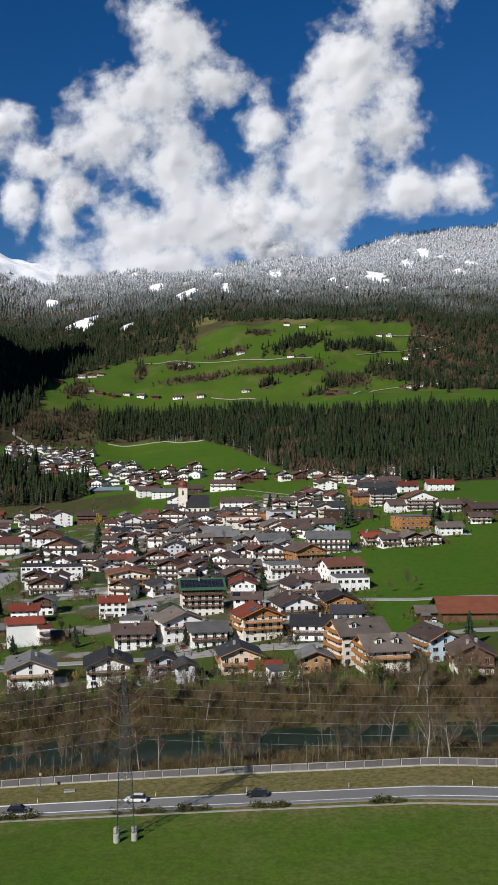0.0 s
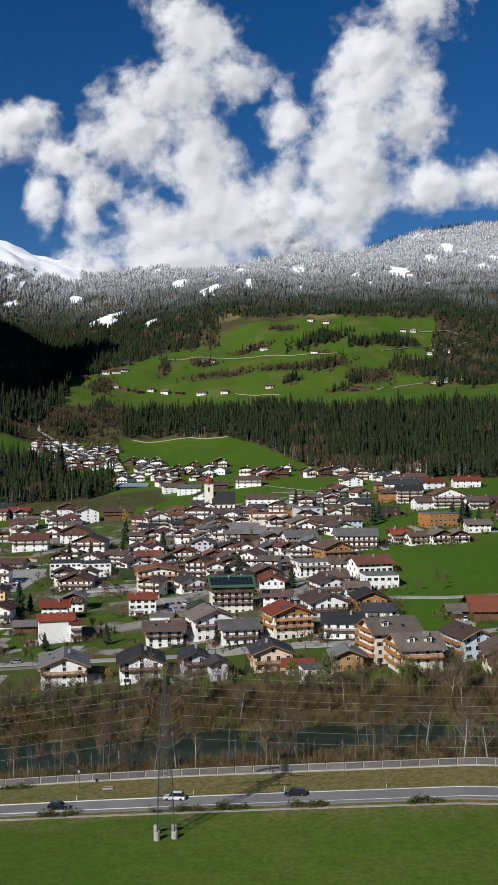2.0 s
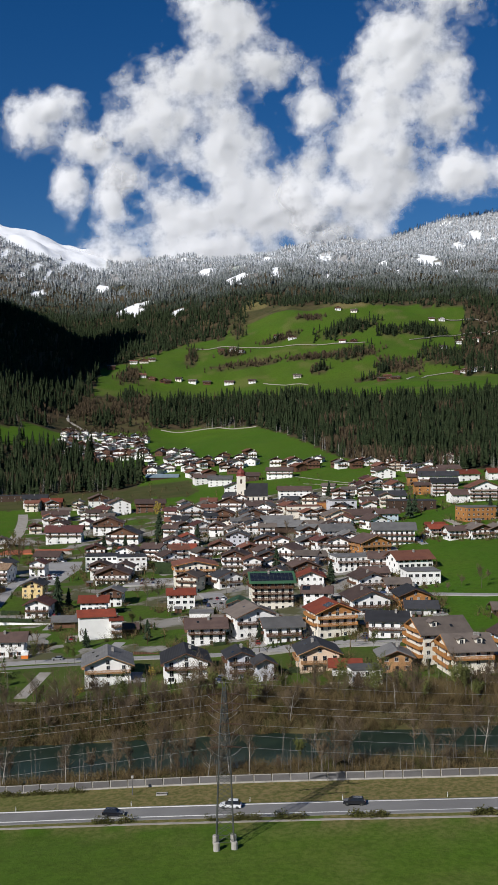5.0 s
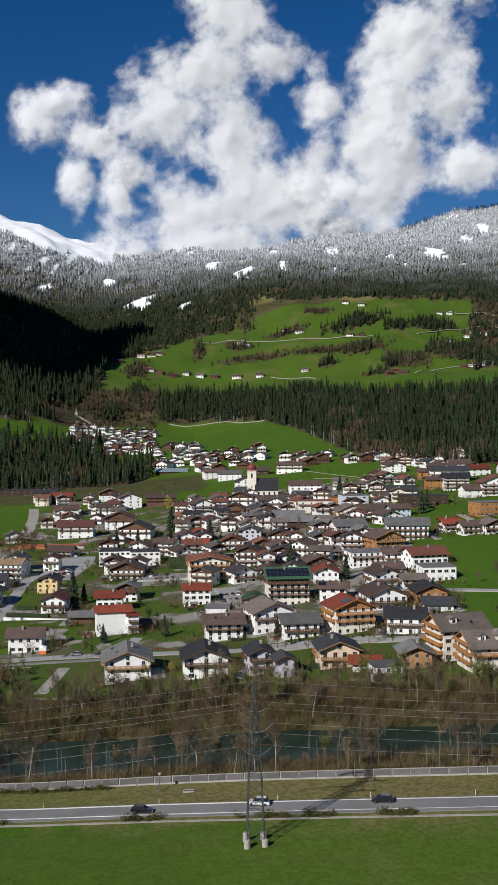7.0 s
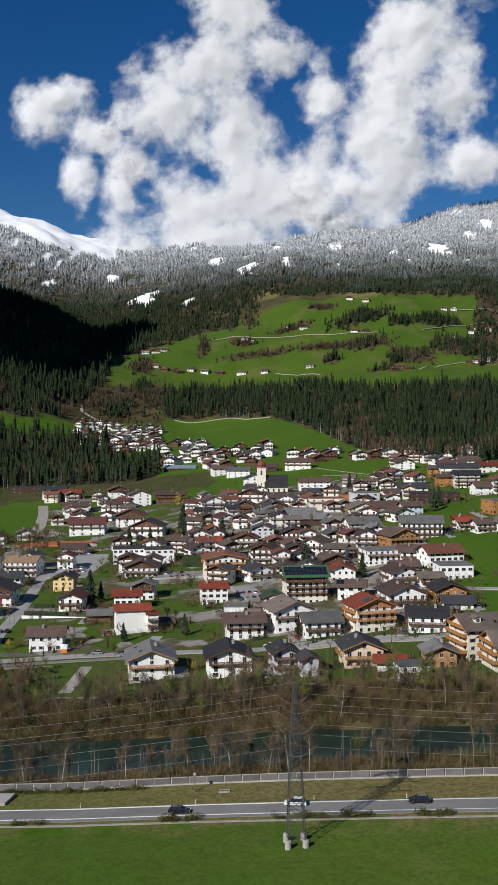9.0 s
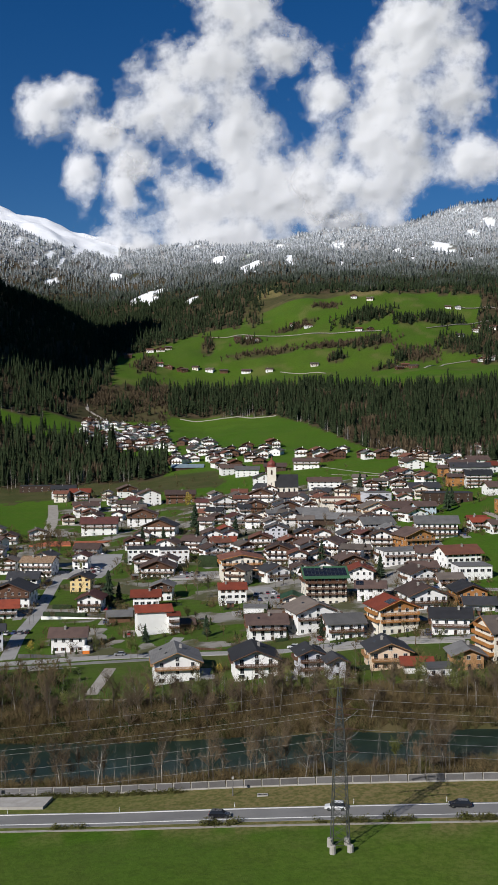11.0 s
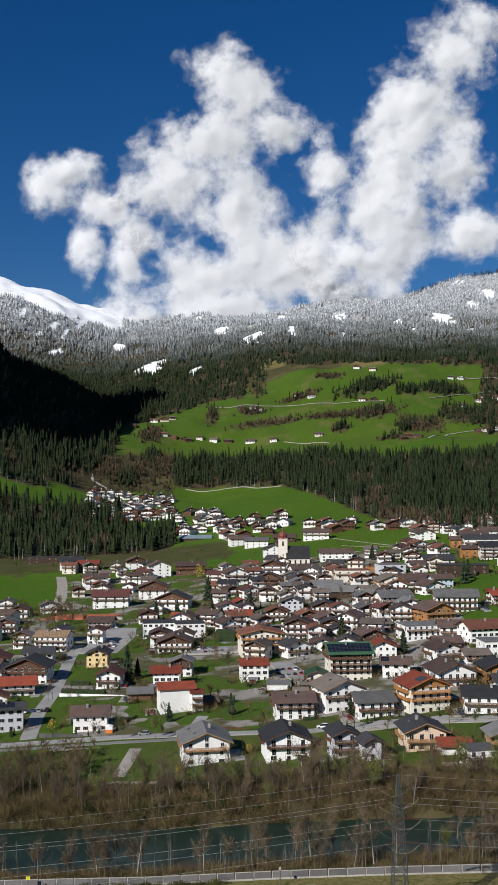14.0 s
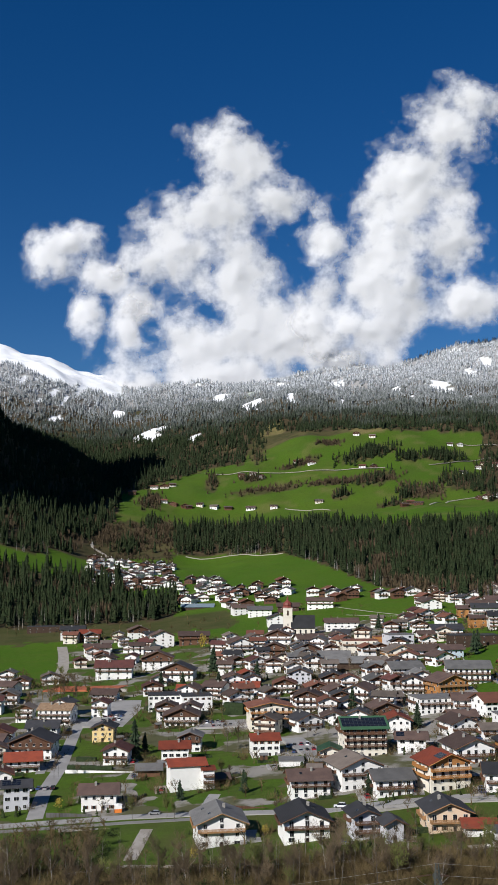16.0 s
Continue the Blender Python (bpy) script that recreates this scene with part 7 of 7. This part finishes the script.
trap_pole(-32.5, 194.5)
bm = bmesh.new()
tz = ground_at(-92, 360)
tent = empty("market_tent", -92, 361, tz, 6)
box(bm, -1.3, 1.3, -1.5, 1.5, 0, 1.3)
part("skirt", bm, "plastic_orange", tent, "orange lower half")
bm = bmesh.new()
box(bm, -1.32, 1.32, -1.52, 1.52, 1.3, 2.5)
lathe(bm, [(1.7, 2.5), (0.9, 2.9), (0.05, 3.1)], 4)
part("canopy", bm, "white", tent, "white upper half")
for x, y, q in ((88, 414, 0.6), (95, 408, 0.7), (101, 421, 0.6), (80, 405, 0.5), (-54, 452, 0.95), (-49, 455, 0.8), (-52, 404, 0.5), (-72, 566, 0.8), (-150, 610, 0.9), (-162, 640, 1.0), (-158, 655, 0.9), (-170, 630, 0.8)):
    tagged(plant(0 if q > 0.65 else 4, x, y, q, x * 7), "large bare tree in a garden", "tree", group="garden trees")
tagged(tent, "small orange and white box trailer by the house", "trailer")
# ---- clouds ----


def cloud(label, blobs, seed, depth):
    """A cumulus heap: a billowing relief far behind the ridge, with its vapour density stored on it. Blobs: bearing, height angle and half sizes, in thousandths of the depth."""
    b = np.array(blobs, float) / 1000
    lo = (b[:, :2] - b[:, 2:] * 1.6).min(0)
    hi = (b[:, :2] + b[:, 2:] * 1.6).max(0)
    step = 0.0028
    u, v = np.meshgrid(np.arange(lo[0], hi[0], step), np.arange(lo[1], hi[1], step))
    warp = 0.008
    uu = u + warp * waves(u, v, 0.16, seed) + warp * 0.4 * waves(u, v, 0.06, seed + 1)
    vv = v + warp * waves(u, v, 0.15, seed + 2) + warp * 0.4 * waves(u, v, 0.055, seed + 3)
    dens = np.full(u.shape, -1.0)
    body = np.zeros(u.shape)
    for x, y, a, c in b:
        f = 1.12 - np.sqrt(((uu - x) / a) ** 2 + ((vv - y) / c) ** 2)
        dens = np.where(np.abs(dens - f) < 0.4, np.maximum(dens, f) + (0.4 - np.abs(dens - f)) ** 2 / 1.6, np.maximum(dens, f))
        body = body + np.maximum(f, 0) ** 2 * min(a, c)
    dens = dens + 0.15 * waves(u, v, 0.065, seed + 4) + 0.11 * waves(u, v, 0.03, seed + 5) + 0.07 * waves(u, v, 0.014, seed + 7)
    bulge = np.sqrt(np.maximum(body, 0)) * 0.036 + 0.0020 * waves(u, v, 0.08, seed + 6) + 0.0005 * waves(u, v, 0.034, seed + 8) + 0.00012 * waves(u, v, 0.015, seed + 9)
    D = depth * (1 - bulge)
    X, Y, Z = OX + u * D, OY + D, 78 + v * D
    n, k = u.shape
    i = np.arange(n - 1)[:, None] * k + np.arange(k - 1)[None]
    quads = np.stack([i, i + 1, i + k + 1, i + k], -1).reshape(-1, 4)
    flat = dens.ravel()
    quads = quads[flat[quads].max(1) > -0.35]
    used = np.unique(quads)
    back = np.zeros(n * k, int)
    back[used] = np.arange(len(used))
    pts = np.stack([X, Y, Z], -1).reshape(-1, 3)[used]
    me = raw("cloud", pts.tolist(), back[quads].tolist(), "cloud")
    at = me.attributes.new("vapour", "FLOAT", "POINT")
    at.data.foreach_set("value", flat[used].astype(np.float32))
    for p in me.polygons:
        p.use_smooth = True
    return tagged(new("cloud", me), label, "cloud", kind="structure")


cloud("small white cloud puffs beside the great cumulus", [(-187, 318, 37, 24), (-210, 313, 25, 27), (-170, 330, 24, 19), (-196, 299, 23, 19), (-165, 250, 18, 27), (-215, 304, 17, 23), (-145, 290, 40, 17), (-118, 262, 24, 31)], 100, 4150.0)
cloud("tall white cumulus heap resting on the ridge", [(-26, 414, 45, 45), (-1, 397, 42, 31), (-51, 352, 45, 34), (22, 372, 48, 29), (-26, 366, 48, 42), (-63, 321, 65, 42), (-97, 310, 40, 28), (-15, 282, 48, 54), (2, 233, 62, 42), (-57, 217, 62, 40), (-119, 197, 42, 28), (-40, 185, 96, 28), (33, 217, 62, 31), (-125, 233, 19, 28), (90, 200, 40, 16), (-116, 180, 54, 23), (-51, 168, 85, 19)], 80, 4130.0)
cloud("tall leaning white cumulus heap above the ridge", [(237, 479, 34, 28), (203, 443, 48, 37), (172, 397, 54, 42), (161, 352, 54, 40), (146, 304, 57, 45), (141, 262, 51, 42), (127, 231, 42, 28), (203, 330, 45, 42), (231, 262, 62, 25), (76, 324, 28, 33), (84, 282, 25, 34), (101, 239, 34, 28), (288, 267, 34, 23), (175, 369, 45, 42), (146, 330, 45, 40), (161, 284, 45, 37), (113, 279, 34, 34), (141, 208, 28, 19), (67, 239, 23, 34)], 40, 4090.0)
